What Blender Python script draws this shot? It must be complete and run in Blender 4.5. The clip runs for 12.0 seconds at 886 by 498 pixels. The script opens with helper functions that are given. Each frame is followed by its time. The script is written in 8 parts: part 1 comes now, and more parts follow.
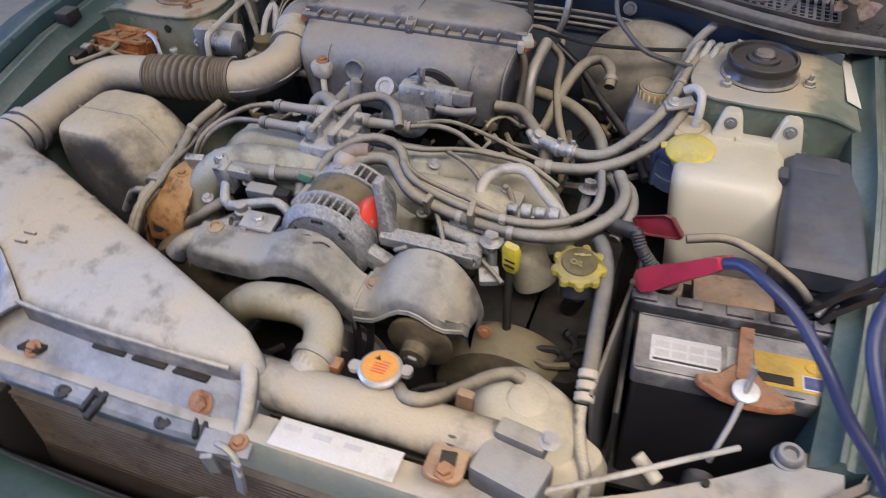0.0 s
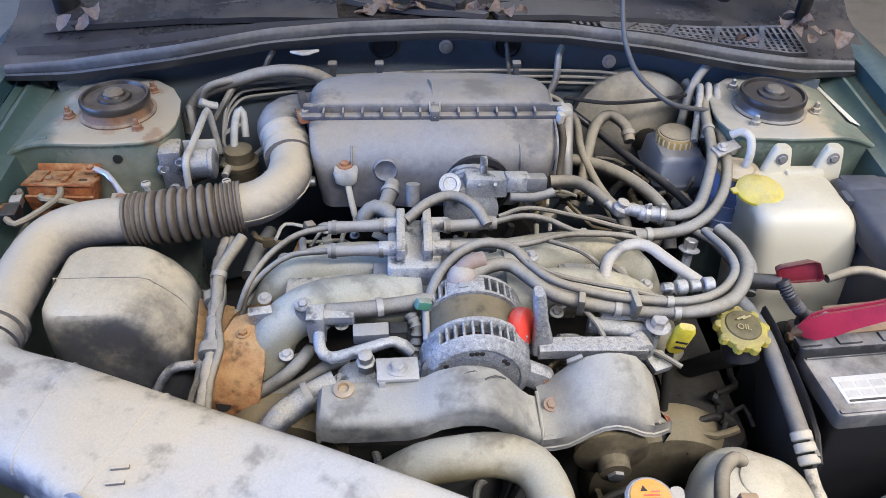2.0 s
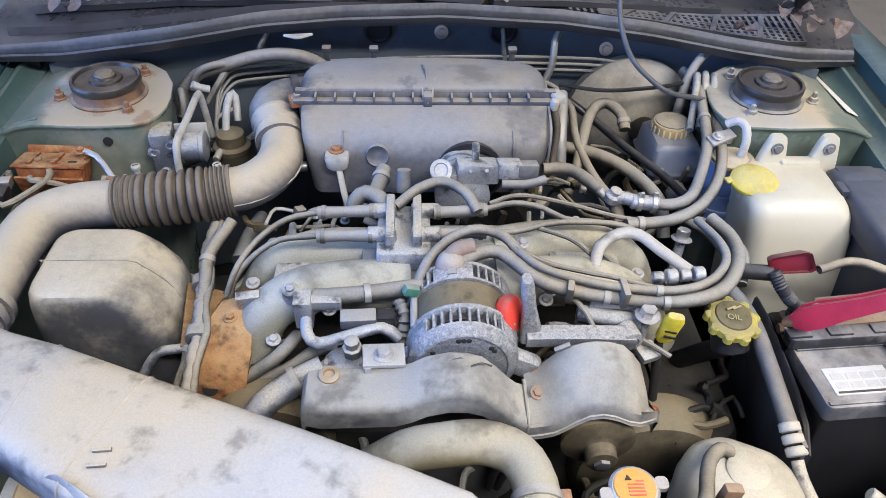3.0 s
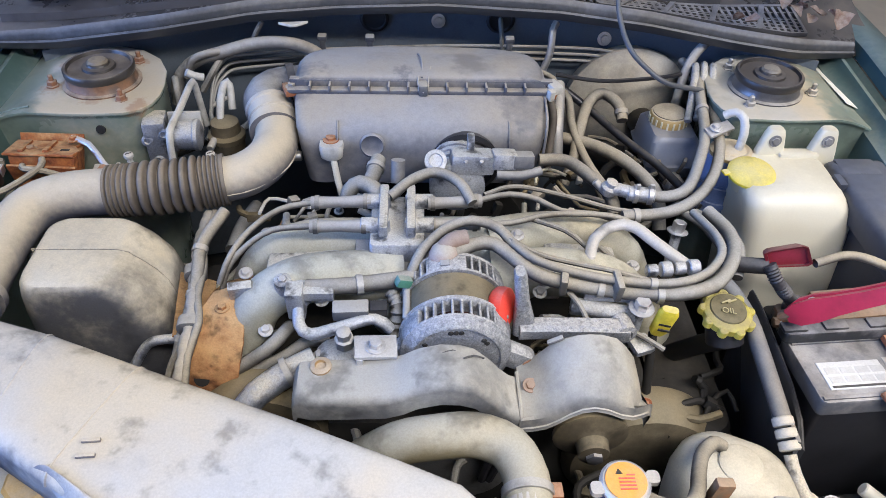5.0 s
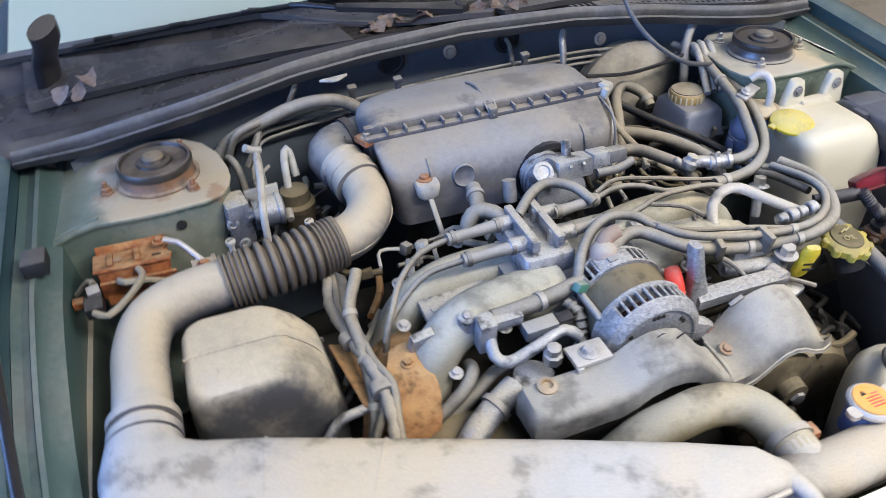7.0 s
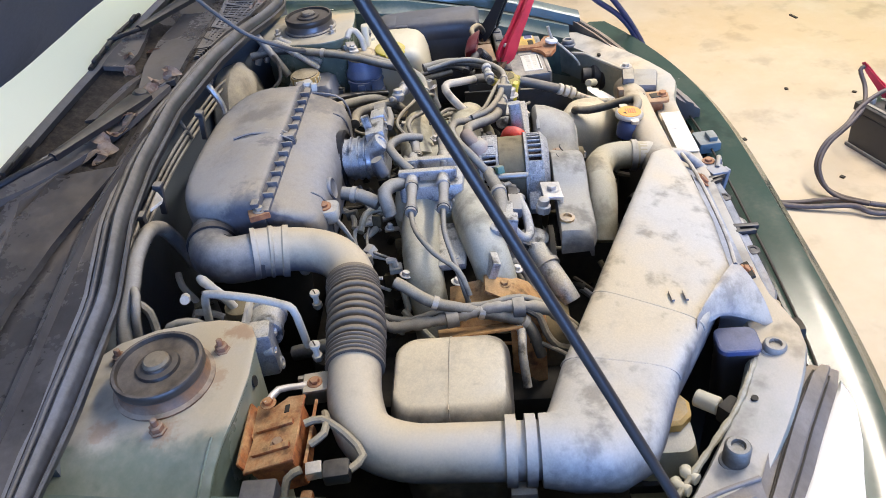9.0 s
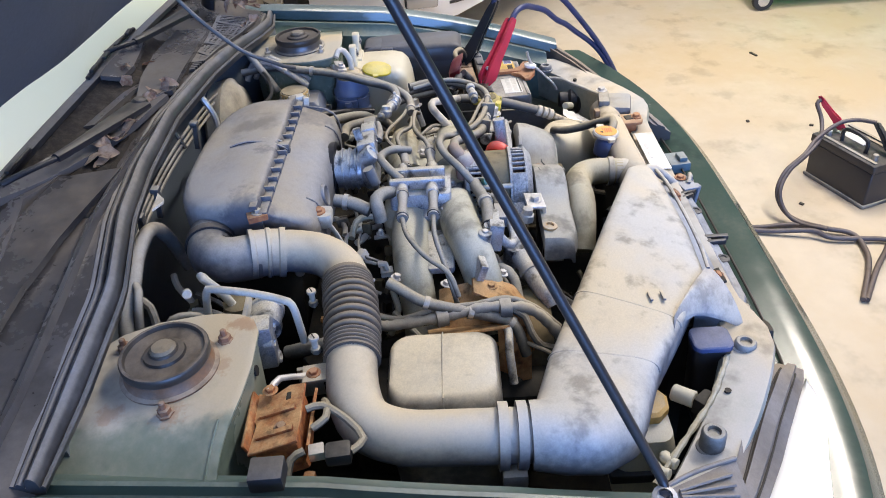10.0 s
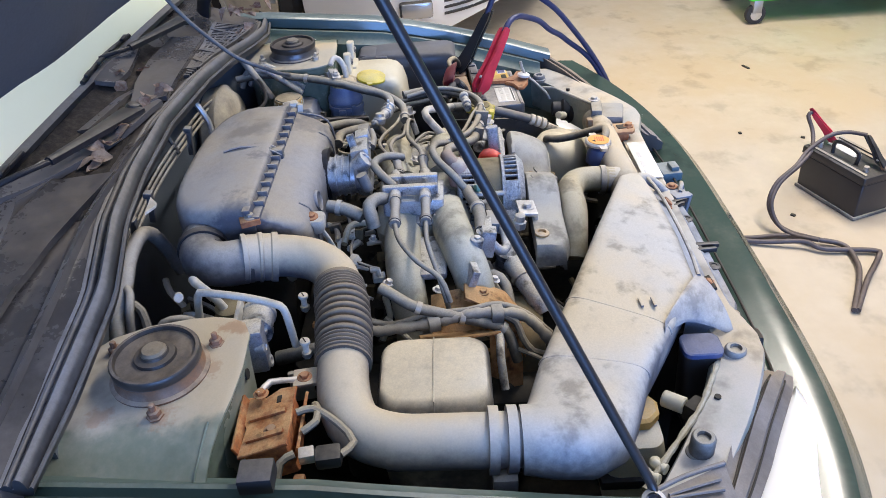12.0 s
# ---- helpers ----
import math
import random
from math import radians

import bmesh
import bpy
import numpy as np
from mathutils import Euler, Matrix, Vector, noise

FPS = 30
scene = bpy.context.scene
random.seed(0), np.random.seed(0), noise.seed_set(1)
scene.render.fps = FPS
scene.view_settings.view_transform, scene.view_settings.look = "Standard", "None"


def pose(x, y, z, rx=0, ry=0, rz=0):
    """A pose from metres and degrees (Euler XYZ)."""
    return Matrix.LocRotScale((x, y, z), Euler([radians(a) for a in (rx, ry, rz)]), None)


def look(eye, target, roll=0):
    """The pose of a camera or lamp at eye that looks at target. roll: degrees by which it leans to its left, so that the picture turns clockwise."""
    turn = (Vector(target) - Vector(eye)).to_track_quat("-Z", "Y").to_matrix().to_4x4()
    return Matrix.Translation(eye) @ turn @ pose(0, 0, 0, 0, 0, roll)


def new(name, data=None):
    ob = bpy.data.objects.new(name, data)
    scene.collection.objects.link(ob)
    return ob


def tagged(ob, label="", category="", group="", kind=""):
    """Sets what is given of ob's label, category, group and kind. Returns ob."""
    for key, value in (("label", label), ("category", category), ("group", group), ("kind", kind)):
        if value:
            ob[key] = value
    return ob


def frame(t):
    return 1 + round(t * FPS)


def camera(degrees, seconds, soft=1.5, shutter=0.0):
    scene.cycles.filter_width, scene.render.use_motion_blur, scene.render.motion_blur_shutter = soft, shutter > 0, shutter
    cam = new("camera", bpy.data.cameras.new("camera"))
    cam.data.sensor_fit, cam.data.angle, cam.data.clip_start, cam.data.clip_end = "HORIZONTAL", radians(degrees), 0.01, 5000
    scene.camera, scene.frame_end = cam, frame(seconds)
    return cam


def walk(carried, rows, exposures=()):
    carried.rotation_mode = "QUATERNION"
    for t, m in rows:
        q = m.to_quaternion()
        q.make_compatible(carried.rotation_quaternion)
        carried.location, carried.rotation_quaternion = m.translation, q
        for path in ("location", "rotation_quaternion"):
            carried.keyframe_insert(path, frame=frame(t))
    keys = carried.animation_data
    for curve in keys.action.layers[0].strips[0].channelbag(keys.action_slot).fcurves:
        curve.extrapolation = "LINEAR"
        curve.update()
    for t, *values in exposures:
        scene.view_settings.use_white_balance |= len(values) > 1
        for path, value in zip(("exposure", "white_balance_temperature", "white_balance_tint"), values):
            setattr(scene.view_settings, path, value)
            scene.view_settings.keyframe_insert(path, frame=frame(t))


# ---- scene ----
cam = camera(61.6, 12.0, 0.5, 0.30)
PATH = [
    (0, (0.452, -1.137, 1.417), (-0.108, 0.24, 0.08), -2.3),
    (0.5, (0.261, -1.132, 1.419), (-0.133, 0.345, 0.129), -2.2),
    (1, (0.093, -1.061, 1.427), (-0.102, 0.452, 0.134), -0.8),
    (1.5, (-0.053, -1.075, 1.425), (-0.017, 0.456, 0.139), -1.9),
    (2, (-0.073, -1.077, 1.428), (0.022, 0.465, 0.158), 1.4),
    (2.5, (-0.061, -1.075, 1.426), (0.037, 0.445, 0.13), 1.4),
    (3, (-0.055, -1.075, 1.421), (0.032, 0.449, 0.129), 1.9),
    (5, (-0.045, -1.069, 1.419), (0.039, 0.437, 0.105), 2.2),
    (5.5, (-0.044, -1.071, 1.418), (0.04, 0.438, 0.108), 2.3),
    (6, (-0.083, -1.085, 1.412), (0.046, 0.441, 0.126), 3.1),
    (6.5, (-0.226, -1.11, 1.408), (0.053, 0.423, 0.153), 0.1),
    (6.7, (-0.309, -1.093, 1.399), (0.024, 0.448, 0.168), -0.8),
    (8.5, (-1.02, -0.433, 1.441), (0.474, -0.13, 0.147), -9.4),
    (9, (-1.106, -0.403, 1.455), (0.459, -0.24, 0.222), -7.7),
    (9.5, (-1.159, -0.371, 1.447), (0.401, -0.278, 0.198), -6.1),
    (10, (-1.175, -0.366, 1.455), (0.445, -0.301, 0.283), -4.8),
    (10.5, (-1.179, -0.364, 1.453), (0.462, -0.312, 0.311), -4.2),
    (11, (-1.181, -0.364, 1.453), (0.458, -0.32, 0.307), -3.9),
    (11.5, (-1.182, -0.369, 1.453), (0.458, -0.328, 0.31), -3.9),
    (12, (-1.183, -0.369, 1.45), (0.454, -0.321, 0.302), -4.1),
]
walk(cam, [(t, look(eye, target, roll)) for t, eye, target, roll in PATH],
     [(0.0, -0.74, 6750, 19), (0.5, -0.54, 6800, 17), (1.0, -0.34, 6400, 16), (2.0, -0.22, 6150, 15), (5.5, -0.21, 6200, 15), (6.5, -0.20, 6100, 14),
      (8.5, -0.08, 8100, 13), (9.0, -0.10, 7050, 14), (9.5, -0.10, 6950, 14), (10.5, -0.30, 6650, 14), (12.0, -0.30, 6650, 14)])

# ---- world and lights ----
world = bpy.data.worlds.new("world")
scene.world = world
world.use_nodes = True
wn = world.node_tree
sky = wn.nodes.new("ShaderNodeTexSky")
sky.sky_type, sky.sun_disc = 'NISHITA', False
sky.sun_elevation, sky.sun_rotation = radians(40), radians(200)
wn.nodes["Background"].inputs[1].default_value = 0.10
wn.links.new(sky.outputs[0], wn.nodes["Background"].inputs[0])
scene.view_settings.exposure = 0.0


def area(name, eye, target, w, h, power, color):
    lamp = bpy.data.lights.new(name, 'AREA')
    lamp.shape, lamp.size, lamp.size_y, lamp.energy, lamp.color = 'RECTANGLE', w, h, power, color
    ob = new(name, lamp)
    ob.matrix_world = look(eye, target)
    return ob


# daylight through the open garage door, and the ceiling tubes
area("door_daylight", (-4.3, -1.5, 1.25), (0, -0.3, 0.85), 3.6, 2.2, 345, (0.20, 0.42, 1.0))
area("tube_light", (1.1, -2.0, 3.05), (1.1, -2.0, 0), 2.4, 0.35, 140, (1.0, 0.95, 0.86))
area("tube_light", (-1.9, 0.6, 3.05), (-1.9, 0.6, 0), 0.35, 2.4, 8, (0.97, 0.97, 1.0))
area("tube_light", (2.0, -0.9, 3.05), (2.0, -0.9, 0), 0.35, 2.4, 70, (1.0, 0.95, 0.86))


# ---- building helpers ----
def part(name, bm, mat, parent=None, label=""):
    bmesh.ops.recalc_face_normals(bm, faces=bm.faces)
    for f in bm.faces:
        f.smooth = True
    for e in bm.edges:
        if e.calc_face_angle(0) > 0.7:
            e.smooth = False
    me = bpy.data.meshes.new(name)
    bm.to_mesh(me)
    bm.free()
    me.materials.append(mat)
    ob = new(name, me)
    if parent is not None:
        ob.parent = parent
        if parent.type == 'EMPTY':
            ob.matrix_parent_inverse = Matrix.Translation(-parent.location)
    if label:
        tagged(ob, label)
    return ob


def thing(name, base, label, category, group="", kind=""):
    ob = new(name)
    ob.empty_display_size = 0.02
    ob.location = base
    return tagged(ob, label, category, group, kind)


def solid(name, bm, mat, label, category, group="", kind=""):
    return tagged(part(name, bm, mat), label, category, group, kind)


def BM():
    return bmesh.new()


def loft(rings, bm=None, cap=True, closed=False):
    bm = bm or BM()
    vs = [[bm.verts.new(p) for p in ring] for ring in rings]
    n = len(vs[0])
    pairs = list(zip(vs, vs[1:])) + ([(vs[-1], vs[0])] if closed else [])
    for a, b in pairs:
        for i in range(n):
            bm.faces.new((a[i], a[(i + 1) % n], b[(i + 1) % n], b[i]))
    if cap and not closed:
        bm.faces.new(vs[0][::-1])
        bm.faces.new(vs[-1])
    return bm


def rrect(cx, cy, w, d, z, r=0.01, n=4, m=None):
    r = min(r, w / 2 - 1e-4, d / 2 - 1e-4)
    out = []
    for sx, sy, a0 in ((1, 1, 0), (-1, 1, 90), (-1, -1, 180), (1, -1, 270)):
        for i in range(n + 1):
            a = radians(a0 + 90 * i / n)
            p = Vector((cx + sx * (w / 2 - r) + r * math.cos(a), cy + sy * (d / 2 - r) + r * math.sin(a), z))
            out.append(m @ p if m else p)
    return out


def slab(cx, cy, z0, z1, w, d, r=0.01, e=0.003, bm=None, m=None, taper=0.0):
    """An upright block with rounded corners and softened top and bottom edges."""
    w0, d0 = w - 2 * taper, d - 2 * taper
    rings = [rrect(cx, cy, w0 - 2 * e, d0 - 2 * e, z0, r, m=m), rrect(cx, cy, w0, d0, z0 + e, r, m=m),
             rrect(cx, cy, w, d, z1 - e, r, m=m), rrect(cx, cy, w - 0.6 * e, d - 0.6 * e, z1 - 0.3 * e, r, m=m),
             rrect(cx, cy, w - 2 * e, d - 2 * e, z1, r, m=m)]
    return loft(rings, bm)


def frame_of(way):
    z = Vector(way).normalized()
    x = z.orthogonal().normalized()
    return x, z.cross(x), z


def cyl(p, q, r, r2=None, n=18, e=0.0015, bm=None):
    p, q = Vector(p), Vector(q)
    r2 = r if r2 is None else r2
    x, y, z = frame_of(q - p)
    e = min(e, (q - p).length / 3, r / 3, r2 / 3)
    rings = []
    for c, rr in ((p, r - e), (p + z * e, r), (q - z * e, r2), (q, r2 - e)):
        rings.append([c + (x * math.cos(2 * math.pi * i / n) + y * math.sin(2 * math.pi * i / n)) * rr for i in range(n)])
    return loft(rings, bm)


def lathe(base, axis, profile, n=28, bm=None):
    """profile: (radius, height along the axis) from the base."""
    b = Vector(base)
    x, y, z = frame_of(axis)
    rings = [[b + z * h + (x * math.cos(2 * math.pi * i / n) + y * math.sin(2 * math.pi * i / n)) * max(r, 1e-4) for i in range(n)] for r, h in profile]
    return loft(rings, bm)


def smooth_path(pts, step=0.012):
    pts = [Vector(p) for p in pts]
    full = [pts[0] * 2 - pts[1], *pts, pts[-1] * 2 - pts[-2]]
    out = []
    for a, b, c, d in zip(full, full[1:], full[2:], full[3:]):
        k = max(2, int((c - b).length / step))
        for i in range(k):
            t = i / k
            out.append(0.5 * (2 * b + (c - a) * t + (2 * a - 5 * b + 4 * c - d) * t * t + (3 * b - a - 3 * c + d) * t ** 3))
    return out + [pts[-1]]


def tube(pts, r, n=12, step=0.012, bm=None, flat=1.0, cap=True):
    """A pipe along a smooth path; r is a radius, or a function of 0..1 along it."""
    path = smooth_path(pts, step)
    rings = []
    x = None
    far = [0.0]
    for a, b in zip(path, path[1:]):
        far.append(far[-1] + (b - a).length)
    for i, c in enumerate(path):
        way = (path[min(i + 1, len(path) - 1)] - path[max(i - 1, 0)]).normalized()
        x = frame_of(way)[0] if x is None else (x - way * x.dot(way)).normalized()
        y = way.cross(x)
        rr = r(far[i] / far[-1]) if callable(r) else r
        rings.append([c + (x * math.cos(2 * math.pi * k / n) + y * math.sin(2 * math.pi * k / n) * flat) * rr for k in range(n)])
    return loft(rings, bm, cap)


def hexbolt(p, axis, r=0.007, h=0.006, bm=None, washer=True):
    p = Vector(p)
    z = Vector(axis).normalized()
    bm = bm or BM()
    if washer:
        cyl(p, p + z * 0.0015, r * 1.6, n=16, e=0.0004, bm=bm)
    cyl(p, p + z * h, r, n=6, e=0.0008, bm=bm)
    return bm


def block(c, size, rot=(0, 0, 0), b=0.003, bm=None, seg=2):
    """A bevelled box at c, turned by rot degrees."""
    t = BM()
    bmesh.ops.create_cube(t, size=1, matrix=pose(*c, *rot) @ Matrix.Diagonal((*size, 1)))
    if b:
        bmesh.ops.bevel(t, geom=t.edges[:], offset=min(b, min(size) * 0.45), segments=seg, affect='EDGES', profile=0.6)
    if bm is None:
        return t
    me = bpy.data.meshes.new("tmp")
    t.to_mesh(me)
    t.free()
    bm.from_mesh(me)
    bpy.data.meshes.remove(me)
    return bm


def plate(outline, z0, z1, e=0.002, bm=None):
    """A flat plate with the outline of (x, y), softened at the top rim."""
    c = sum((Vector((*p, 0)) for p in outline), Vector()) / len(outline)
    ins = [Vector((*p, 0)) + (c - Vector((*p, 0))).normalized() * e for p in outline]
    return loft([[(p[0], p[1], z0) for p in outline], [(p[0], p[1], z1 - e) for p in outline], [(p.x, p.y, z1) for p in ins]], bm)


def turned(bm, m):
    bm.transform(m)
    return bm


# ---- materials ----
def nodes(name):
    mat = bpy.data.materials.new(name)
    mat.use_nodes = True
    nt = mat.node_tree
    return mat, nt, nt.nodes["Principled BSDF"]


def dusty(name, base, rough=0.6, metal=0.0, dust=0.5, tan=(0.47, 0.43, 0.35), bump=0.22, scale=9.0, fine=110.0, alt=None, spec=0.5, mottle=0.5, grime=0.25, grit=0.20, coat=0.0, spots=(), fade=None):
    """A worn surface: its own colour under settled road dust, with darker grime patches and fine grit.
    spots: (centre, radius, amount, "wiped" or "rust"): smears wiped bare, and rust stains. fade: dust thins out from |x| a to b by c."""
    mat, nt, out = nodes(name)
    L = nt.links.new
    geo = nt.nodes.new("ShaderNodeNewGeometry")

    def noise(size, detail, rough_=0.55):
        n = nt.nodes.new("ShaderNodeTexNoise")
        n.inputs["Scale"].default_value, n.inputs["Detail"].default_value, n.inputs["Roughness"].default_value = size, detail, rough_
        L(geo.outputs["Position"], n.inputs["Vector"])
        return n.outputs["Fac"]

    def remap(value, a, b, c, d, smooth=False):
        m = nt.nodes.new("ShaderNodeMapRange")
        if smooth:
            m.interpolation_type = 'SMOOTHSTEP'
        for key, v in (("From Min", a), ("From Max", b), ("To Min", c), ("To Max", d)):
            m.inputs[key].default_value = v
        L(value, m.inputs["Value"])
        return m.outputs[0]

    def math2(op, a, b):
        m = nt.nodes.new("ShaderNodeMath")
        m.operation = op
        for k, v in enumerate((a, b)):
            if isinstance(v, (int, float)):
                m.inputs[k].default_value = v
            else:
                L(v, m.inputs[k])
        return m.outputs[0]

    sep = nt.nodes.new("ShaderNodeSeparateXYZ")
    L(geo.outputs["Normal"], sep.inputs[0])
    up = remap(sep.outputs["Z"], -0.4, 1.0, dust - 0.42, dust + 0.12)
    n1 = remap(noise(scale, 6, 0.62), 0, 1, 0.5 - 0.5 * mottle, 0.5 + 0.5 * mottle)
    n2 = remap(noise(fine, 3), 0, 1, 0.16, 0.34)
    height = math2('ADD', math2('ADD', up, n1), n2)
    lie, stains = height, []
    for centre, radius, amount, what in spots:
        d = nt.nodes.new("ShaderNodeVectorMath")
        d.operation = 'DISTANCE'
        L(geo.outputs["Position"], d.inputs[0])
        d.inputs[1].default_value = centre
        ragged = math2('ADD', d.outputs["Value"], remap(noise(1.6 / radius, 5, 0.65), 0.2, 0.8, -0.75 * radius, 0.75 * radius))
        mask = remap(ragged, 0.35 * radius, 1.0 * radius, amount, 0, True)
        if what == "rust":
            stains.append(mask)
        else:
            lie = math2('SUBTRACT', lie, mask)
    if fade:
        px = nt.nodes.new("ShaderNodeSeparateXYZ")
        L(geo.outputs["Position"], px.inputs[0])
        ragged = math2('ADD', math2('ABSOLUTE', px.outputs["X"], 0), remap(noise(14, 5, 0.6), 0.25, 0.75, -0.03, 0.03))
        lie = math2('SUBTRACT', lie, remap(ragged, fade[0], fade[1], 0, fade[2], True))
    fac = remap(lie, 0.80, 1.34, 0, 1, True)
    mix = nt.nodes.new("ShaderNodeMix")
    mix.data_type = 'RGBA'
    mix.inputs["A"].default_value = (*base, 1)
    hue = nt.nodes.new("ShaderNodeMix")
    hue.data_type = 'RGBA'
    hue.inputs["A"].default_value = (tan[0] * 0.90, tan[1] * 0.97, tan[2] * 1.13, 1)
    hue.inputs["B"].default_value = (tan[0] * 1.06, tan[1] * 0.99, tan[2] * 0.87, 1)
    L(remap(noise(3.5 if scale > 2 else 0.6, 4), 0.36, 0.64, 0, 1, True), hue.inputs["Factor"])
    L(hue.outputs["Result"], mix.inputs["B"])
    if alt:
        m0 = nt.nodes.new("ShaderNodeMix")
        m0.data_type = 'RGBA'
        m0.inputs["A"].default_value, m0.inputs["B"].default_value = (*base, 1), (*alt, 1)
        L(remap(noise(scale * 2.7, 5), 0.40, 0.64, 0, 1), m0.inputs["Factor"])
        L(m0.outputs["Result"], mix.inputs["A"])
    L(fac, mix.inputs["Factor"])
    dirt = math2('MULTIPLY', remap(noise(scale * 1.2 + 4, 4, 0.6), 0.52, 0.70, 1, 1 - grime, True), remap(noise(420, 3, 0.7), 0.25, 0.75, 1 - 0.6 * grit, 1 + 0.6 * grit))
    tint = nt.nodes.new("ShaderNodeVectorMath")
    tint.operation = 'SCALE'
    colour = mix.outputs["Result"]
    for mask in stains:
        red = nt.nodes.new("ShaderNodeMix")
        red.data_type = 'RGBA'
        red.inputs["B"].default_value = (0.30, 0.125, 0.045, 1)
        L(mask, red.inputs["Factor"])
        L(colour, red.inputs["A"])
        colour = red.outputs["Result"]
    L(colour, tint.inputs[0])
    L(dirt, tint.inputs["Scale"])
    L(tint.outputs[0], out.inputs["Base Color"])
    L(remap(fac, 0, 1, rough, max(rough, 0.85)), out.inputs["Roughness"])
    if metal:
        L(remap(fac, 0, 1, metal, 0), out.inputs["Metallic"])
    out.inputs["Specular IOR Level"].default_value = spec
    if coat:
        out.inputs["Coat Weight"].default_value, out.inputs["Coat Roughness"].default_value = coat, 0.06
    if bump:
        bp = nt.nodes.new("ShaderNodeBump")
        bp.inputs["Strength"].default_value, bp.inputs["Distance"].default_value = bump, 0.003
        L(height, bp.inputs["Height"])
        L(bp.outputs[0], out.inputs["Normal"])
    return mat


RESM = dusty("resonator_plastic", (0.075, 0.075, 0.08), 0.42, dust=0.42, tan=(0.60, 0.56, 0.46), scale=8, mottle=1.1, grime=0.45)
GREY_PLASTIC = dusty("dusty_grey_plastic", (0.07, 0.075, 0.09), 0.45, dust=0.42, tan=(0.38, 0.36, 0.31))
DUCT = dusty("dusty_duct_plastic", (0.075, 0.08, 0.105), 0.45, dust=0.46, tan=(0.54, 0.50, 0.42), scale=13, mottle=0.8, grime=0.42, grit=0.16)
PIPEM = dusty("dusty_pipe_plastic", (0.075, 0.08, 0.105), 0.45, dust=0.46, tan=(0.54, 0.50, 0.42), scale=5, mottle=0.5, grime=0.16, grit=0.12)
AIRBOX = dusty("airbox_plastic", (0.075, 0.08, 0.10), 0.45, dust=0.43, tan=(0.37, 0.35, 0.315), scale=5, mottle=0.7, grime=0.34, grit=0.16, spots=(((-0.215, -0.035, 0.85), 0.055, 0.24, "wiped"), ((-0.06, -0.035, 0.877), 0.022, 0.2, "wiped"), ((0.12, -0.09, 0.84), 0.05, 0.15, "wiped")))
COVERM = dusty("smudged_cover_plastic", (0.085, 0.088, 0.095), 0.42, dust=0.45, tan=(0.42, 0.385, 0.305), scale=11, mottle=1.0, grime=0.45, grit=0.18)
RUBBER = dusty("black_rubber", (0.022, 0.022, 0.026), 0.5, dust=0.22, tan=(0.20, 0.185, 0.165), mottle=0.4)
SEALR = dusty("seal_rubber", (0.028, 0.029, 0.032), 0.36, dust=0.30, tan=(0.23, 0.225, 0.22), mottle=0.3, grime=0.25, grit=0.15, bump=0.08)
HOSE = dusty("dusty_rubber_hose", (0.05, 0.047, 0.044), 0.5, dust=0.42, tan=(0.36, 0.33, 0.265), mottle=0.8, grit=0.3)
BELLOWS = dusty("bellows_rubber", (0.085, 0.072, 0.06), 0.55, dust=0.34, tan=(0.27, 0.235, 0.19), mottle=0.3, grime=0.2, grit=0.15)
# Base leans blue: sky reflected off the castings is put into the colour
ALU = dusty("dusty_cast_aluminium", (0.40, 0.425, 0.49), 0.34, 0.75, dust=0.40, tan=(0.50, 0.475, 0.40), grime=0.75, grit=0.5, scale=26, fine=240, mottle=1.1, bump=0.55)
ALUD = dusty("olive_cast_aluminium", (0.32, 0.31, 0.24), 0.5, 0.3, dust=0.43, tan=(0.50, 0.47, 0.36), mottle=0.9, grime=0.4, grit=0.25)
PALEPIPE = dusty("pale_dusty_pipe", (0.55, 0.54, 0.50), 0.5, 0.2, dust=0.36, tan=(0.52, 0.49, 0.42), grime=0.4)
CREAM = dusty("cream_dusty_rubber", (0.20, 0.17, 0.10), 0.55, dust=0.42, tan=(0.46, 0.41, 0.29), mottle=1.0, grime=0.5)
# Duct plastic again, with the blue daylight on the flare put into its colour
FLAPM = dusty("blue_lit_flap_plastic", (0.09, 0.10, 0.14), 0.44, dust=0.44, tan=(0.49, 0.465, 0.42), mottle=0.9, scale=13, grime=0.4)
# Grey plastic whose blue is daylight put into the colour
LIPB = dusty("blue_lit_grey_plastic", (0.15, 0.17, 0.205), 0.45, dust=0.33, tan=(0.39, 0.395, 0.405), mottle=0.9, scale=14)
STEEL = dusty("worn_steel", (0.42, 0.42, 0.42), 0.38, 0.85, dust=0.36, grime=0.45)
ZINC = dusty("bright_zinc", (0.66, 0.66, 0.68), 0.28, 0.9, dust=0.22)
RUST = dusty("rusty_steel", (0.38, 0.155, 0.065), 0.85, 0.0, dust=0.22, alt=(0.26, 0.09, 0.04), tan=(0.44, 0.29, 0.18), scale=30, grime=0.5)
RUSTPALE = dusty("dusty_rusty_steel", (0.40, 0.19, 0.075), 0.8, dust=0.34, alt=(0.22, 0.085, 0.03), tan=(0.52, 0.32, 0.14), scale=26, mottle=1.0, grime=0.6, grit=0.3)
# Blue daylight and a pale upward reflection are put into this green paint
PAINT = dusty("green_body_paint", (0.040, 0.085, 0.100), 0.22, 0.15, dust=0.12, tan=(0.27, 0.32, 0.30), bump=0.0, scale=4, mottle=0.5, grime=0.1, grit=0.04, coat=0.6)
BAYPAINT = dusty("dusty_bay_paint", (0.20, 0.25, 0.215), 0.3, 0.0, dust=0.36, tan=(0.46, 0.415, 0.33), scale=4, bump=0.03, mottle=0.5, grime=0.22, grit=0.10)
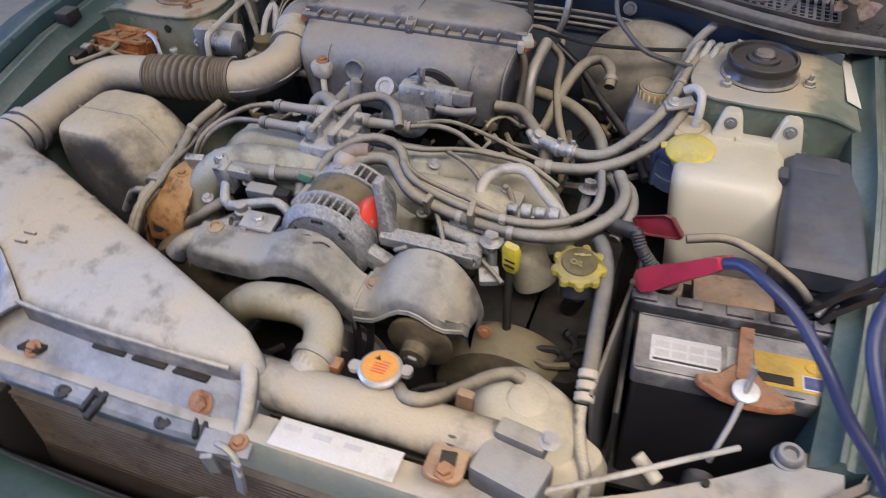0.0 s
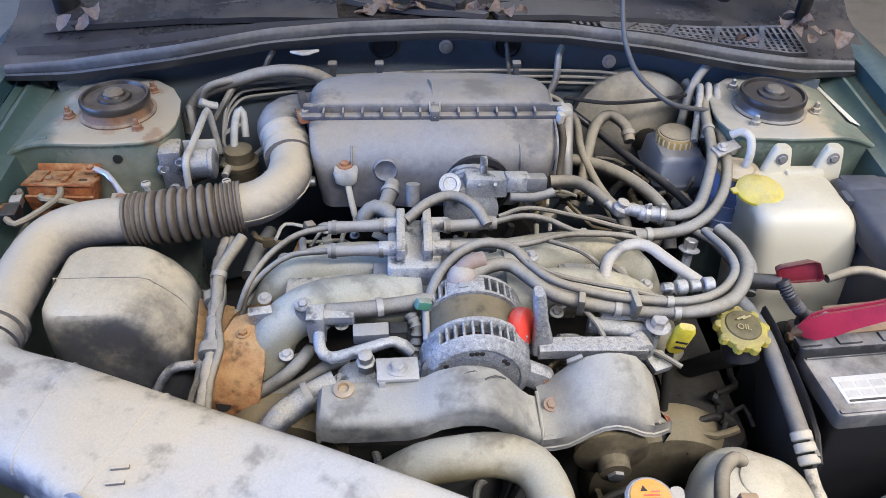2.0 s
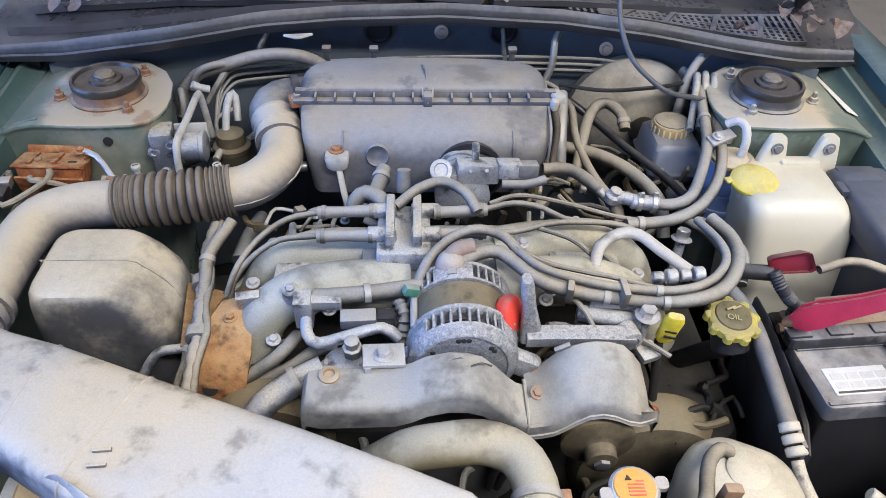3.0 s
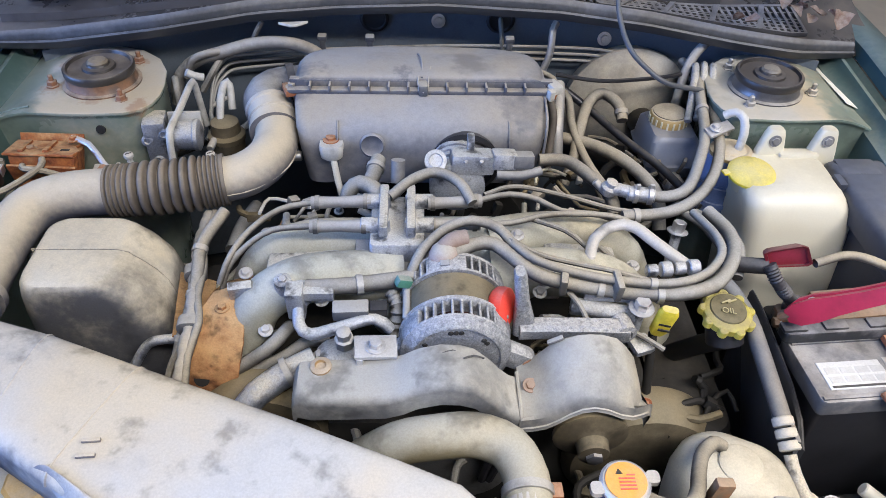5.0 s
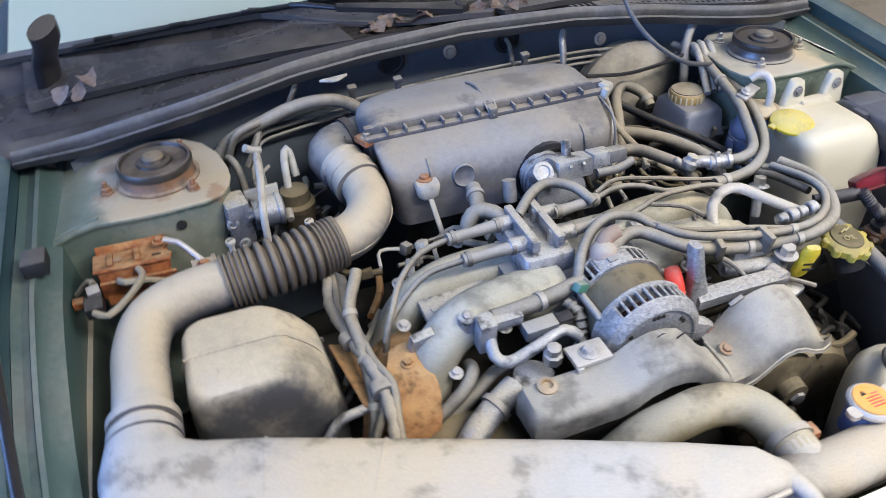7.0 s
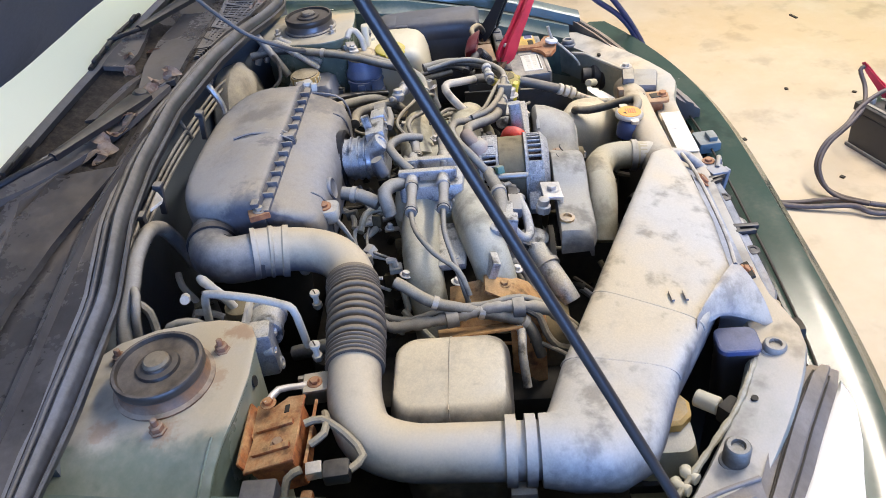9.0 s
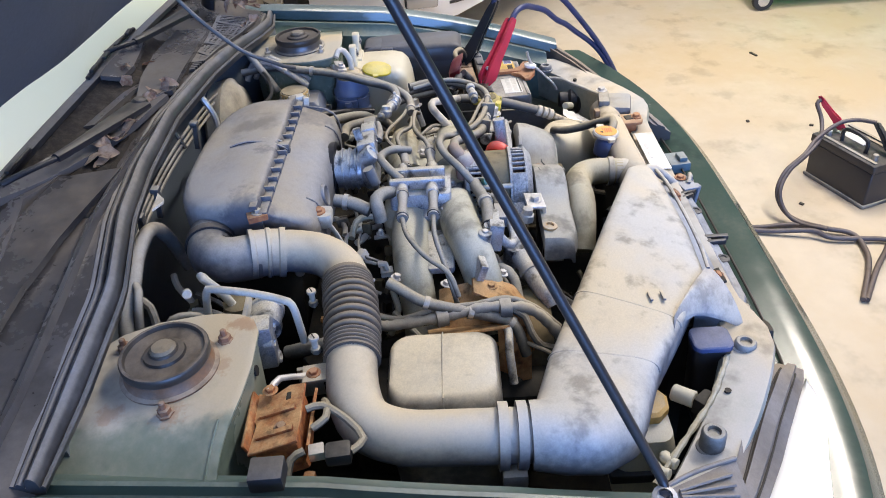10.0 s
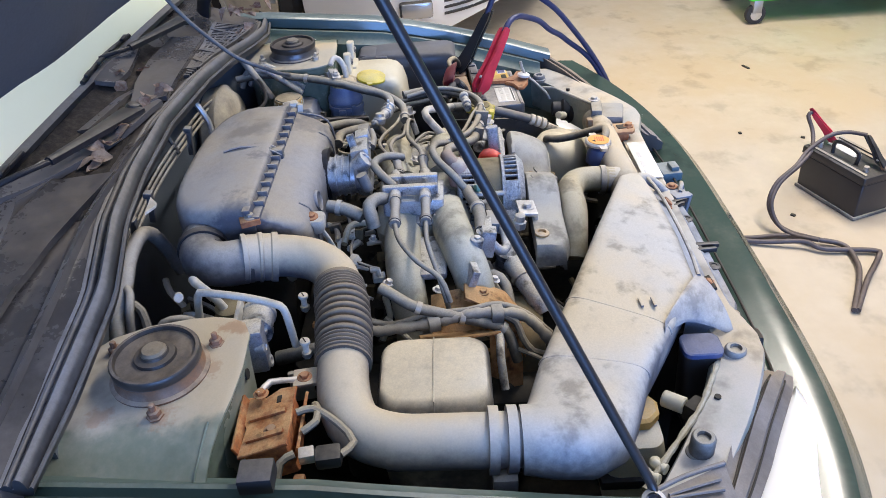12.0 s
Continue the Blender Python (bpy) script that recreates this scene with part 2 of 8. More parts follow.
TOWERP = dusty("dusty_tower_paint", (0.165, 0.215, 0.18), 0.26, 0.0, dust=0.43, tan=(0.49, 0.44, 0.345), scale=4, bump=0.03, mottle=0.8, grime=0.30, grit=0.08, fade=(0.597, 0.628, 0.30))
TOWERR = dusty("rust_stained_tower_paint", (0.165, 0.215, 0.18), 0.26, 0.0, dust=0.43, tan=(0.49, 0.44, 0.345), scale=4, bump=0.03, mottle=0.8, grime=0.30, grit=0.08, fade=(0.597, 0.628, 0.30), spots=(((-0.602, -0.02, 0.836), 0.022, 0.45, "rust"), ((-0.455, -0.075, 0.836), 0.024, 0.5, "rust"), ((-0.53, -0.062, 0.836), 0.018, 0.35, "rust"), ((-0.49, 0.065, 0.836), 0.018, 0.35, "rust"), ((-0.60, 0.05, 0.83), 0.020, 0.35, "rust")))
SUPPORTP = dusty("dusty_support_paint", (0.22, 0.26, 0.235), 0.3, 0.0, dust=0.42, tan=(0.51, 0.465, 0.385), scale=7, bump=0.03, mottle=0.9, grime=0.35, grit=0.12)
FIREW = dusty("dark_firewall_paint", (0.10, 0.122, 0.15), 0.36, dust=0.33, tan=(0.34, 0.335, 0.32), scale=5, bump=0.05, mottle=0.6)
LINER = dusty("hood_liner_felt", (0.055, 0.060, 0.072), 0.75, dust=0.24, tan=(0.16, 0.165, 0.18), bump=0.3, scale=5, mottle=0.8, spec=0.3)
# Near-black beyond real grime: shade in gaps and holes is put into the colour
DARK = dusty("grimy_shade_metal", (0.020, 0.019, 0.017), 0.7, 0.2, dust=0.14, tan=(0.10, 0.085, 0.062))
# Darkened as well: shade low in the bay is put into this grime
GRIMY = dusty("tan_grimy_cover", (0.065, 0.052, 0.032), 0.7, dust=0.38, scale=16, tan=(0.24, 0.19, 0.105), mottle=0.7, grime=0.5)
BLACKP = dusty("black_plastic", (0.016, 0.016, 0.019), 0.36, dust=0.10, tan=(0.20, 0.19, 0.17), mottle=0.5)
COWL = dusty("cowl_plastic", (0.036, 0.035, 0.037), 0.19, dust=0.12, tan=(0.16, 0.145, 0.135), scale=7, mottle=0.8, bump=0.05, grit=0.1)
STRIPM = dusty("bare_trim_plastic", (0.085, 0.082, 0.085), 0.20, dust=0.1, tan=(0.24, 0.22, 0.21), scale=6, mottle=0.6, bump=0.03, grit=0.06)
LITTER = dusty("packed_leaf_dirt", (0.009, 0.008, 0.0075), 0.9, dust=0.10, alt=(0.022, 0.016, 0.013), tan=(0.065, 0.056, 0.050), scale=80, mottle=1.0, bump=0.7, grime=0.6, grit=0.4)
BUMPERP = dusty("weathered_bumper_paint", (0.034, 0.064, 0.051), 0.15, 0.0, dust=-0.02, tan=(0.12, 0.125, 0.10), bump=0.0, scale=6, mottle=0.5, grime=0.3, grit=0.06, coat=0.1)
WHITEP = dusty("aged_white_plastic", (0.60, 0.57, 0.46), 0.42, dust=0.12, tan=(0.50, 0.44, 0.32), bump=0.04, grime=0.15, grit=0.06)
OILY = dusty("dirty_yellow_plastic", (0.50, 0.43, 0.08), 0.45, dust=0.24, tan=(0.32, 0.27, 0.12), bump=0.04, scale=22, mottle=1.0, grime=0.6)
BLUEP = dusty("dark_blue_plastic", (0.045, 0.07, 0.17), 0.35, dust=0.2, tan=(0.2, 0.2, 0.24))
BOOSTM = dusty("dusty_booster_paint", (0.14, 0.14, 0.14), 0.45, dust=0.50, tan=(0.48, 0.45, 0.38), mottle=0.7)
BARM = dusty("dark_bar_steel", (0.11, 0.11, 0.12), 0.35, 0.6, dust=0.26)
DARKRUST = dusty("dark_rust", (0.20, 0.10, 0.06), 0.85, dust=0.28, alt=(0.28, 0.13, 0.07), tan=(0.36, 0.27, 0.19), scale=30)
YELLOW = dusty("yellow_plastic", (0.74, 0.60, 0.05), 0.42, dust=0.22, tan=(0.52, 0.45, 0.25), bump=0.04, grime=0.3)
REDP = dusty("red_plastic", (0.55, 0.03, 0.06), 0.33, dust=0.08, bump=0.04, grit=0.08)
REDCAP = dusty("bright_red_cap", (0.80, 0.07, 0.045), 0.4, dust=0.08, bump=0.03, grime=0.2)
FLOOR = dusty("sealed_concrete", (0.57, 0.49, 0.37), 0.28, dust=0.30, tan=(0.46, 0.385, 0.28), scale=1.2, fine=14, bump=0.0, mottle=1.0, grime=0.20, grit=0.06)
WALL = dusty("painted_wall", (0.50, 0.49, 0.46), 0.8, dust=0.2, tan=(0.44, 0.42, 0.38), scale=1.0, bump=0.05, grime=0.1, grit=0.05)
CEIL = dusty("white_ceiling_paint", (0.80, 0.80, 0.78), 0.8, dust=-0.4, bump=0.0, grime=0.05, grit=0.02)
WHITECAR = dusty("white_car_paint", (0.80, 0.80, 0.80), 0.2, dust=0.0, bump=0.0, mottle=0.1, grime=0.03, grit=0.0, coat=0.8)
GREEN = dusty("green_cart_paint", (0.04, 0.55, 0.05), 0.35, dust=0.0, bump=0.02, mottle=0.1, grime=0.1, grit=0.05)

# ---- structure: the garage ----
bm = BM()
NX, NY = 24, 24
grid = [[bm.verts.new((-7 + 17 * i / NX, -8 + 17 * j / NY, 0)) for j in range(NY + 1)] for i in range(NX + 1)]
for i in range(NX):
    for j in range(NY):
        bm.faces.new((grid[i][j], grid[i + 1][j], grid[i + 1][j + 1], grid[i][j + 1]))
floor = solid("floor", bm, FLOOR, "cream sealed concrete garage floor with brown scuffs", "floor", kind="structure")
solid("wall_east", block((6.1, 0.5, 1.7), (0.2, 11.2, 3.4), b=0), WALL, "plain painted garage wall", "wall", kind="structure")
solid("wall_north", block((0.7, 5.9, 1.7), (10.6, 0.2, 3.4), b=0), WALL, "plain painted garage wall", "wall", kind="structure")
solid("wall_south", block((0.7, -5.1, 1.7), (10.6, 0.2, 3.4), b=0), WALL, "plain painted garage wall", "wall", kind="structure")
bm = block((-4.6, 3.15, 1.7), (0.2, 5.3, 3.4), b=0)
block((-4.6, -4.25, 1.7), (0.2, 1.5, 3.4), b=0, bm=bm)
block((-4.6, -1.5, 3.2), (0.2, 4.0, 0.4), b=0, bm=bm)
solid("wall_west", bm, WALL, "garage wall with a wide open door", "wall", kind="structure")
solid("ceiling", block((0.7, 0.4, 3.5), (10.8, 11.2, 0.2), b=0), CEIL, "plain painted garage ceiling", "ceiling", kind="structure")
for k, (x, y, w, d) in enumerate(((1.1, -2.0, 2.5, 0.45), (-1.9, 0.6, 0.45, 2.5), (2.0, -0.9, 0.45, 2.5))):
    solid("ceiling_light", block((x, y, 3.24), (w, d, 0.30), b=0.01), WHITEP, "white ceiling tube light housing", "ceiling light", "ceiling lights")

# ---- the car body ----
car = thing("green_car", (0, 0, 0), "dark green car, hood open, dusty engine bay", "car")


def sym(name, bm, mat, label=""):
    """A part and its mirror on the other side of the car."""
    other = bm.copy()
    other.transform(Matrix.Scale(-1, 4, (1, 0, 0)))
    a = part(name, bm, mat, car, label)
    b = part(name, other, mat, car, label)
    return a, b


def fender_drop(y):
    """How far the fender line lies above or below its middle, and how far it tapers in."""
    ys, zs = (-0.70, -0.60, -0.40, -0.20, 0.10, 0.9), (-0.13, -0.095, -0.042, 0.0, 0.028, 0.05)
    k = max(0.0, -0.2 - y) / 0.45
    return float(np.interp(y, ys, zs)), 0.030 * k * k


def fender_ring(y):
    dz, dx = fender_drop(y)
    prof = ((0.722, 0.815), (0.726, 0.836), (0.738, 0.842), (0.765, 0.841), (0.80, 0.826), (0.83, 0.79), (0.85, 0.73), (0.86, 0.6), (0.85, 0.42), (0.83, 0.42), (0.835, 0.6), (0.82, 0.73), (0.76, 0.81))
    return [Vector((-x + dx, y, z + dz * (1 if z > 0.7 else 0.2))) for x, z in prof]


sym("fender", loft([fender_ring(-0.63 + 0.09 * i) for i in range(17)]), PAINT, "dark green painted fender")


def gutter_ring(y):
    dz, dx = fender_drop(y)
    prof = ((0.668, 0.795), (0.688, 0.806), (0.693, 0.818), (0.699, 0.818), (0.703, 0.808), (0.712, 0.806), (0.722, 0.812), (0.722, 0.70), (0.66, 0.70))
    return [Vector((-x + dx, y, z + dz)) for x, z in prof]


RAILP = dusty("green_rail_paint", (0.068, 0.115, 0.108), 0.28, 0.0, dust=0.16, tan=(0.33, 0.34, 0.29), scale=5, bump=0.02, mottle=0.8, grime=0.3, grit=0.08)
sym("gutter_rail", loft([gutter_ring(-0.60 + 0.05 * i) for i in range(16)]), RAILP)
# inner aprons, strut towers, firewall
def plate_x(x0, x1, outline):
    return loft([[Vector((x, y, z)) for y, z in outline] for x in (x0, x1)])


sym("apron", plate_x(-0.675, -0.655, [(0.205, 0.30), (0.205, 0.72), (-0.46, 0.72), (-0.56, 0.68), (-0.645, 0.64), (-0.645, 0.30)]), BAYPAINT)


def tower(sx):
    """A strut tower: a flat pressed top with a crisp lip, sloping out to the gutter."""
    plan = [(0.600, 0.128), (0.545, 0.122), (0.495, 0.108), (0.462, 0.080), (0.442, 0.040), (0.433, -0.010), (0.432, -0.040), (0.437, -0.066), (0.448, -0.085), (0.472, -0.096), (0.53, -0.099), (0.58, -0.096), (0.62, -0.090), (0.655, -0.086), (0.692, -0.085), (0.692, 0.03), (0.692, 0.128)]
    path = [plan[0]]
    for a, b in zip(plan, plan[1:] + plan[:1]):
        path += [(a[0] + (b[0] - a[0]) * k / 4, a[1] + (b[1] - a[1]) * k / 4) for k in (1, 2, 3, 4)]
    path = path[:-1]

    def top(x, y):
        return float(np.interp(x, (0.43, 0.590, 0.620, 0.645, 0.668, 0.692), (0.836, 0.836, 0.834, 0.828, 0.819, 0.807))) + 0.002 * math.sin(9 * x + 14 * y)

    rings = []
    for k, dz in ((0.80, 0.42), (0.90, 0.20), (0.945, 0.09), (0.962, 0.035), (0.972, 0.014), (0.984, 0.0075), (1.0, 0.0055), (1.004, 0.0035), (1.0, 0.0008), (0.985, 0.0), (0.94, -0.0005), (0.7, 0.0), (0.4, 0.0), (0.05, 0.0)):
        ring = []
        for x, y in path:
            kx, ky = (1.0 if x > 0.68 else k), k
            u, v = 0.57 + (x - 0.57) * (kx if k > 0.75 else k), 0.04 + (y - 0.04) * (ky if k > 0.75 else k)
            ring.append(Vector((sx * u, v, top(u, v) - dz)))
        rings.append(ring)
    return loft(rings)


for sx in (-1, 1):
    part("strut_tower", tower(sx), TOWERR if sx < 0 else TOWERP, car)
rows = []
for i in range(25):
    x = -0.65 + 1.30 * i / 24
    y = 0.205 - 0.30 * x * x
    top = min(0.888, float(np.interp(abs(x), (0.0, 0.45, 0.65), (0.888, 0.875, 0.845))))
    rows.append([Vector((x, y, z)) for z in (0.35, 0.6, top)] + [Vector((x, y + 0.03, z)) for z in (top, 0.35)])
part("firewall", loft(rows), FIREW, car, "dusty dark painted firewall")
# Added dark sheet; stands in for the shade in the bay's gaps
part("dark_bay_sheet", block((0, -0.34, 0.30), (1.50, 1.12, 0.03), b=0), DARK, car)
# cowl panel behind the seal
SEAL_X = (-0.72, -0.62, -0.45, -0.30, -0.17, 0.0, 0.20, 0.35, 0.50, 0.60, 0.71)
SEAL_Y = (0.072, 0.078, 0.080, 0.112, 0.126, 0.132, 0.116, 0.105, 0.090, 0.082, 0.098)
SEAL_Z = (0.872, 0.875, 0.898, 0.913, 0.919, 0.923, 0.920, 0.905, 0.883, 0.872, 0.862)


def seal_y(x):
    return float(np.interp(x, SEAL_X, SEAL_Y))


def seal_z(x):
    return float(np.interp(x, SEAL_X, SEAL_Z))


rows = []
for i in range(33):
    x = -0.76 + 1.52 * i / 32
    y, z = seal_y(x), seal_z(x) - 0.012
    rows.append([Vector((x, y + (0.338 - 0.05 * x * x - y) * u, z + (0.935 - z) * u - d)) for u, d in ((0.0, 0.004), (0.12, -0.004), (0.4, 0.010), (0.7, 0.016), (1.0, 0.0), (1.05, 0.03), (0.25, 0.022), (0.02, 0.010))])
part("cowl_panel", loft(rows), COWL, car, "dark grey plastic cowl panel")
rows = []
for i in range(57):
    x = -0.72 + 1.43 * i / 56
    w = 1.0 - 0.25 * max(0.0, abs(x) - 0.6) / 0.12
    rows.append([Vector((x, seal_y(x) + dy * w, seal_z(x) + dz * w)) for dy, dz in ((-0.012, -0.020), (-0.016, -0.012), (-0.017, -0.006), (-0.015, -0.003), (-0.012, -0.004), (-0.0105, -0.009), (-0.009, -0.004), (-0.0075, 0.004), (-0.004, 0.010), (0.001, 0.012), (0.0055, 0.009), (0.008, 0.002), (0.009, -0.007), (0.0115, -0.007), (0.013, -0.001), (0.017, 0.002), (0.021, 0.0005), (0.023, -0.005), (0.0245, -0.002), (0.029, -0.001), (0.032, -0.006), (0.030, -0.022))])
part("hood_seal", loft(rows), SEALR, car, "black rubber hood seal with ridges")
# windscreen; its opaque pale green base stands in for a bright reflection
GLASS, gn, gp = nodes("windscreen_glass")
gp.inputs["Base Color"].default_value = (0.78, 0.83, 0.62, 1)
gp.inputs["Roughness"].default_value, gp.inputs["Transmission Weight"].default_value = 0.3, 0.0
rows = []
for i in range(17):
    x = -0.72 + 1.44 * i / 16
    y = 0.322 - 0.05 * x * x
    rows.append([Vector((x, y, 0.94)), Vector((x * 0.85, y + 0.75, 1.38)), Vector((x * 0.85, y + 0.755, 1.37)), Vector((x, y + 0.005, 0.93))])
part("windscreen", loft(rows), GLASS, car, "windscreen with its bright pale green reflection put into the colour")
rows = []
for i in range(33):
    x = -0.74 + 1.48 * i / 32
    y = 0.318 - 0.05 * x * x
    rows.append([Vector((x, y + dy, 0.94 + dz)) for dy, dz in ((-0.010, -0.008), (-0.009, 0.000), (-0.004, 0.003), (0.003, 0.0045), (0.006, 0.004), (0.006, -0.002))])
part("screen_moulding", loft(rows), SEALR, car, "black rubber moulding along the windscreen foot")
# hood, raised on its prop
def hood_pt(x, s, off=0.0):
    c, n = math.cos(radians(56.3)), math.sin(radians(56.3))
    return Vector((x, 0.17 - s * c + off * n, 0.93 + s * n + off * c))


rows = []
for i in range(49):
    x = -0.79 + 1.505 * i / 48
    # the torn liner edge hangs between the two hinge corners
    s0 = float(np.interp(x, (-0.79, -0.66, -0.50, 0.30, 0.42, 0.50, 0.56, 0.715), (0.398, 0.394, 0.377, 0.366, 0.30, 0.18, 0.075, 0.06))) + 0.003 * math.sin(i * 0.8)
    front = 0.95 - 0.15 * (x / 0.7) ** 2
    sag = [0.006 * math.sin(i * 0.9 + 2.0 * k) for k in range(6)]
    rows.append([hood_pt(x, s0 - 0.008, 0.012), hood_pt(x, s0, -0.006)] + [hood_pt(x, s0 + (front - s0) * u, -0.012 + sag[k]) for k, u in enumerate((0.06, 0.2, 0.4, 0.6, 0.8, 0.95))] + [hood_pt(x, front, 0.0), hood_pt(x, front, 0.035), hood_pt(x, 0.6, 0.04), hood_pt(x, s0, 0.035)])
part("hood", loft(rows), LINER, car, "raised hood with a black sagging underside liner")
for sx in (-1, 1):
    part("hood_hinge", tube([(sx * 0.665, 0.235, 0.905), (sx * 0.655, 0.215, 0.955), (sx * 0.635, 0.16, 1.00), (sx * 0.625, 0.10, 1.04)], 0.024, 12, flat=0.5), BLACKP, car, "black steel hood hinge")


# front bumper, set low before the radiator support
def bumper_ring(x):
    a = abs(x) / 0.86
    y = -0.948 + 0.20 * a ** 3.5
    lift = 0.05 * a ** 3
    prof = ((0.108, 0.55), (0.106, 0.592), (0.070, 0.602), (0.032, 0.600), (0.008, 0.577), (0.0, 0.54), (-0.008, 0.45), (0.0, 0.32), (0.05, 0.22), (0.07, 0.24), (0.04, 0.45))
    return [Vector((x, y + p, z + (lift if z > 0.5 else 0))) for p, z in prof]


part("bumper", loft([bumper_ring(-0.86 + 1.72 * i / 40) for i in range(41)]), BUMPERP, car, "dark green painted front bumper")
rows = []
for i in range(33):
    x = -0.43 + 0.90 * i / 32
    rows.append(Vector((x, -0.948 + 0.20 * (abs(x) / 0.86) ** 3.5 + 0.0985, 0.6045)))
part("panel_gap", tube(rows[::2], 0.0024, 8, 0.03), DARK, car, "dark gap before the bumper")
part("edge_foam", tube([(-0.420, -0.722, 0.694), (-0.452, -0.705, 0.697), (-0.500, -0.676, 0.695), (-0.545, -0.640, 0.696), (-0.590, -0.602, 0.694), (-0.625, -0.572, 0.692)], lambda u: 0.0042 + 0.0012 * math.sin(u * 41) * math.sin(u * 17), 8, 0.006), CREAM, car, "ragged tan sealing foam on the panel edge")
# Added dark sheet: the open grille's shade is put in as a panel
part("grille_void_sheet", block((0.0, -0.822, 0.50), (0.92, 0.012, 0.17), (12, 0, 0), 0.002), DARK, car, "added dark sheet standing in for the shade of the open grille")
CONDM = dusty("dirty_condenser_fins", (0.085, 0.066, 0.055), 0.6, 0.2, dust=0.24, tan=(0.17, 0.14, 0.11), scale=18, mottle=0.9, grime=0.5)
part("condenser", block((0.0, -0.772, 0.49), (0.70, 0.016, 0.34), (-4, 0, 0), 0.002), CONDM, car, "brown dusty condenser core")
for k in range(30):
    part("condenser_fin", block((0.0, -0.7825 + 0.0006 * k, 0.645 - 0.0095 * k), (0.69, 0.010, 0.0028), (-4, 0, 0), 0), CONDM, car)
part("lamp_side_bracket", block((-0.335, -0.80, 0.56), (0.03, 0.05, 0.20), (0, 6, 0), 0.006), DARK, car)


def support_ring(x):
    a = abs(x)
    y = -0.747 + 0.9 * max(0, a - 0.36) ** 1.4
    f, r = float(np.interp(a, (0.30, 0.40), (-0.030, -0.060))), 0.018
    return [Vector((x, y + p, z)) for p, z in ((f, 0.690), (f + 0.004, 0.702), (f * 0.5, 0.703), (-0.005, 0.698), (r - 0.004, 0.694), (r, 0.685), (r, 0.62), (f, 0.62))]


part("radiator_support", loft([support_ring(-0.68 + 1.36 * i / 40) for i in range(41)]), SUPPORTP, car, "dusty painted radiator support panel")
TRIMG = dusty("grey_trim_plastic", (0.085, 0.074, 0.066), 0.5, dust=0.34, tan=(0.27, 0.235, 0.195), bump=0.06, mottle=0.8)
# Near-white base stands in for the bright reflection on a clear lens
LENS, ln, lp = nodes("headlamp_lens")
lp.inputs["Base Color"].default_value = (0.88, 0.88, 0.88, 1)
lp.inputs["Roughness"].default_value, lp.inputs["Coat Weight"].default_value = 0.15, 0.6
LAMP_U = (0.0, 0.04, 0.12, 0.32, 0.5, 0.75, 1.0, 1.12)
LAMP_IN = ((-0.392, -0.410, -0.440, -0.522, -0.581, -0.660, -0.698, -0.722), (-0.860, -0.848, -0.826, -0.775, -0.740, -0.688, -0.655, -0.635), (0.606, 0.613, 0.626, 0.645, 0.660, 0.685, 0.700, 0.708))
LAMP_OUT = ((-0.394, -0.409, -0.446, -0.518, -0.578, -0.632, -0.692, -0.728), (-0.862, -0.864, -0.857, -0.832, -0.807, -0.784, -0.754, -0.738), (0.604, 0.608, 0.620, 0.640, 0.650, 0.668, 0.680, 0.685))
TRIM_BACK = ((-0.392, -0.420, -0.508, -0.577, -0.640, -0.715), (-0.812, -0.783, -0.727, -0.688, -0.655, -0.600), (0.645, 0.668, 0.693, 0.703, 0.712, 0.728))
TRIM_FRONT = ((-0.386, -0.425, -0.522, -0.581, -0.660, -0.722), (-0.857, -0.839, -0.779, -0.744, -0.692, -0.638), (0.622, 0.634, 0.656, 0.670, 0.694, 0.714))


def along(line, keys, u):
    return Vector([float(np.interp(u, keys, c)) for c in line])


for sx in (-1, 1):
    rows = []
    for i in range(27):
        u = 1.12 * (i / 26) ** 1.5
        p, q = along(LAMP_IN, LAMP_U, u), along(LAMP_OUT, LAMP_U, u)
        sink = Vector((0, 0, 0.17 if sx > 0 else 0.0))
        ring = [p - sink, p.lerp(q, 0.3) + Vector((0, 0, 0.005)) - sink, p.lerp(q, 0.75) + Vector((0, 0, 0.003)) - sink, q - sink, Vector((q.x, q.y - 0.006, 0.48)), Vector((p.x, p.y, 0.48))]
        rows.append([Vector((-sx * v.x, v.y, v.z)) for v in ring])
    part("headlamp", loft(rows), LENS, car, "glossy headlamp lens, its bright reflection put in as white")
    rows = []
    for i in range(21):
        u = 5 * i / 20
        p, q = along(TRIM_BACK, range(6), u), along(TRIM_FRONT, range(6), u)
        rows.append([Vector((-sx * v.x, v.y, v.z)) for v in (p - Vector((0, 0, 0.010)), p, p.lerp(q, 0.30), p.lerp(q, 0.34) + Vector((0, 0, 0.005)), p.lerp(q, 0.66) + Vector((0, 0, 0.006)), p.lerp(q, 0.70) + Vector((0, 0, 0.001)), q, q - Vector((0, 0, 0.08)), p - Vector((0, 0, 0.08)))])
    part("lamp_trim", loft(rows), TRIMG, car, "dusty grey trim behind the headlamp")
    for k in (0.27, 0.73):
        part("trim_groove", tube([Vector((-sx * v.x, v.y, v.z + 0.0008)) for v in (along(TRIM_BACK, range(6), u).lerp(along(TRIM_FRONT, range(6), u), k) for u in (0.6, 1.2, 2.0, 3.0, 4.0, 4.8))], 0.0016, 8), DARK, car)
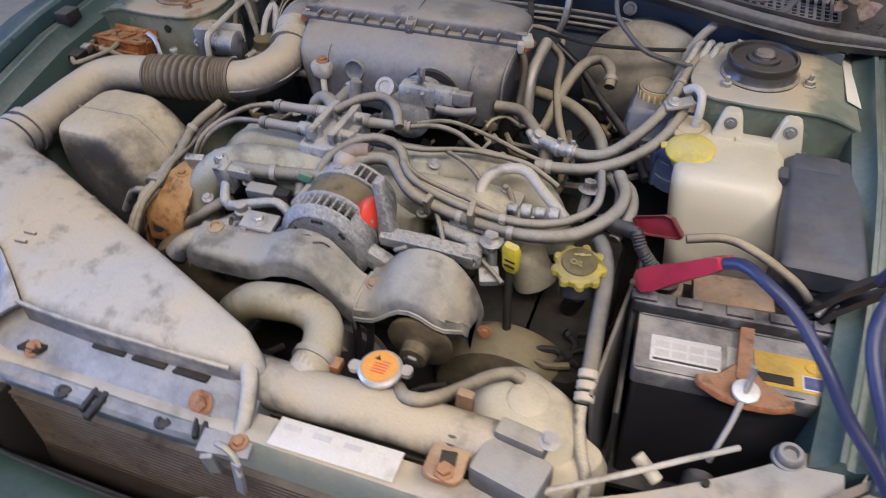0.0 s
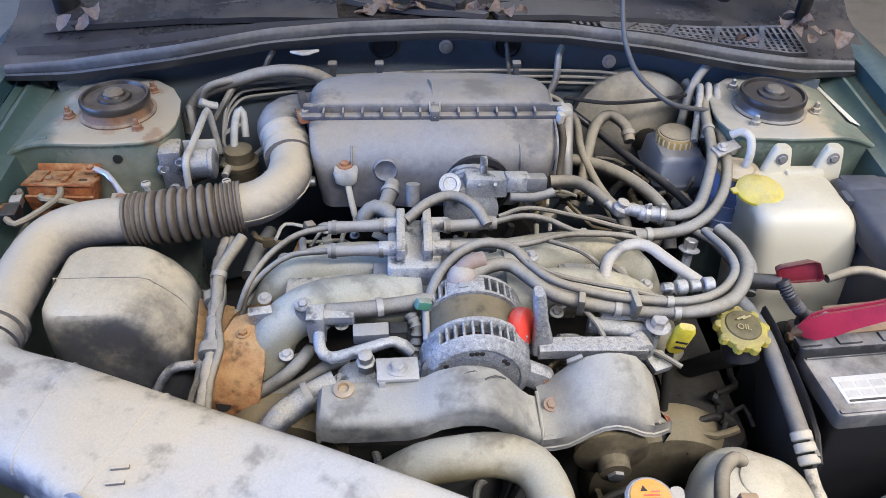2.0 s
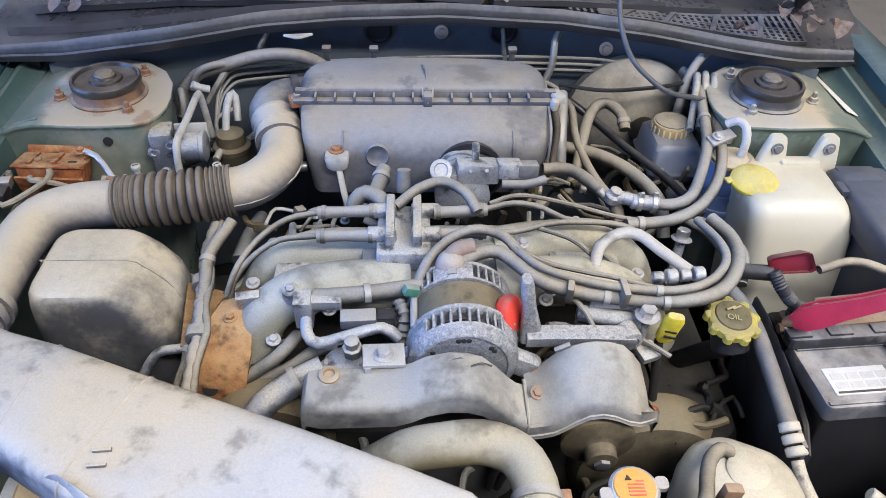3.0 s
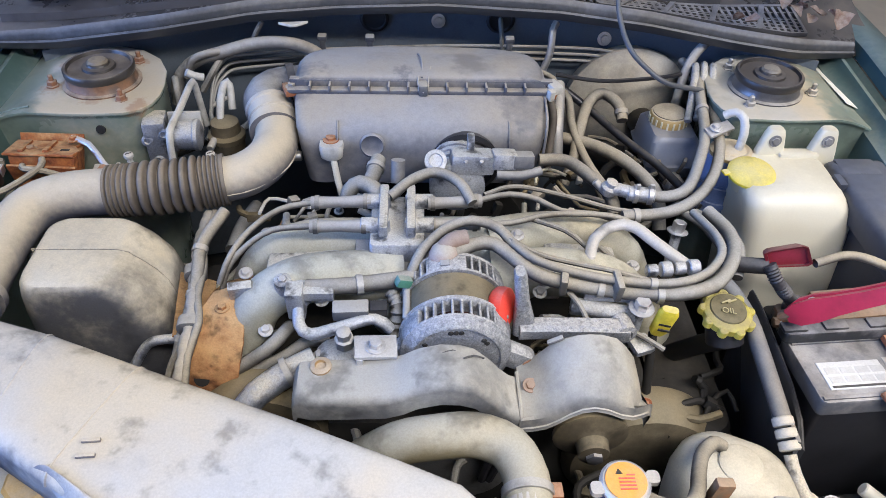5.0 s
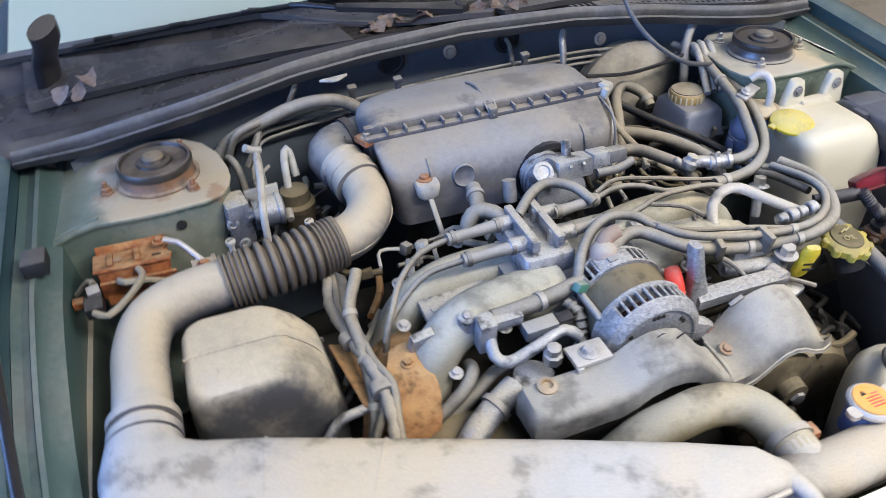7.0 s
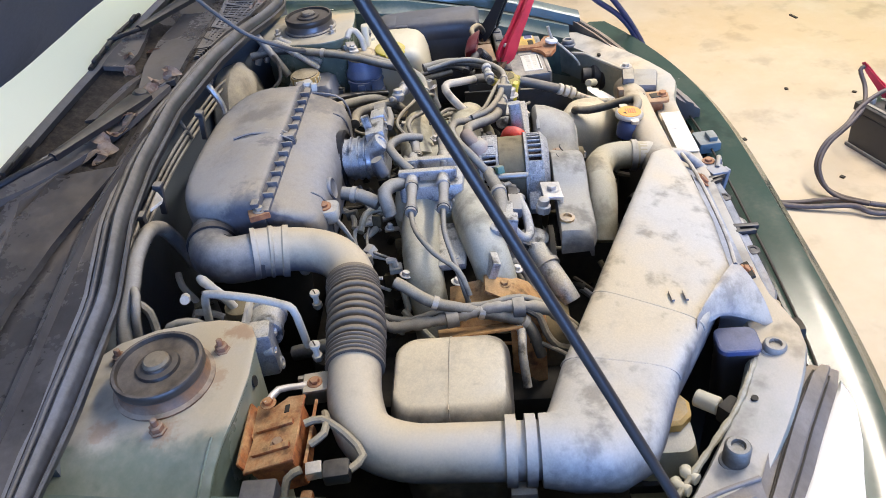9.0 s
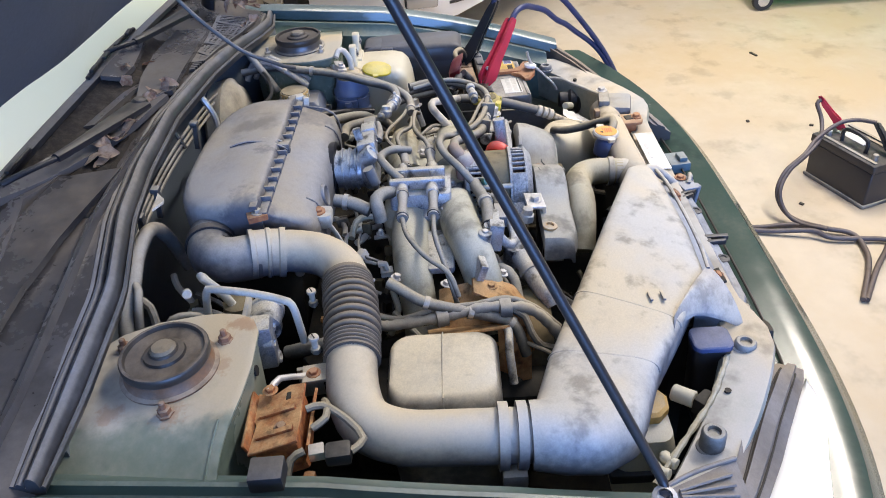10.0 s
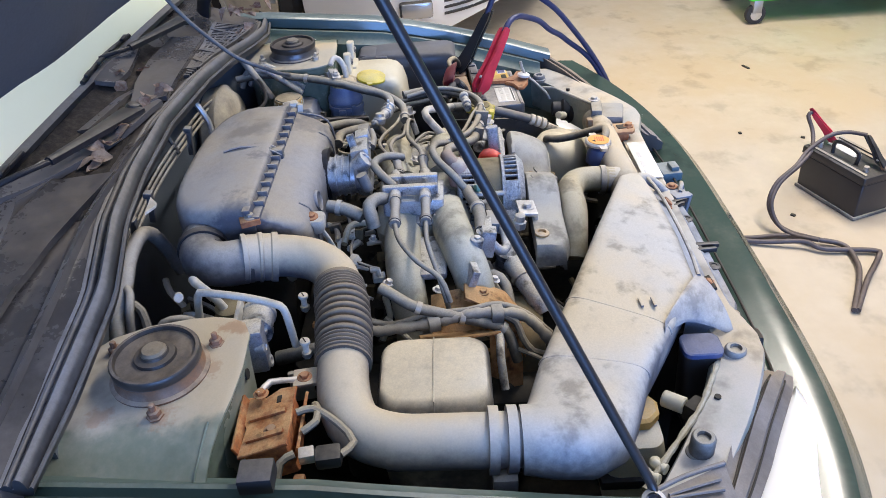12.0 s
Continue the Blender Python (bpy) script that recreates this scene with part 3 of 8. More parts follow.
# the rest of the body, behind the windscreen
rows = []
for y, w, z1 in ((0.80, 0.80, 0.90), (1.05, 0.84, 0.92), (1.9, 0.85, 0.94), (2.7, 0.84, 0.95), (3.15, 0.80, 0.93), (3.35, 0.74, 0.86)):
    rows.append([Vector((x * w, y, z)) for x, z in ((-0.97, 0.28), (-1.0, 0.50), (-0.99, z1 - 0.14), (-0.93, z1), (0.93, z1), (0.99, z1 - 0.14), (1.0, 0.50), (0.97, 0.28))])
part("body_shell", loft(rows), PAINT, car)
rows = []
for z, y0, y1, w in ((0.90, 0.95, 3.10, 0.74), (1.20, 1.00, 2.90, 0.68), (1.38, 1.10, 2.70, 0.62), (1.43, 1.25, 2.50, 0.54), (1.44, 1.40, 2.35, 0.44)):
    rows.append(rrect(0, (y0 + y1) / 2, 2 * w, y1 - y0, z, 0.12, 5))
part("cabin", loft(rows), PAINT, car)
TYREM = dusty("worn_tyre", (0.022, 0.022, 0.024), 0.7, dust=0.15, tan=(0.12, 0.11, 0.10))
for x in (-0.70, 0.70):
    for y in (0.0, 2.52):
        ty = part("wheel", lathe((x - 0.09, y, 0.30), (1, 0, 0), [(0.18, 0), (0.285, 0.004), (0.30, 0.03), (0.30, 0.15), (0.285, 0.176), (0.18, 0.18)], 40), TYREM, car)
        part("rim", lathe((x, y, 0.30), (math.copysign(1, x), 0, 0), [(0.19, 0.05), (0.19, 0.088), (0.17, 0.08), (0.05, 0.07), (0.03, 0.09)], 32), STEEL, ty)

# ---- air intake ----
def oval_ring(inner, outer, z0, z1, e, n=28, tilt=0.0):
    """A cross-section between an inner and an outer plan point, from round (e = 2) to boxy."""
    a, b = Vector((*inner, 0)), Vector((*outer, 0))
    c, d = (a + b) / 2, (b - a) / 2
    out = []
    for i in range(n):
        t = 2 * math.pi * i / n
        u = math.copysign(abs(math.cos(t)) ** (2 / e), math.cos(t))
        v = math.copysign(abs(math.sin(t)) ** (2 / e), math.sin(t))
        out.append(c + d * u + Vector((0, 0, (z0 + z1) / 2 + (z1 - z0) / 2 * v - tilt * u)))
    return out


duct = thing("intake_duct", (-0.3, -0.6, 0.69), "dusty grey plastic air intake duct over the radiator", "air duct")
rows = [oval_ring((-0.550, -0.428), (-0.632, -0.428), 0.712, 0.793, 2), oval_ring((-0.550, -0.432), (-0.638, -0.468), 0.709, 0.793, 2.2),
        oval_ring((-0.550, -0.434), (-0.634, -0.518), 0.702, 0.791, 2.4), oval_ring((-0.546, -0.436), (-0.606, -0.556), 0.694, 0.786, 2.7),
        oval_ring((-0.530, -0.441), (-0.560, -0.578), 0.684, 0.778, 3.2), oval_ring((-0.465, -0.464), (-0.490, -0.606), 0.686, 0.769, 4.2, tilt=0.004),
        oval_ring((-0.345, -0.517), (-0.410, -0.655), 0.690, 0.768, 5, tilt=0.006), oval_ring((-0.25, -0.557), (-0.30, -0.720), 0.690, 0.768, 5, tilt=0.008),
        oval_ring((-0.17, -0.590), (-0.18, -0.726), 0.690, 0.766, 5, tilt=0.008), oval_ring((-0.06, -0.638), (-0.06, -0.722), 0.690, 0.763, 5, tilt=0.008),
        oval_ring((0.005, -0.664), (0.005, -0.718), 0.690, 0.758, 4, tilt=0.006), oval_ring((0.032, -0.682), (0.032, -0.714), 0.692, 0.748, 3), oval_ring((0.042, -0.692), (0.042, -0.706), 0.70, 0.735, 2.5)]
part("duct_body", loft(rows), DUCT, duct)
for ring in (rows[5], rows[6]):
    part("seam_ridge", tube([p - Vector((0, 0, 0.0015)) for p in ring[1:14]], 0.0022, 8), DUCT, duct)
for y in (-0.619, -0.637):
    part("slot", block((-0.369, y, 0.7685), (0.019, 0.0042, 0.004), (0, 0, 4), 0.001), DUCT, duct)
# mouth lip in front of the duct
rows = []
for i in range(15):
    x = -0.350 + 0.395 * i / 14
    k = 0.026 * max(0, (i - 11) / 3) ** 2 + 0.020 * max(0, (2 - i) / 2)
    rows.append([Vector((x, y + k, z)) for y, z in ((-0.715, 0.722), (-0.729, 0.720), (-0.742, 0.713), (-0.758, 0.703), (-0.770, 0.696), (-0.775, 0.700), (-0.781, 0.695), (-0.788, 0.696), (-0.792, 0.690), (-0.790, 0.674), (-0.784, 0.668), (-0.715, 0.668))])
part("mouth_lip", loft(rows), LIPB, duct, "lower lip of the duct mouth, blue daylight put into its grey")
part("lip_recess", block((-0.268, -0.750, 0.7125), (0.034, 0.022, 0.006), (-24, 0, 4), 0.002), DARK, duct, "dark recess in the duct lip")
part("recess_bolt", hexbolt((-0.266, -0.754, 0.714), (0, -0.4, 0.9), 0.0075, 0.006), RUST, duct, "rusty bolt in the recess")
# Dark bars: lip slots together with the brow's shadow, put in as colour
for x in (-0.165, -0.105, -0.045):
    part("lip_slot_shade", block((x, -0.7265, 0.7215), (0.048, 0.011, 0.004), (-12, 0, 0), 0.001), DARK, duct)
part("mouth_cheek", tube([(0.012, -0.690, 0.738), (0.030, -0.712, 0.737), (0.040, -0.735, 0.724), (0.042, -0.755, 0.706), (0.040, -0.772, 0.690)], lambda u: 0.0115 - 0.003 * u, 14), DUCT, duct, "rounded side of the duct mouth")
part("mouth_brow", tube([(-0.30, -0.722, 0.757), (-0.24, -0.7265, 0.758), (-0.15, -0.7275, 0.757), (-0.05, -0.725, 0.754), (0.010, -0.720, 0.748)], 0.0032, 8), DUCT, duct)
part("mouth_bolt", hexbolt((-0.018, -0.752, 0.710), (0, -0.7, 0.7), 0.010, 0.006), RUST, duct, "rusty bolt in the duct mouth")
flap = [[(-0.405, -0.645, 0.764), (-0.354, -0.678, 0.7635), (-0.292, -0.723, 0.757)], [(-0.414, -0.642, 0.761), (-0.362, -0.680, 0.760), (-0.317, -0.740, 0.746)], [(-0.421, -0.641, 0.756), (-0.369, -0.684, 0.747), (-0.344, -0.755, 0.722)], [(-0.426, -0.640, 0.750), (-0.373, -0.690, 0.734), (-0.366, -0.764, 0.694)]]


def flap_pt(u, v):
    """A smooth sheet through the flap's corner and middle points."""
    cu = [math.prod((u * 3 - k) / (i - k) for k in range(4) if k != i) for i in range(4)]
    cv = [math.prod((v * 2 - k) / (j - k) for k in range(3) if k != j) for j in range(3)]
    return sum((Vector(flap[i][j]) * cu[i] * cv[j] for i in range(4) for j in range(3)), Vector())


sheet = [[flap_pt(i / 12, j / 10) for j in range(11)] for i in range(13)]
part("side_flare", loft([row + [p - Vector((0, 0, 0.004)) for p in row[::-1]] for row in sheet]), FLAPM, duct, "flared side of the duct mouth, blue daylight put into its colour")
for x, y, m in ((-0.021, -0.752, RUST), (-0.271, -0.752, STEEL)):
    part("bolt", lathe((x, y, 0.705), (0, 0, 1), [(0.009, 0), (0.009, 0.002), (0.005, 0.003), (0.005, 0.006), (0.003, 0.007)], 16), m, duct, "small weathered bolt head")

pipe = thing("intake_pipe", (-0.6, -0.3, 0.69), "grey plastic intake pipe with a black bellows section", "air pipe")
part("pipe", tube([(-0.590, -0.432, 0.752), (-0.590, -0.34, 0.754), (-0.588, -0.277, 0.757), (-0.570, -0.232, 0.765), (-0.525, -0.213, 0.772), (-0.455, -0.205, 0.774)], 0.0335, 28), PIPEM, pipe)


def bellows_radius(u):
    """Fine ribs near both ends, broad soft ones between."""
    if u < 0.03 or u > 0.97:
        return 0.0378
    if u < 0.20 or u > 0.78:
        w = (u - 0.03) / 0.17 * 4 if u < 0.20 else (u - 0.78) / 0.19 * 5
        return 0.0386 - 0.0034 * (0.5 + 0.5 * math.cos(w * 2 * math.pi)) ** 1.5
    return 0.0398 + 0.0007 * math.sin(u * 19) - 0.0080 * (0.5 + 0.5 * math.cos((u - 0.20) / 0.58 * 7 * 2 * math.pi + 0.5 * math.sin(u * 9))) ** 2.6


part("bellows", tube([(-0.472, -0.207, 0.774), (-0.42, -0.203, 0.777), (-0.37, -0.197, 0.779), (-0.312, -0.186, 0.781)], bellows_radius, 30, 0.0012), BELLOWS, pipe, "black ribbed rubber bellows")
part("pipe", tube([(-0.325, -0.19, 0.781), (-0.285, -0.178, 0.785), (-0.256, -0.145, 0.792), (-0.250, -0.095, 0.80), (-0.265, -0.05, 0.808)], 0.0325, 28), PIPEM, pipe)
part("collar", tube([(-0.254, -0.088, 0.801), (-0.260, -0.062, 0.806), (-0.268, -0.038, 0.81)], lambda u: 0.0362 + (0.0022 if u < 0.16 or u > 0.84 or 0.42 < u < 0.55 else 0), 28, 0.002), PIPEM, pipe)
ELBOWM = dusty("handled_elbow_plastic", (0.055, 0.058, 0.072), 0.42, dust=0.36, tan=(0.36, 0.35, 0.32), scale=9, mottle=1.2, grime=0.5)
part("mould_seam", tube([(-0.318, -0.2205, 0.775), (-0.269, -0.204, 0.778), (-0.226, -0.155, 0.784), (-0.2185, -0.095, 0.792)], 0.0016, 8), PIPEM, pipe)
part("elbow", tube([(-0.266, -0.05, 0.806), (-0.279, -0.010, 0.810), (-0.266, 0.020, 0.812), (-0.215, 0.032, 0.814)], 0.0345, 28), ELBOWM, pipe, "darker handled elbow")
part("elbow_rim", tube([(-0.246, 0.026, 0.8125), (-0.234, 0.029, 0.813)], 0.0385, 28), RUBBER, pipe, "black rubber joint ring")
for y in (-0.395, -0.417):
    part("clamp_ring", tube([(-0.590, y - 0.006, 0.7525), (-0.590, y + 0.006, 0.7530)], 0.0405, 28), PIPEM, pipe)
part("clamp_lug", block((-0.617, -0.407, 0.711), (0.02, 0.03, 0.022), (0, 0, 0), 0.003), GREY_PLASTIC, pipe)

res = thing("resonator_box", (-0.45, -0.32, 0.5), "grey plastic resonator chamber below the intake pipe", "resonator box")
rings = [rrect((x0 + x1) / 2, -0.325, x1 - x0, d, z, r, 6) for z, x0, x1, d, r in ((0.42, -0.535, -0.37, 0.13, 0.03), (0.66, -0.545, -0.362, 0.155, 0.035), (0.715, -0.545, -0.375, 0.153, 0.034), (0.742, -0.543, -0.394, 0.149, 0.032), (0.758, -0.540, -0.411, 0.143, 0.030), (0.7655, -0.536, -0.421, 0.137, 0.028), (0.768, -0.530, -0.430, 0.127, 0.024))]
part("chamber", loft(rings), RESM, res)
part("mould_seam", tube([(-0.546, -0.325, 0.66), (-0.5452, -0.325, 0.742), (-0.538, -0.325, 0.7655), (-0.530, -0.325, 0.7682), (-0.43, -0.325, 0.7682), (-0.411, -0.325, 0.7585), (-0.394, -0.325, 0.7425), (-0.375, -0.325, 0.7155), (-0.362, -0.325, 0.66)], 0.0008, 6), RESM, res)
part("lug", block((-0.535, -0.27, 0.66), (0.03, 0.03, 0.02), (0, 0, 0), 0.004), GREY_PLASTIC, res)

# ---- airbox ----
airbox = thing("airbox", (-0.03, 0.0, 0.73), "large grey plastic air filter housing with a clipped lid", "airbox")


def half_oval(z, k=1.0, front=-0.055):
    out = [Vector((-0.032 + 0.194 * sx * k, front + (1 - k) * 0.05, z)) for sx in (-1, 1)]
    for i in range(21):
        a = math.pi * i / 20
        out.append(Vector((-0.032 + 0.194 * k * math.copysign(abs(math.cos(a)) ** 0.7, math.cos(a)), 0.005 + 0.092 * k * math.sin(a) ** 0.75, z - 0.016 * math.sin(a) * (1 if z > 0.85 else 0))))
    return out


part("lid", loft([half_oval(0.79), half_oval(0.852), half_oval(0.864, 0.985), half_oval(0.872, 0.94), half_oval(0.876, 0.84), half_oval(0.8775, 0.6)]), AIRBOX, airbox)
rings = []
for z, y0, w in ((0.722, -0.105, 0.30), (0.738, -0.132, 0.352), (0.80, -0.134, 0.368), (0.826, -0.126, 0.376), (0.838, -0.108, 0.380), (0.856, -0.062, 0.388)):
    rings.append(rrect(-0.030, (y0 + 0.03) / 2, w, 0.03 - y0, z, 0.022, 5))
part("base", loft(rings), AIRBOX, airbox)
part("flange", block((-0.03, -0.060, 0.8575), (0.405, 0.014, 0.007), b=0.002), AIRBOX, airbox)
part("flange", block((-0.03, -0.047, 0.8665), (0.40, 0.012, 0.009), b=0.002), AIRBOX, airbox)
for k in range(12):
    if k != 6:
        part("lid_rib", block((-0.198 + 0.0295 * k, -0.058, 0.8635), (0.0035, 0.022, 0.011), b=0.001), AIRBOX, airbox)
clip = part("lid_clip", block((-0.028, -0.060, 0.862), (0.014, 0.022, 0.018), b=0.003), GREY_PLASTIC, airbox)
part("clip_wire", tube([(-0.04, -0.025, 0.876), (-0.036, -0.05, 0.874), (-0.034, -0.068, 0.862), (-0.022, -0.068, 0.862), (-0.02, -0.05, 0.874), (-0.016, -0.02, 0.877)], 0.0014, 6), STEEL, clip)
part("lid_groove", tube([(-0.03, -0.05, 0.8735), (-0.03, 0.0, 0.8785), (-0.035, 0.03, 0.873)], 0.0022, 6), AIRBOX, airbox)
for sx in (-1, 1):
    c = -0.03 + sx * 0.197
    br = part("corner_bracket", block((c, -0.05, 0.853), (0.026, 0.03, 0.010), (0, 0, sx * -20), 0.002), RUST, airbox, "rusty corner bracket")
    part("bolt", hexbolt((c, -0.052, 0.858), (0, 0, 1), 0.006, 0.007), STEEL, br)
cc = part("corner_clamp", block((0.172, -0.052, 0.862), (0.018, 0.030, 0.014), (0, 0, 24), 0.004), PALEPIPE, airbox, "pale corner clamp")
part("clamp_tooth", block((0.166, -0.070, 0.858), (0.010, 0.012, 0.018), (10, 0, 24), 0.003), PALEPIPE, cc)
part("side_seam", tube([(0.158, -0.066, 0.852), (0.157, -0.110, 0.842), (0.155, -0.128, 0.820), (0.152, -0.132, 0.770), (0.146, -0.128, 0.735)], 0.0022, 8), AIRBOX, airbox)
for x in (-0.155, 0.10):
    part("base_rib", tube([(x, -0.112, 0.836), (x, -0.1275, 0.825), (x, -0.1345, 0.80), (x, -0.1335, 0.745)], 0.0016, 6), AIRBOX, airbox)
part("round_plug", lathe((-0.104, -0.130, 0.806), (0, -1, 0.15), [(0.0185, 0), (0.0185, 0.004), (0.0165, 0.006), (0.0145, 0.0045), (0.004, 0.0045)]), AIRBOX, airbox)
ms = part("mount_strut", tube([(-0.163, -0.138, 0.795), (-0.158, -0.150, 0.765), (-0.150, -0.160, 0.725)], 0.0055, 10, flat=0.7), PALEPIPE, airbox)
part("rubber_mount", loft([rrect(-0.164, -0.136, w, w * 0.85, z, 0.008, 4) for z, w in ((0.786, 0.022), (0.792, 0.032), (0.808, 0.036), (0.813, 0.033))]), PALEPIPE, ms)
part("rusty_bolt", lathe((-0.165, -0.129, 0.813), (0, -0.1, 1), [(0.012, 0), (0.012, 0.003), (0.007, 0.003), (0.007, 0.007), (0.004, 0.008)], 18), RUST, ms, "rusty bolt head")
part("drain_stub", cyl((-0.215, -0.10, 0.765), (-0.262, -0.105, 0.765), 0.008), ZINC, airbox)
part("hole_rim", lathe((0.035, -0.132, 0.775), (0, -1, 0), [(0.052, -0.01), (0.054, 0.004), (0.047, 0.007), (0.04, 0.0), (0.03, -0.002)]), BLACKP, airbox, "black throttle opening")

# ---- throttle body ----
tb = thing("air_throttle", (0.03, -0.18, 0.74), "dusty aluminium air throttle with sensor and plug", "throttle")
part("bore", lathe((0.02, -0.125, 0.785), (0.0, -1, 0.0), [(0.030, 0), (0.036, 0.006), (0.034, 0.015), (0.036, 0.028), (0.034, 0.06), (0.04, 0.068), (0.04, 0.085), (0.02, 0.09)]), ALU, tb)
for k in range(3):
    part("collar_rib", lathe((0.02, -0.148 - 0.012 * k, 0.785), (0, -1, 0), [(0.034, 0), (0.0385, 0.001), (0.0385, 0.004), (0.034, 0.005)]), ALU, tb)
vb = part("valve_body", block((0.04, -0.195, 0.822), (0.062, 0.034, 0.030), (-8, 4, 4), 0.006), ALU, tb)
part("valve_ring", lathe((-0.012, -0.207, 0.830), (0, -0.75, 0.66), [(0.015, -0.02), (0.0155, 0.0), (0.0155, 0.005), (0.010, 0.006), (0.009, 0.003), (0.003, 0.003)]), ALU, tb)
part("fin", block((0.038, -0.182, 0.842), (0.010, 0.014, 0.030), (-12, 0, 0), 0.002), ALU, vb)
part("sensor", block((0.085, -0.196, 0.826), (0.034, 0.026, 0.024), (-10, 3, 4), 0.003), ALU, tb)
part("plug", block((0.112, -0.197, 0.826), (0.030, 0.022, 0.020), (-10, 3, 4), 0.003), GREY_PLASTIC, tb)
part("plug_boot", tube([(0.075, -0.212, 0.810), (0.11, -0.213, 0.810), (0.138, -0.206, 0.814)], 0.007, 10), GREY_PLASTIC, tb)
for x, y, z in ((0.03, -0.213, 0.832), (0.052, -0.212, 0.832)):
    part("screw", hexbolt((x, y, z), (0, -0.7, 0.7), 0.0032, 0.003, washer=False), STEEL, tb)

# ---- engine ----
eng = thing("engine", (0, -0.3, 0.30), "dusty flat-four engine with cast aluminium intake runners", "engine")
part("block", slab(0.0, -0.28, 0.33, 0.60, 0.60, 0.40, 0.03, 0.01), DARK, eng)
part("gearbox_bell", lathe((0.0, -0.07, 0.56), (0, 1, 0), [(0.16, 0), (0.17, 0.02), (0.16, 0.10), (0.10, 0.20)]), DARK, eng)
for pts, r in ((((-0.06, -0.275, 0.735), (-0.14, -0.272, 0.740), (-0.205, -0.275, 0.735), (-0.255, -0.282, 0.705), (-0.285, -0.29, 0.64)), 0.030), (((-0.06, -0.350, 0.742), (-0.14, -0.358, 0.752), (-0.20, -0.372, 0.752), (-0.245, -0.388, 0.722), (-0.268, -0.402, 0.64)), 0.031),
               (((0.06, -0.265, 0.732), (0.14, -0.25, 0.735), (0.21, -0.250, 0.732), (0.262, -0.26, 0.705), (0.29, -0.27, 0.64)), 0.030), (((0.06, -0.345, 0.742), (0.14, -0.345, 0.747), (0.21, -0.350, 0.742), (0.255, -0.36, 0.71), (0.285, -0.37, 0.65)), 0.031)):
    rn = part("runner", tube(pts, lambda u: r * (1.12 - 0.2 * u + (0.12 if u > 0.93 else 0)), 22), ALUD, eng)
part("plenum", loft([rrect(0.0, -0.305, w, d, z, 0.04, 6) for z, w, d in ((0.66, 0.20, 0.16), (0.73, 0.225, 0.170), (0.750, 0.21, 0.150), (0.758, 0.17, 0.12))]), ALUD, eng)
# web between the left runners, with lugs and bolts
part("runner_web", block((-0.19, -0.320, 0.738), (0.10, 0.05, 0.014), (0, -4, 0), 0.006), ALU, eng)
part("runner_web", block((0.19, -0.30, 0.732), (0.10, 0.06, 0.014), (0, 4, 0), 0.006), ALU, eng)
for p in ((-0.205, -0.392, 0.785), (-0.182, -0.402, 0.783)):
    b = part("boss", lathe((p[0], p[1], p[2] - 0.03), (0, -0.15, 1), [(0.012, 0), (0.011, 0.026), (0.006, 0.028), (0.006, 0.022)], 18), ALU, eng)
    part("bolt", hexbolt((p[0], p[1] - 0.004, p[2] - 0.006), (0, -0.15, 1), 0.0055, 0.006), ZINC, b)
for p in ((-0.268, -0.330, 0.73), (-0.23, -0.42, 0.715), (0.262, -0.315, 0.73), (0.24, -0.40, 0.745), (0.10, -0.29, 0.765), (-0.25, -0.252, 0.735)):
    part("bolt", hexbolt(p, (0.1, -0.3, 1), 0.006, 0.007), ZINC, eng)
# fuel connector cluster on the left runner
fc = part("fuel_block", block((-0.188, -0.413, 0.762), (0.022, 0.024, 0.05), (8, 0, 0), 0.003), ALU, eng)
part("fuel_arm", block((-0.165, -0.412, 0.775), (0.05, 0.018, 0.016), (8, 0, 0), 0.003), ALU, fc)
part("injector_plug", block((-0.12, -0.425, 0.757), (0.045, 0.020, 0.018), (8, 0, 3), 0.003), GREY_PLASTIC, eng)
part("injector_plug", block((-0.086, -0.423, 0.757), (0.022, 0.016, 0.016), (8, 0, 3), 0.002), BLACKP, eng)
part("injector", cyl((0.155, -0.415, 0.755), (0.235, -0.430, 0.752), 0.011), ALU, eng)
part("injector_plug", block((0.20, -0.412, 0.772), (0.06, 0.016, 0.014), (0, 0, -4), 0.002), ALU, eng)
part("plug_lead", tube([(0.150, -0.412, 0.775), (0.162, -0.43, 0.77), (0.178, -0.455, 0.745)], 0.0035, 8), HOSE, eng)
# timing covers low at the front
tc = part("timing_cover", lathe((0.272, -0.44, 0.525), (0, -1, 0), [(0.05, 0), (0.106, 0.005), (0.110, 0.02), (0.108, 0.045), (0.098, 0.060), (0.06, 0.068), (0.02, 0.069)], 40), GRIMY, eng, "tan dusty timing belt cover")
part("bolt", hexbolt((0.248, -0.50, 0.665), (0, -1, 0.3), 0.006, 0.006), RUST, tc)
part("timing_cover", lathe((-0.24, -0.44, 0.585), (0, -1, 0), [(0.05, 0), (0.085, 0.005), (0.088, 0.03), (0.082, 0.055), (0.02, 0.062)], 32), GRIMY, eng)
part("crank_pulley", lathe((0.02, -0.47, 0.52), (0, -1, 0), [(0.03, 0), (0.07, 0.002), (0.07, 0.012), (0.062, 0.016), (0.07, 0.02), (0.07, 0.03), (0.02, 0.034)], 32), STEEL, eng)
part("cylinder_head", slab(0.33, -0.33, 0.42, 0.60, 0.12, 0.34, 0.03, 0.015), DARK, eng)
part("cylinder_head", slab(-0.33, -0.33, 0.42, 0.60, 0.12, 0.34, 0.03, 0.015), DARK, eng)
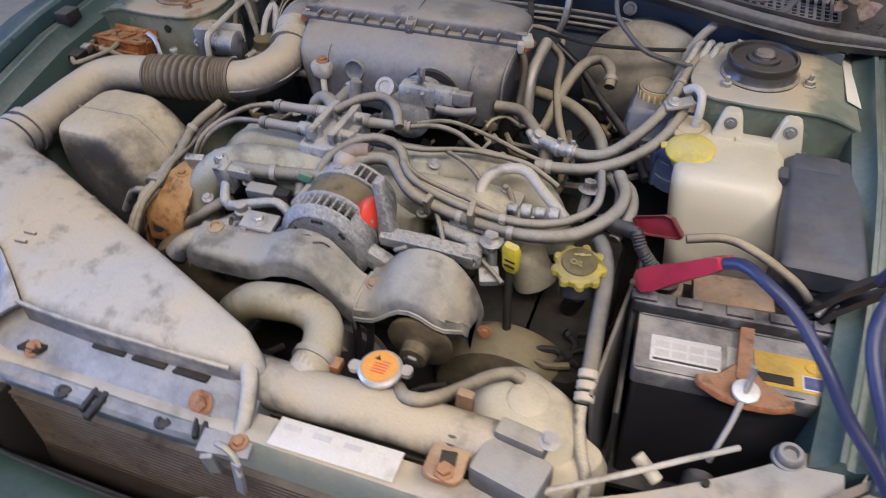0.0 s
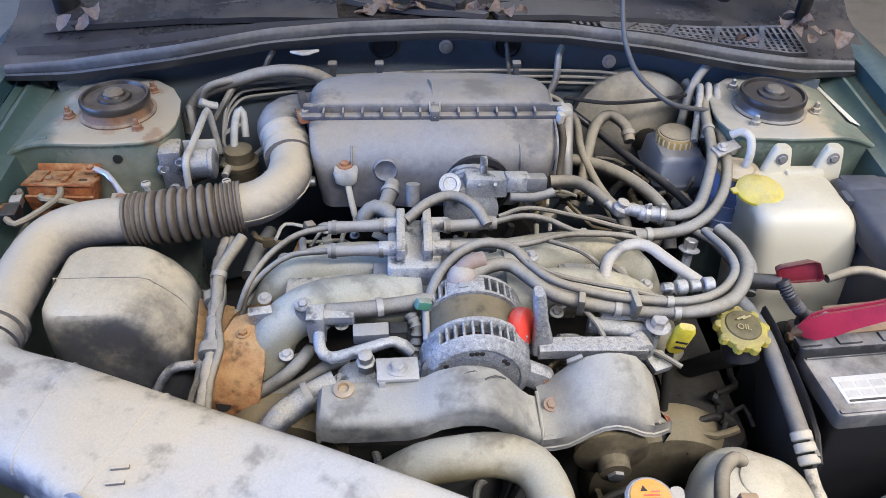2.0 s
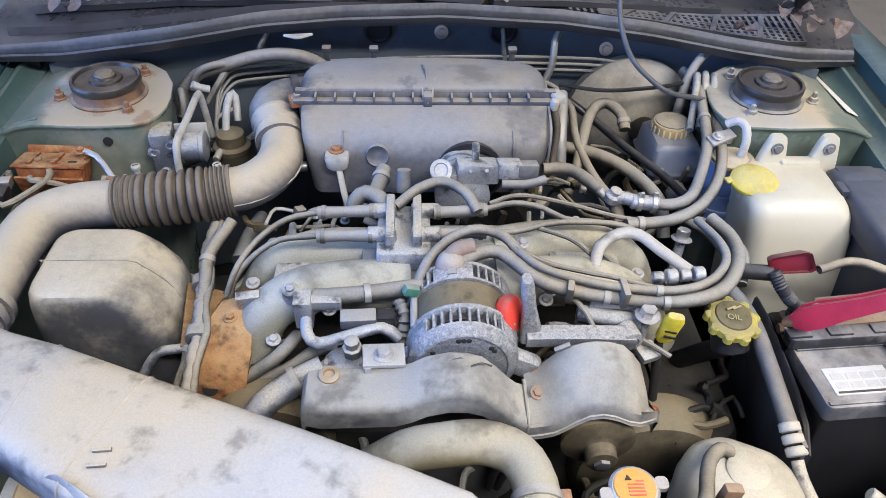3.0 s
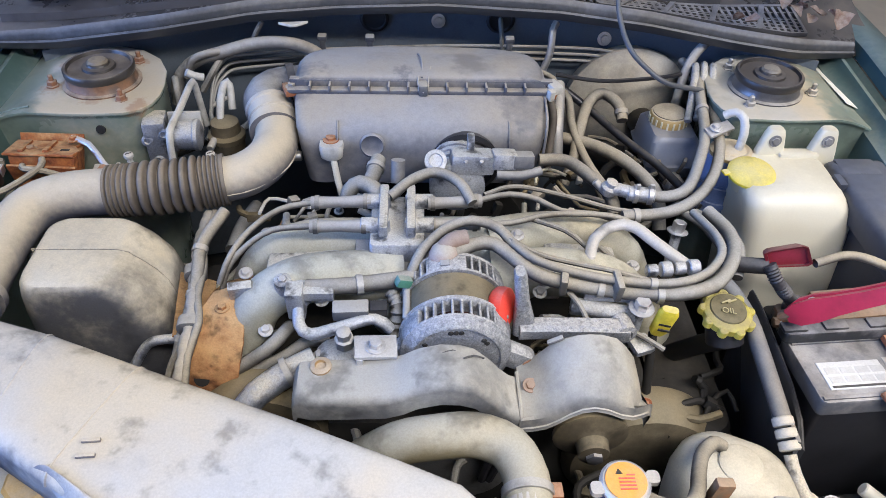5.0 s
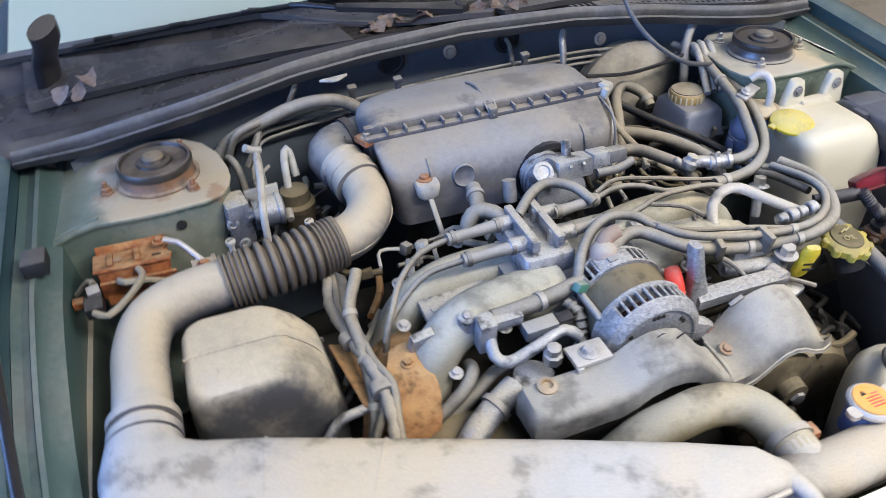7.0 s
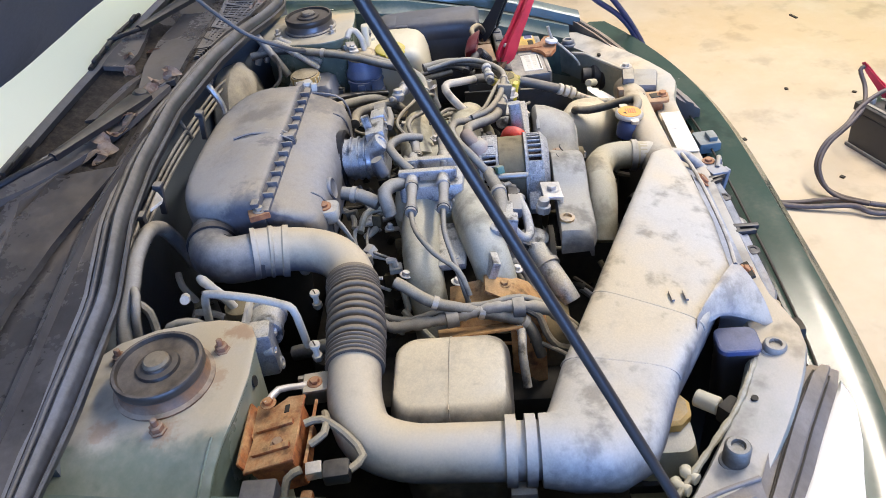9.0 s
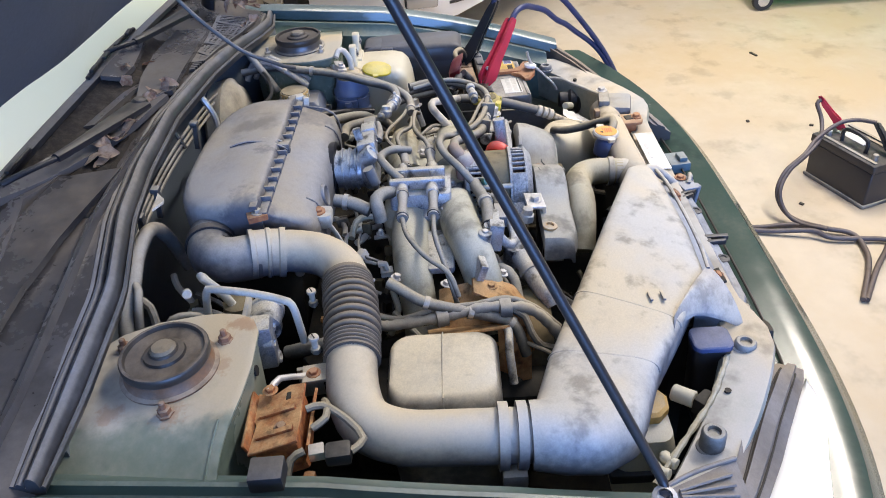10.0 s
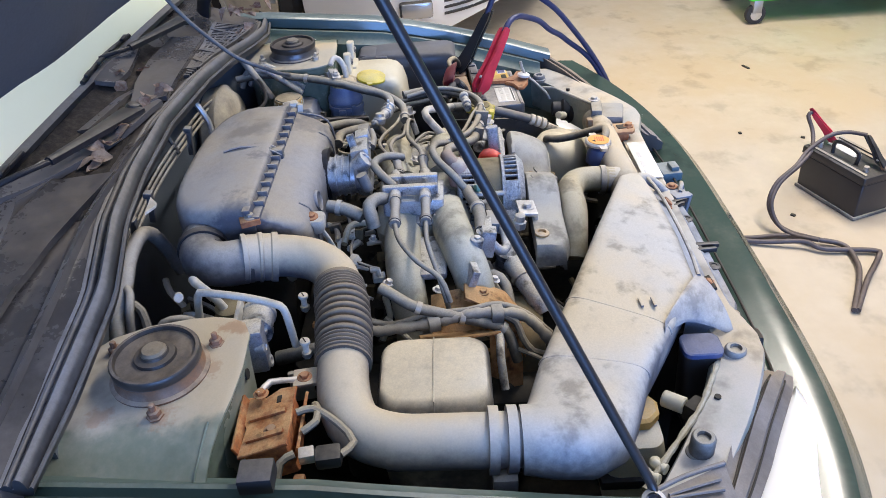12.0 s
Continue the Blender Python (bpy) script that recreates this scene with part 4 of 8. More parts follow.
# grime-coated fittings deep beside the timing cover, shade put into their dark colour
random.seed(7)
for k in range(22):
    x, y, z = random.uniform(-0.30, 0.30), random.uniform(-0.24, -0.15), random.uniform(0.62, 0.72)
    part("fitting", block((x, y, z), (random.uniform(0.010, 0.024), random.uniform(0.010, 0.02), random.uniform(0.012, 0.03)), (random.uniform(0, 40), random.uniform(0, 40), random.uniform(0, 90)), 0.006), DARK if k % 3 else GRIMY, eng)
# fitting with copper-coloured temperature senders near the water pipe
part("sender", lathe((-0.15, -0.505, 0.735), (0, -0.1, 1), [(0.010, 0), (0.010, 0.008), (0.0125, 0.009), (0.0125, 0.014), (0.007, 0.016), (0.006, 0.012)], 12), dusty("tarnished_brass", (0.44, 0.30, 0.15), 0.5, 0.4, dust=0.26, grime=0.5), eng, "rusty brass sender")
part("sender", lathe((-0.125, -0.470, 0.745), (0, -0.1, 1), [(0.012, 0), (0.012, 0.012), (0.009, 0.014), (0.009, 0.024), (0.005, 0.026)], 8), STEEL, eng)
tab = part("tab_plate", block((-0.087, -0.487, 0.758), (0.050, 0.032, 0.006), (6, 3, 4), 0.0015), ZINC, eng, "bright bracket tab")
part("bolt", hexbolt((-0.087, -0.488, 0.761), (0, 0, 1), 0.008, 0.008), ZINC, tab)
part("tab_leg", block((-0.105, -0.502, 0.73), (0.008, 0.006, 0.05), (0, 0, 0), 0.001), ZINC, tab)
part("standoff_bolt", hexbolt((0.237, -0.437, 0.772), (0, -0.1, 1), 0.010, 0.014), ZINC, eng, "bright hexagon bolt")
part("standoff", cyl((0.236, -0.432, 0.70), (0.237, -0.436, 0.774), 0.007), ALU, eng)
part("lug", block((0.240, -0.458, 0.728), (0.028, 0.028, 0.012), (10, 0, 20), 0.006), ALU, eng)
wo = part("water_outlet", lathe((-0.140, -0.448, 0.655), (0, -0.1, 1), [(0.030, 0), (0.031, 0.012), (0.024, 0.018), (0.022, 0.040), (0.025, 0.044), (0.025, 0.052), (0.014, 0.058), (0.006, 0.060)], 24), ALU, eng, "cast water outlet")
for dx in (-0.020, 0.020):
    part("bolt", hexbolt((-0.140 + dx, -0.452, 0.703), (0, -0.1, 1), 0.0055, 0.007), ZINC, wo)
# bright standing bolt by the pipes
part("standing_bolt", cyl((0.325, -0.285, 0.71), (0.330, -0.272, 0.758), 0.007), ALU, eng)
part("standing_bolt", hexbolt((0.330, -0.272, 0.757), (0.1, 0.2, 1), 0.0095, 0.016), ZINC, eng)

# ---- ignition coil ----
coil = thing("ignition_coil", (-0.065, -0.29, 0.768), "dusty ignition coil pack with four lead towers", "ignition coil")
part("body", slab(-0.064, -0.292, 0.762, 0.793, 0.072, 0.105, 0.006), ALU, coil)
part("base_plate", slab(-0.066, -0.315, 0.752, 0.762, 0.11, 0.10, 0.006), GREY_PLASTIC, coil)
for x in (-0.082, -0.046):
    for y in (-0.262, -0.313):
        part("tower", cyl((x, y, 0.79), (x, y, 0.812), 0.0095, 0.008), ALU, coil)
    part("rib", block((x, -0.288, 0.806), (0.012, 0.095, 0.018), (0, 0, 0), 0.003), ALU, coil)
for sx in (-1, 1):
    for y in (-0.262, -0.313):
        part("lead_socket", cyl((-0.064 + sx * 0.02, y, 0.801), (-0.064 + sx * 0.048, y, 0.801), 0.0105), ALU, coil)
for x, y in ((-0.109, -0.331), (-0.02, -0.345), (-0.105, -0.262), (-0.075, -0.36)):
    part("bolt", hexbolt((x, y, 0.762), (0, 0, 1), 0.006, 0.008), ZINC, coil)

# ---- alternator ----
alt = thing("alternator", (0.006, -0.43, 0.66), "cast aluminium alternator with cooling slots", "alternator")
C = Vector((0.008, 0, 0.738))
ALTM = dusty("corroded_casting", (0.27, 0.28, 0.30), 0.42, 0.45, dust=0.36, tan=(0.48, 0.455, 0.40), scale=150, fine=520, mottle=1.3, grime=0.35, grit=0.6, bump=0.6)
WINDING = dusty("copper_windings", (0.045, 0.014, 0.010), 0.6, dust=-0.1, alt=(0.012, 0.009, 0.008), tan=(0.08, 0.06, 0.05), scale=60, mottle=1.0)
part("rotor", lathe(C + Vector((0, -0.372, 0)), (0, -1, 0), [(0.04, 0), (0.049, 0.004), (0.049, 0.108), (0.03, 0.110)], 36), WINDING, alt, "dark copper windings behind the slots")
part("stator_band", lathe(C + Vector((0, -0.404, 0)), (0, -1, 0), [(0.058, 0), (0.0640, 0.001), (0.0640, 0.044), (0.058, 0.045)], 40), GRIMY, alt, "brown stator band")


def arc_shell(y0, y1, r0, r1, a0, a1):
    """A solid sector of the round housing between two angles."""
    n = max(3, int(abs(a1 - a0) / 8))
    rings = []
    for i in range(n + 1):
        a = radians(a0 + (a1 - a0) * i / n)
        rings.append([Vector((C.x + r * math.cos(a), y, C.z + r * math.sin(a))) for r, y in ((r0, y0), (r1 - 0.002, y0), (r1, y0 - 0.003), (r1, y1 + 0.003), (r1 - 0.002, y1), (r0, y1))])
    return loft(rings)


# rear shell: slots beside a solid terminal pad; front shell: one arc of slots
for a0, a1 in ((222, 400), (78, 118)):
    part("rear_shell", arc_shell(-0.376, -0.401, 0.054, 0.0685, a0, a1), ALTM, alt)
for k in range(4):
    for a in (43 + 9.5 * k, 120 + 8.5 * k, 154 + 8.5 * k, 188 + 8.5 * k):
        part("cooling_rib", block((C.x + 0.0645 * math.cos(radians(a)), -0.3885, C.z + 0.0645 * math.sin(radians(a))), (0.0075, 0.026, 0.0036), (0, -a, 0), 0.0010, None, 1), ALTM, alt)
part("pad_recess", block((C.x - 0.012, -0.389, C.z + 0.0675), (0.012, 0.016, 0.003), (0, -8, 0), 0.001), GREY_PLASTIC, alt)
part("front_shell", arc_shell(-0.452, -0.478, 0.054, 0.0675, 134, 406), ALTM, alt)
for k in range(10):
    a = 47 + 9.6 * k
    part("cooling_rib", block((C.x + 0.0635 * math.cos(radians(a)), -0.465, C.z + 0.0635 * math.sin(radians(a))), (0.007, 0.028, 0.0034), (0, -a, 0), 0.0010, None, 1), ALTM, alt)
part("housing", lathe(C + Vector((0, -0.368, 0)), (0, -1, 0), [(0.050, 0), (0.064, 0.001), (0.068, 0.004), (0.068, 0.009), (0.054, 0.010)], 40), ALTM, alt)
part("housing", lathe(C + Vector((0, -0.399, 0)), (0, -1, 0), [(0.056, 0), (0.068, 0.001), (0.068, 0.005), (0.056, 0.006)], 40), ALTM, alt)
part("housing", lathe(C + Vector((0, -0.448, 0)), (0, -1, 0), [(0.056, 0), (0.069, 0.001), (0.069, 0.005), (0.066, 0.007), (0.054, 0.008)], 40), ALTM, alt)
part("front_plate", lathe(C + Vector((0, -0.476, 0)), (0, -1, 0), [(0.050, 0), (0.0675, 0.001), (0.0670, 0.004), (0.062, 0.008), (0.057, 0.013), (0.054, 0.014), (0.052, 0.0105), (0.045, 0.011), (0.02, 0.012)], 40), ALTM, alt)
for a in (28, 152):
    part("through_bolt", cyl((C.x + 0.067 * math.cos(radians(a)), -0.400, C.z + 0.067 * math.sin(radians(a))), (C.x + 0.067 * math.cos(radians(a)), -0.452, C.z + 0.067 * math.sin(radians(a))), 0.005), STEEL, alt)
for a in (36, 44, 84, 92, 100, 148):
    part("vent_hole", cyl((C.x + 0.044 * math.cos(radians(a)), -0.484, C.z + 0.044 * math.sin(radians(a))), (C.x + 0.044 * math.cos(radians(a)), -0.4882, C.z + 0.044 * math.sin(radians(a))), 0.0035, n=12), DARK, alt)
part("boot_elbow", tube([(-0.006, -0.368, 0.806), (0.006, -0.358, 0.812), (0.024, -0.352, 0.812)], 0.0115, 16), dusty("dusty_pink_rubber", (0.22, 0.15, 0.12), 0.65, dust=0.38, tan=(0.34, 0.28, 0.24)), alt)
part("pulley", lathe(C + Vector((0, -0.494, -0.006)), (0, -1, 0), [(0.015, 0), (0.029, 0.001), (0.029, 0.006), (0.024, 0.012), (0.029, 0.018), (0.029, 0.024), (0.010, 0.03)], 32), STEEL, alt)
ear = part("mount_ear", block((0.076, -0.470, 0.726), (0.058, 0.024, 0.030), (0, 28, 0), 0.009), ALTM, alt)
part("bolt", hexbolt((0.102, -0.483, 0.716), (0, -1, 0.2), 0.008, 0.009), DARKRUST, ear, "rusty bolt head")
part("mount_ear", block((-0.062, -0.462, 0.722), (0.04, 0.022, 0.026), (0, -35, 0), 0.006), ALTM, alt)
part("red_cap", lathe((0.066, -0.436, 0.773), (1, -0.50, 0.30), [(0.010, -0.013), (0.021, -0.012), (0.0245, -0.008), (0.0255, 0.0), (0.0245, 0.006), (0.020, 0.009), (0.004, 0.0105)], 32), REDCAP, alt, "bright red rubber terminal cap")
part("rear_boot", lathe((-0.006, -0.372, 0.790), (0.15, 0.1, 1), [(0.019, -0.02), (0.019, 0.008), (0.0175, 0.017), (0.012, 0.024), (0.004, 0.027)], 22), dusty("faded_red_rubber", (0.30, 0.17, 0.13), 0.7, dust=0.42), alt, "faded reddish rubber boot")
part("green_plug", block((-0.055, -0.405, 0.786), (0.020, 0.012, 0.013), (0, 25, 20), 0.003), dusty("green_plug_plastic", (0.06, 0.20, 0.15), 0.5, dust=0.3), alt, "dusty green plug")
br = part("adjuster_bracket", loft([rrect(0, 0, w, 0.022, z, 0.006, 3, m=pose(0.094, -0.448, 0.745, -6, -8, 0)) for z, w in ((0.0, 0.030), (0.02, 0.025), (0.05, 0.017), (0.088, 0.015), (0.092, 0.011))]), ALTM, alt)
part("bracket_foot", loft([[Vector((x, y + a * 0.012, z + b * 0.011)) for a, b in ((-0.7, -1), (0.7, -1), (1, -0.6), (1, 0.6), (0.6, 1), (-0.6, 1), (-1, 0.6), (-1, -0.6))] for x, y, z in ((0.086, -0.452, 0.752), (0.12, -0.454, 0.755), (0.17, -0.455, 0.755), (0.214, -0.455, 0.753), (0.220, -0.455, 0.752))]), ALTM, br)
part("bracket_tip", lathe((0.214, -0.452, 0.752), (0.2, -1, 0), [(0.014, -0.012), (0.014, 0.012), (0.008, 0.014), (0.006, 0.006)], 16), ALTM, br)

# ---- belt covers ----
cover = thing("belt_cover", (0.03, -0.52, 0.68), "dusty grey plastic accessory belt cover, two pieces", "belt cover")


def strip_ring(x, z, y0, y1, drop, lip=0.0):
    prof = ((y0, z - 0.030), (y0, z - 0.006), (y0 - 0.001, z - 0.001), (y0 - 0.004, z), ((y0 + y1) / 2, z - 0.001), (y1 + 0.008, z - 0.004), (y1 + 0.002, z - 0.009), (y1, z - 0.016), (y1 - 0.001, z - drop), (y1 + 0.004, z - drop), (y1 + 0.007, z - 0.028))
    return [Vector((x, y, h)) for y, h in prof]


rows = []
for x, z in ((-0.182, 0.730), (-0.176, 0.742), (-0.160, 0.746), (-0.12, 0.747), (-0.075, 0.748), (-0.055, 0.755), (-0.037, 0.766), (-0.012, 0.773), (0.010, 0.772), (0.028, 0.765), (0.046, 0.747), (0.060, 0.729), (0.072, 0.717), (0.082, 0.713)):
    rows.append(strip_ring(x, z, -0.494, -0.552 if x > -0.17 else -0.545, 0.038))
part("cover_half", loft(rows), COVERM, cover)
COVER_X = (0.083, 0.098, 0.112, 0.124, 0.137, 0.150, 0.165, 0.180, 0.198, 0.212, 0.225, 0.234, 0.239)
COVER_TOP = (0.716, 0.726, 0.744, 0.758, 0.767, 0.772, 0.774, 0.773, 0.767, 0.752, 0.733, 0.708, 0.690)
COVER_LOW = (0.688, 0.690, 0.694, 0.703, 0.715, 0.724, 0.727, 0.723, 0.713, 0.709, 0.708, 0.705, 0.696)
rows = []
for x, zt, zl in zip(COVER_X, COVER_TOP, COVER_LOW):
    y0, y1 = -0.478, -0.558 + 0.020 * max(0.0, (x - 0.205) / 0.04) ** 2
    zs = zt - 0.014 * math.sin(min(1.0, (x - 0.083) / 0.05) * math.pi / 2)
    rows.append([Vector((x, y, z)) for y, z in ((y0 + 0.004, zt - 0.022), (y0 + 0.002, zt - 0.006), (y0 - 0.004, zt), (y0 - 0.022, zt - 0.003), (y0 - 0.042, zt + (zs - zt) * 0.8), (y1 + 0.020, zs - 0.006), (y1 + 0.010, zs - 0.014), (y1 + 0.005, max(zl + 0.016, zs - 0.030)), (y1 + 0.003, zl + 0.005), (y1 + 0.0012, zl + 0.0042), (y1 + 0.0006, zl + 0.001), (y1, zl), (y1 + 0.006, zl + 0.001), (y1 + 0.010, max(zl + 0.006, zs - 0.034)), (-0.50, zt - 0.024))])
part("cover_half", loft(rows), COVERM, cover)
part("joint_line", tube([(0.0825, -0.490, 0.7145), (0.0825, -0.52, 0.7145), (0.0825, -0.545, 0.708), (0.0825, -0.5535, 0.69), (0.0825, -0.554, 0.668)], 0.0025, 8), COVERM, cover)
part("screw", hexbolt((0.096, -0.515, 0.721), (0, -0.3, 1), 0.006, 0.004), DARKRUST, cover, "rusty screw")
part("notch", block((0.125, -0.482, 0.764), (0.02, 0.006, 0.004), (0, -30, 0), 0.001), COVERM, cover)
for k, (x, y) in enumerate(((-0.06, -0.513), (-0.01, -0.508), (0.014, -0.516))):
    part("scratch_mark", tube([(x, y, 0.7505 if k == 0 else 0.7715), (x + 0.012, y + 0.004, 0.7515 if k == 0 else 0.7717), (x + 0.024, y + 0.002, 0.753 if k == 0 else 0.769)], 0.0011, 6), BLACKP, cover)
pp = part("pump_pulley", lathe((0.172, -0.535, 0.662), (0, -1, -0.1), [(0.040, 0), (0.046, 0.004), (0.046, 0.010), (0.040, 0.014), (0.025, 0.016), (0.020, 0.02), (0.019, 0.036), (0.014, 0.038)], 32), GRIMY, cover, "grimy pump pulley")
part("hub_nut", lathe((0.172, -0.572, 0.658), (0, -1, -0.1), [(0.011, -0.004), (0.011, 0.005), (0.008, 0.007)], 6), BARM, pp)
# fan belts hanging below
part("belt", tube([(0.055, -0.515, 0.69), (0.06, -0.515, 0.60), (0.05, -0.515, 0.52)], 0.006, 8), RUBBER, cover)
part("belt", tube([(0.085, -0.515, 0.67), (0.08, -0.515, 0.60), (0.06, -0.515, 0.52)], 0.006, 8), RUBBER, cover)


# ---- hoses, leads and pipes over the engine ----
def hose(name, pts, r, mat, label, category="hose", n=10, rings=(), corr=0, depth=0.0016):
    ob = thing(name, pts[0], label, category)
    fn = (lambda u: r + depth * math.cos(u * 2 * math.pi * corr)) if corr else r
    part("tube", tube(pts, fn, n, 0.003 if corr else 0.010), mat, ob)
    path = smooth_path(pts, 0.006)
    for u in rings:
        i = min(len(path) - 2, max(1, int(u * len(path))))
        way = (path[i + 1] - path[i - 1]).normalized()
        part("hose_clip", tube([path[i] - way * 0.004, path[i] + way * 0.004], r * 1.22, n + 4), STEEL, ob)
    return ob


BOOTG = dusty("pale_boot_rubber", (0.15, 0.145, 0.14), 0.5, dust=0.42, tan=(0.42, 0.39, 0.33))
LEAD = "dusty spark plug lead with a thick boot"
for pts, boot in ((((-0.181, -0.265, 0.80), (-0.222, -0.274, 0.796), (-0.26, -0.301, 0.782), (-0.283, -0.335, 0.765), (-0.299, -0.349, 0.73)), ((-0.181, -0.265, 0.80), (-0.100, -0.263, 0.802))),
                  (((-0.178, -0.315, 0.80), (-0.227, -0.317, 0.795), (-0.263, -0.328, 0.775), (-0.289, -0.339, 0.745), (-0.299, -0.347, 0.71)), ((-0.178, -0.315, 0.80), (-0.100, -0.314, 0.80))),
                  (((0.046, -0.258, 0.80), (0.09, -0.246, 0.802), (0.129, -0.252, 0.798), (0.16, -0.267, 0.79), (0.215, -0.27, 0.785), (0.25, -0.26, 0.76)), ((-0.024, -0.268, 0.802), (0.05, -0.258, 0.80))),
                  (((0.039, -0.308, 0.80), (0.085, -0.301, 0.795), (0.134, -0.281, 0.792), (0.174, -0.274, 0.79), (0.238, -0.275, 0.785), (0.287, -0.28, 0.76)), ((-0.024, -0.312, 0.80), (0.045, -0.308, 0.80)))):
    ob = thing("spark_plug_lead", boot[0], LEAD, "ignition lead", "spark plug leads")
    part("lead", tube(pts, 0.0042, 10), HOSE, ob)
    part("boot", tube(boot, lambda u: 0.0075 + 0.0030 * abs(2 * u - 0.9) * 0.6, 12, 0.005), BOOTG, ob)
    for u in (0.1, 0.9):
        p = Vector(boot[0]).lerp(Vector(boot[1]), u)
        part("boot_ring", tube([p - Vector((0.003, 0, 0)), p + Vector((0.003, 0, 0))], 0.0105, 12), HOSE, ob)
hose("breather_hose", [(-0.048, -0.386, 0.775), (-0.032, -0.363, 0.80), (0.0, -0.336, 0.815), (0.033, -0.327, 0.82), (0.066, -0.336, 0.815), (0.085, -0.36, 0.805)], 0.007, HOSE, "dusty looped vacuum hose above the coil")
hose("wiring_loom", [(0.007, -0.371, 0.80), (0.032, -0.357, 0.805), (0.059, -0.355, 0.805), (0.086, -0.381, 0.80), (0.111, -0.402, 0.795), (0.145, -0.411, 0.79), (0.214, -0.422, 0.785), (0.284, -0.426, 0.785), (0.338, -0.406, 0.785), (0.376, -0.355, 0.785), (0.385, -0.306, 0.785), (0.369, -0.26, 0.785)], 0.0092, HOSE, "thick dusty wiring loom looping over the engine", "wiring", 14, (0.38, 0.52))
hose("wiring_loom", [(0.082, -0.362, 0.812), (0.107, -0.39, 0.81), (0.15, -0.408, 0.806), (0.198, -0.419, 0.803), (0.266, -0.426, 0.803), (0.317, -0.407, 0.80), (0.351, -0.369, 0.80), (0.355, -0.331, 0.80), (0.345, -0.27, 0.79)], 0.0058, HOSE, "thin dusty wiring loom beside the thick one", "wiring", 12, (0.45,))
hose("wire", [(0.076, -0.349, 0.812), (0.111, -0.382, 0.812), (0.166, -0.398, 0.808), (0.20, -0.406, 0.806), (0.25, -0.42, 0.80)], 0.0035, HOSE, "thin dusty wire along the loom", "wiring", 8)
lc = solid("loom_clip", block((0.205, -0.424, 0.797), (0.009, 0.028, 0.030), (10, 0, 5), 0.003), HOSE, "grey plastic clip round the wiring loom", "clip")
solid("loom_clip", block((0.142, -0.413, 0.794), (0.009, 0.026, 0.027), (8, 0, -12), 0.003), HOSE, "grey plastic clip round the wiring loom", "clip")
hose("coolant_pipe", [(0.188, -0.352, 0.765), (0.196, -0.328, 0.79), (0.224, -0.312, 0.80), (0.25, -0.314, 0.80), (0.277, -0.336, 0.79), (0.318, -0.366, 0.774)], 0.0078, dusty("pale_bare_aluminium", (0.58, 0.56, 0.54), 0.45, 0.2, dust=0.36, tan=(0.50, 0.46, 0.37), grime=0.5), "pale bent aluminium pipe beside the manifold", "pipe", 14, (0.04,))
pf = thing("pipe_flange", (0.188, -0.352, 0.755), "cast flange with two bolts under the bent pipe", "pipe fitting")
part("flange", loft([rrect(0.190, -0.354, w, d, z, 0.010, 5, m=pose(0.190, -0.354, 0, 0, 0, -18) @ pose(-0.190, 0.354, 0)) for z, w, d in ((0.745, 0.060, 0.026), (0.757, 0.058, 0.024), (0.760, 0.052, 0.018))]), ALUD, pf)
for dx in (-0.020, 0.020):
    part("bolt", hexbolt((0.190 + dx, -0.354 - 0.32 * dx, 0.760), (0, 0, 1), 0.006, 0.007), STEEL, pf)
ft = thing("pipe_fitting", (0.28, -0.40, 0.785), "pale aluminium pipe union with ridges", "pipe fitting")
for k in range(4):
    part("collar", cyl((0.246 + 0.018 * k, -0.400 + 0.002 * k, 0.80), (0.260 + 0.018 * k, -0.399 + 0.002 * k, 0.80), 0.010 if k % 2 else 0.008), ALU, ft)
hose("heater_hose", [(0.147, -0.137, 0.785), (0.188, -0.139, 0.785), (0.218, -0.169, 0.78), (0.245, -0.203, 0.77), (0.252, -0.22, 0.75)], 0.0098, HOSE, "dusty heater hose to the firewall", n=14)
hose("heater_hose", [(0.165, -0.005, 0.745), (0.197, -0.018, 0.75), (0.252, -0.05, 0.755), (0.30, -0.094, 0.75), (0.331, -0.16, 0.74), (0.335, -0.20, 0.70)], 0.0105, HOSE, "dusty heater hose to the firewall", n=14)
hose("heater_hose", [(0.205, -0.08, 0.70), (0.219, -0.063, 0.73), (0.231, -0.024, 0.765), (0.251, 0.025, 0.79), (0.279, 0.046, 0.797), (0.302, 0.02, 0.79), (0.305, -0.005, 0.775)], 0.0095, HOSE, "dusty bent hose beside the brake booster", n=14, rings=(0.93,))
hose("steel_pipe", [(0.192, 0.005, 0.835), (0.188, -0.03, 0.825), (0.184, -0.064, 0.80), (0.186, -0.084, 0.75)], 0.010, STEEL, "dusty steel pipe standing beside the airbox", "pipe", 14)
hose("brake_hose", [(0.271, -0.228, 0.79), (0.318, -0.234, 0.79), (0.35, -0.22, 0.795), (0.382, -0.163, 0.80), (0.407, -0.101, 0.81), (0.422, -0.023, 0.82), (0.436, 0.053, 0.825), (0.43, 0.12, 0.82)], 0.0085, HOSE, "dusty rubber hose curving to the firewall", n=14, rings=(0.02, 0.62))
hose("brake_hose", [(0.248, -0.267, 0.78), (0.313, -0.26, 0.782), (0.363, -0.23, 0.785), (0.403, -0.178, 0.79), (0.428, -0.117, 0.80), (0.44, -0.041, 0.81), (0.452, 0.043, 0.82), (0.45, 0.12, 0.81)], 0.0085, HOSE, "dusty rubber hose curving to the firewall", n=14, rings=(0.05, 0.6))
jn = thing("hose_junction", (0.25, -0.225, 0.76), "bright metal hose junction with clamps", "pipe fitting")
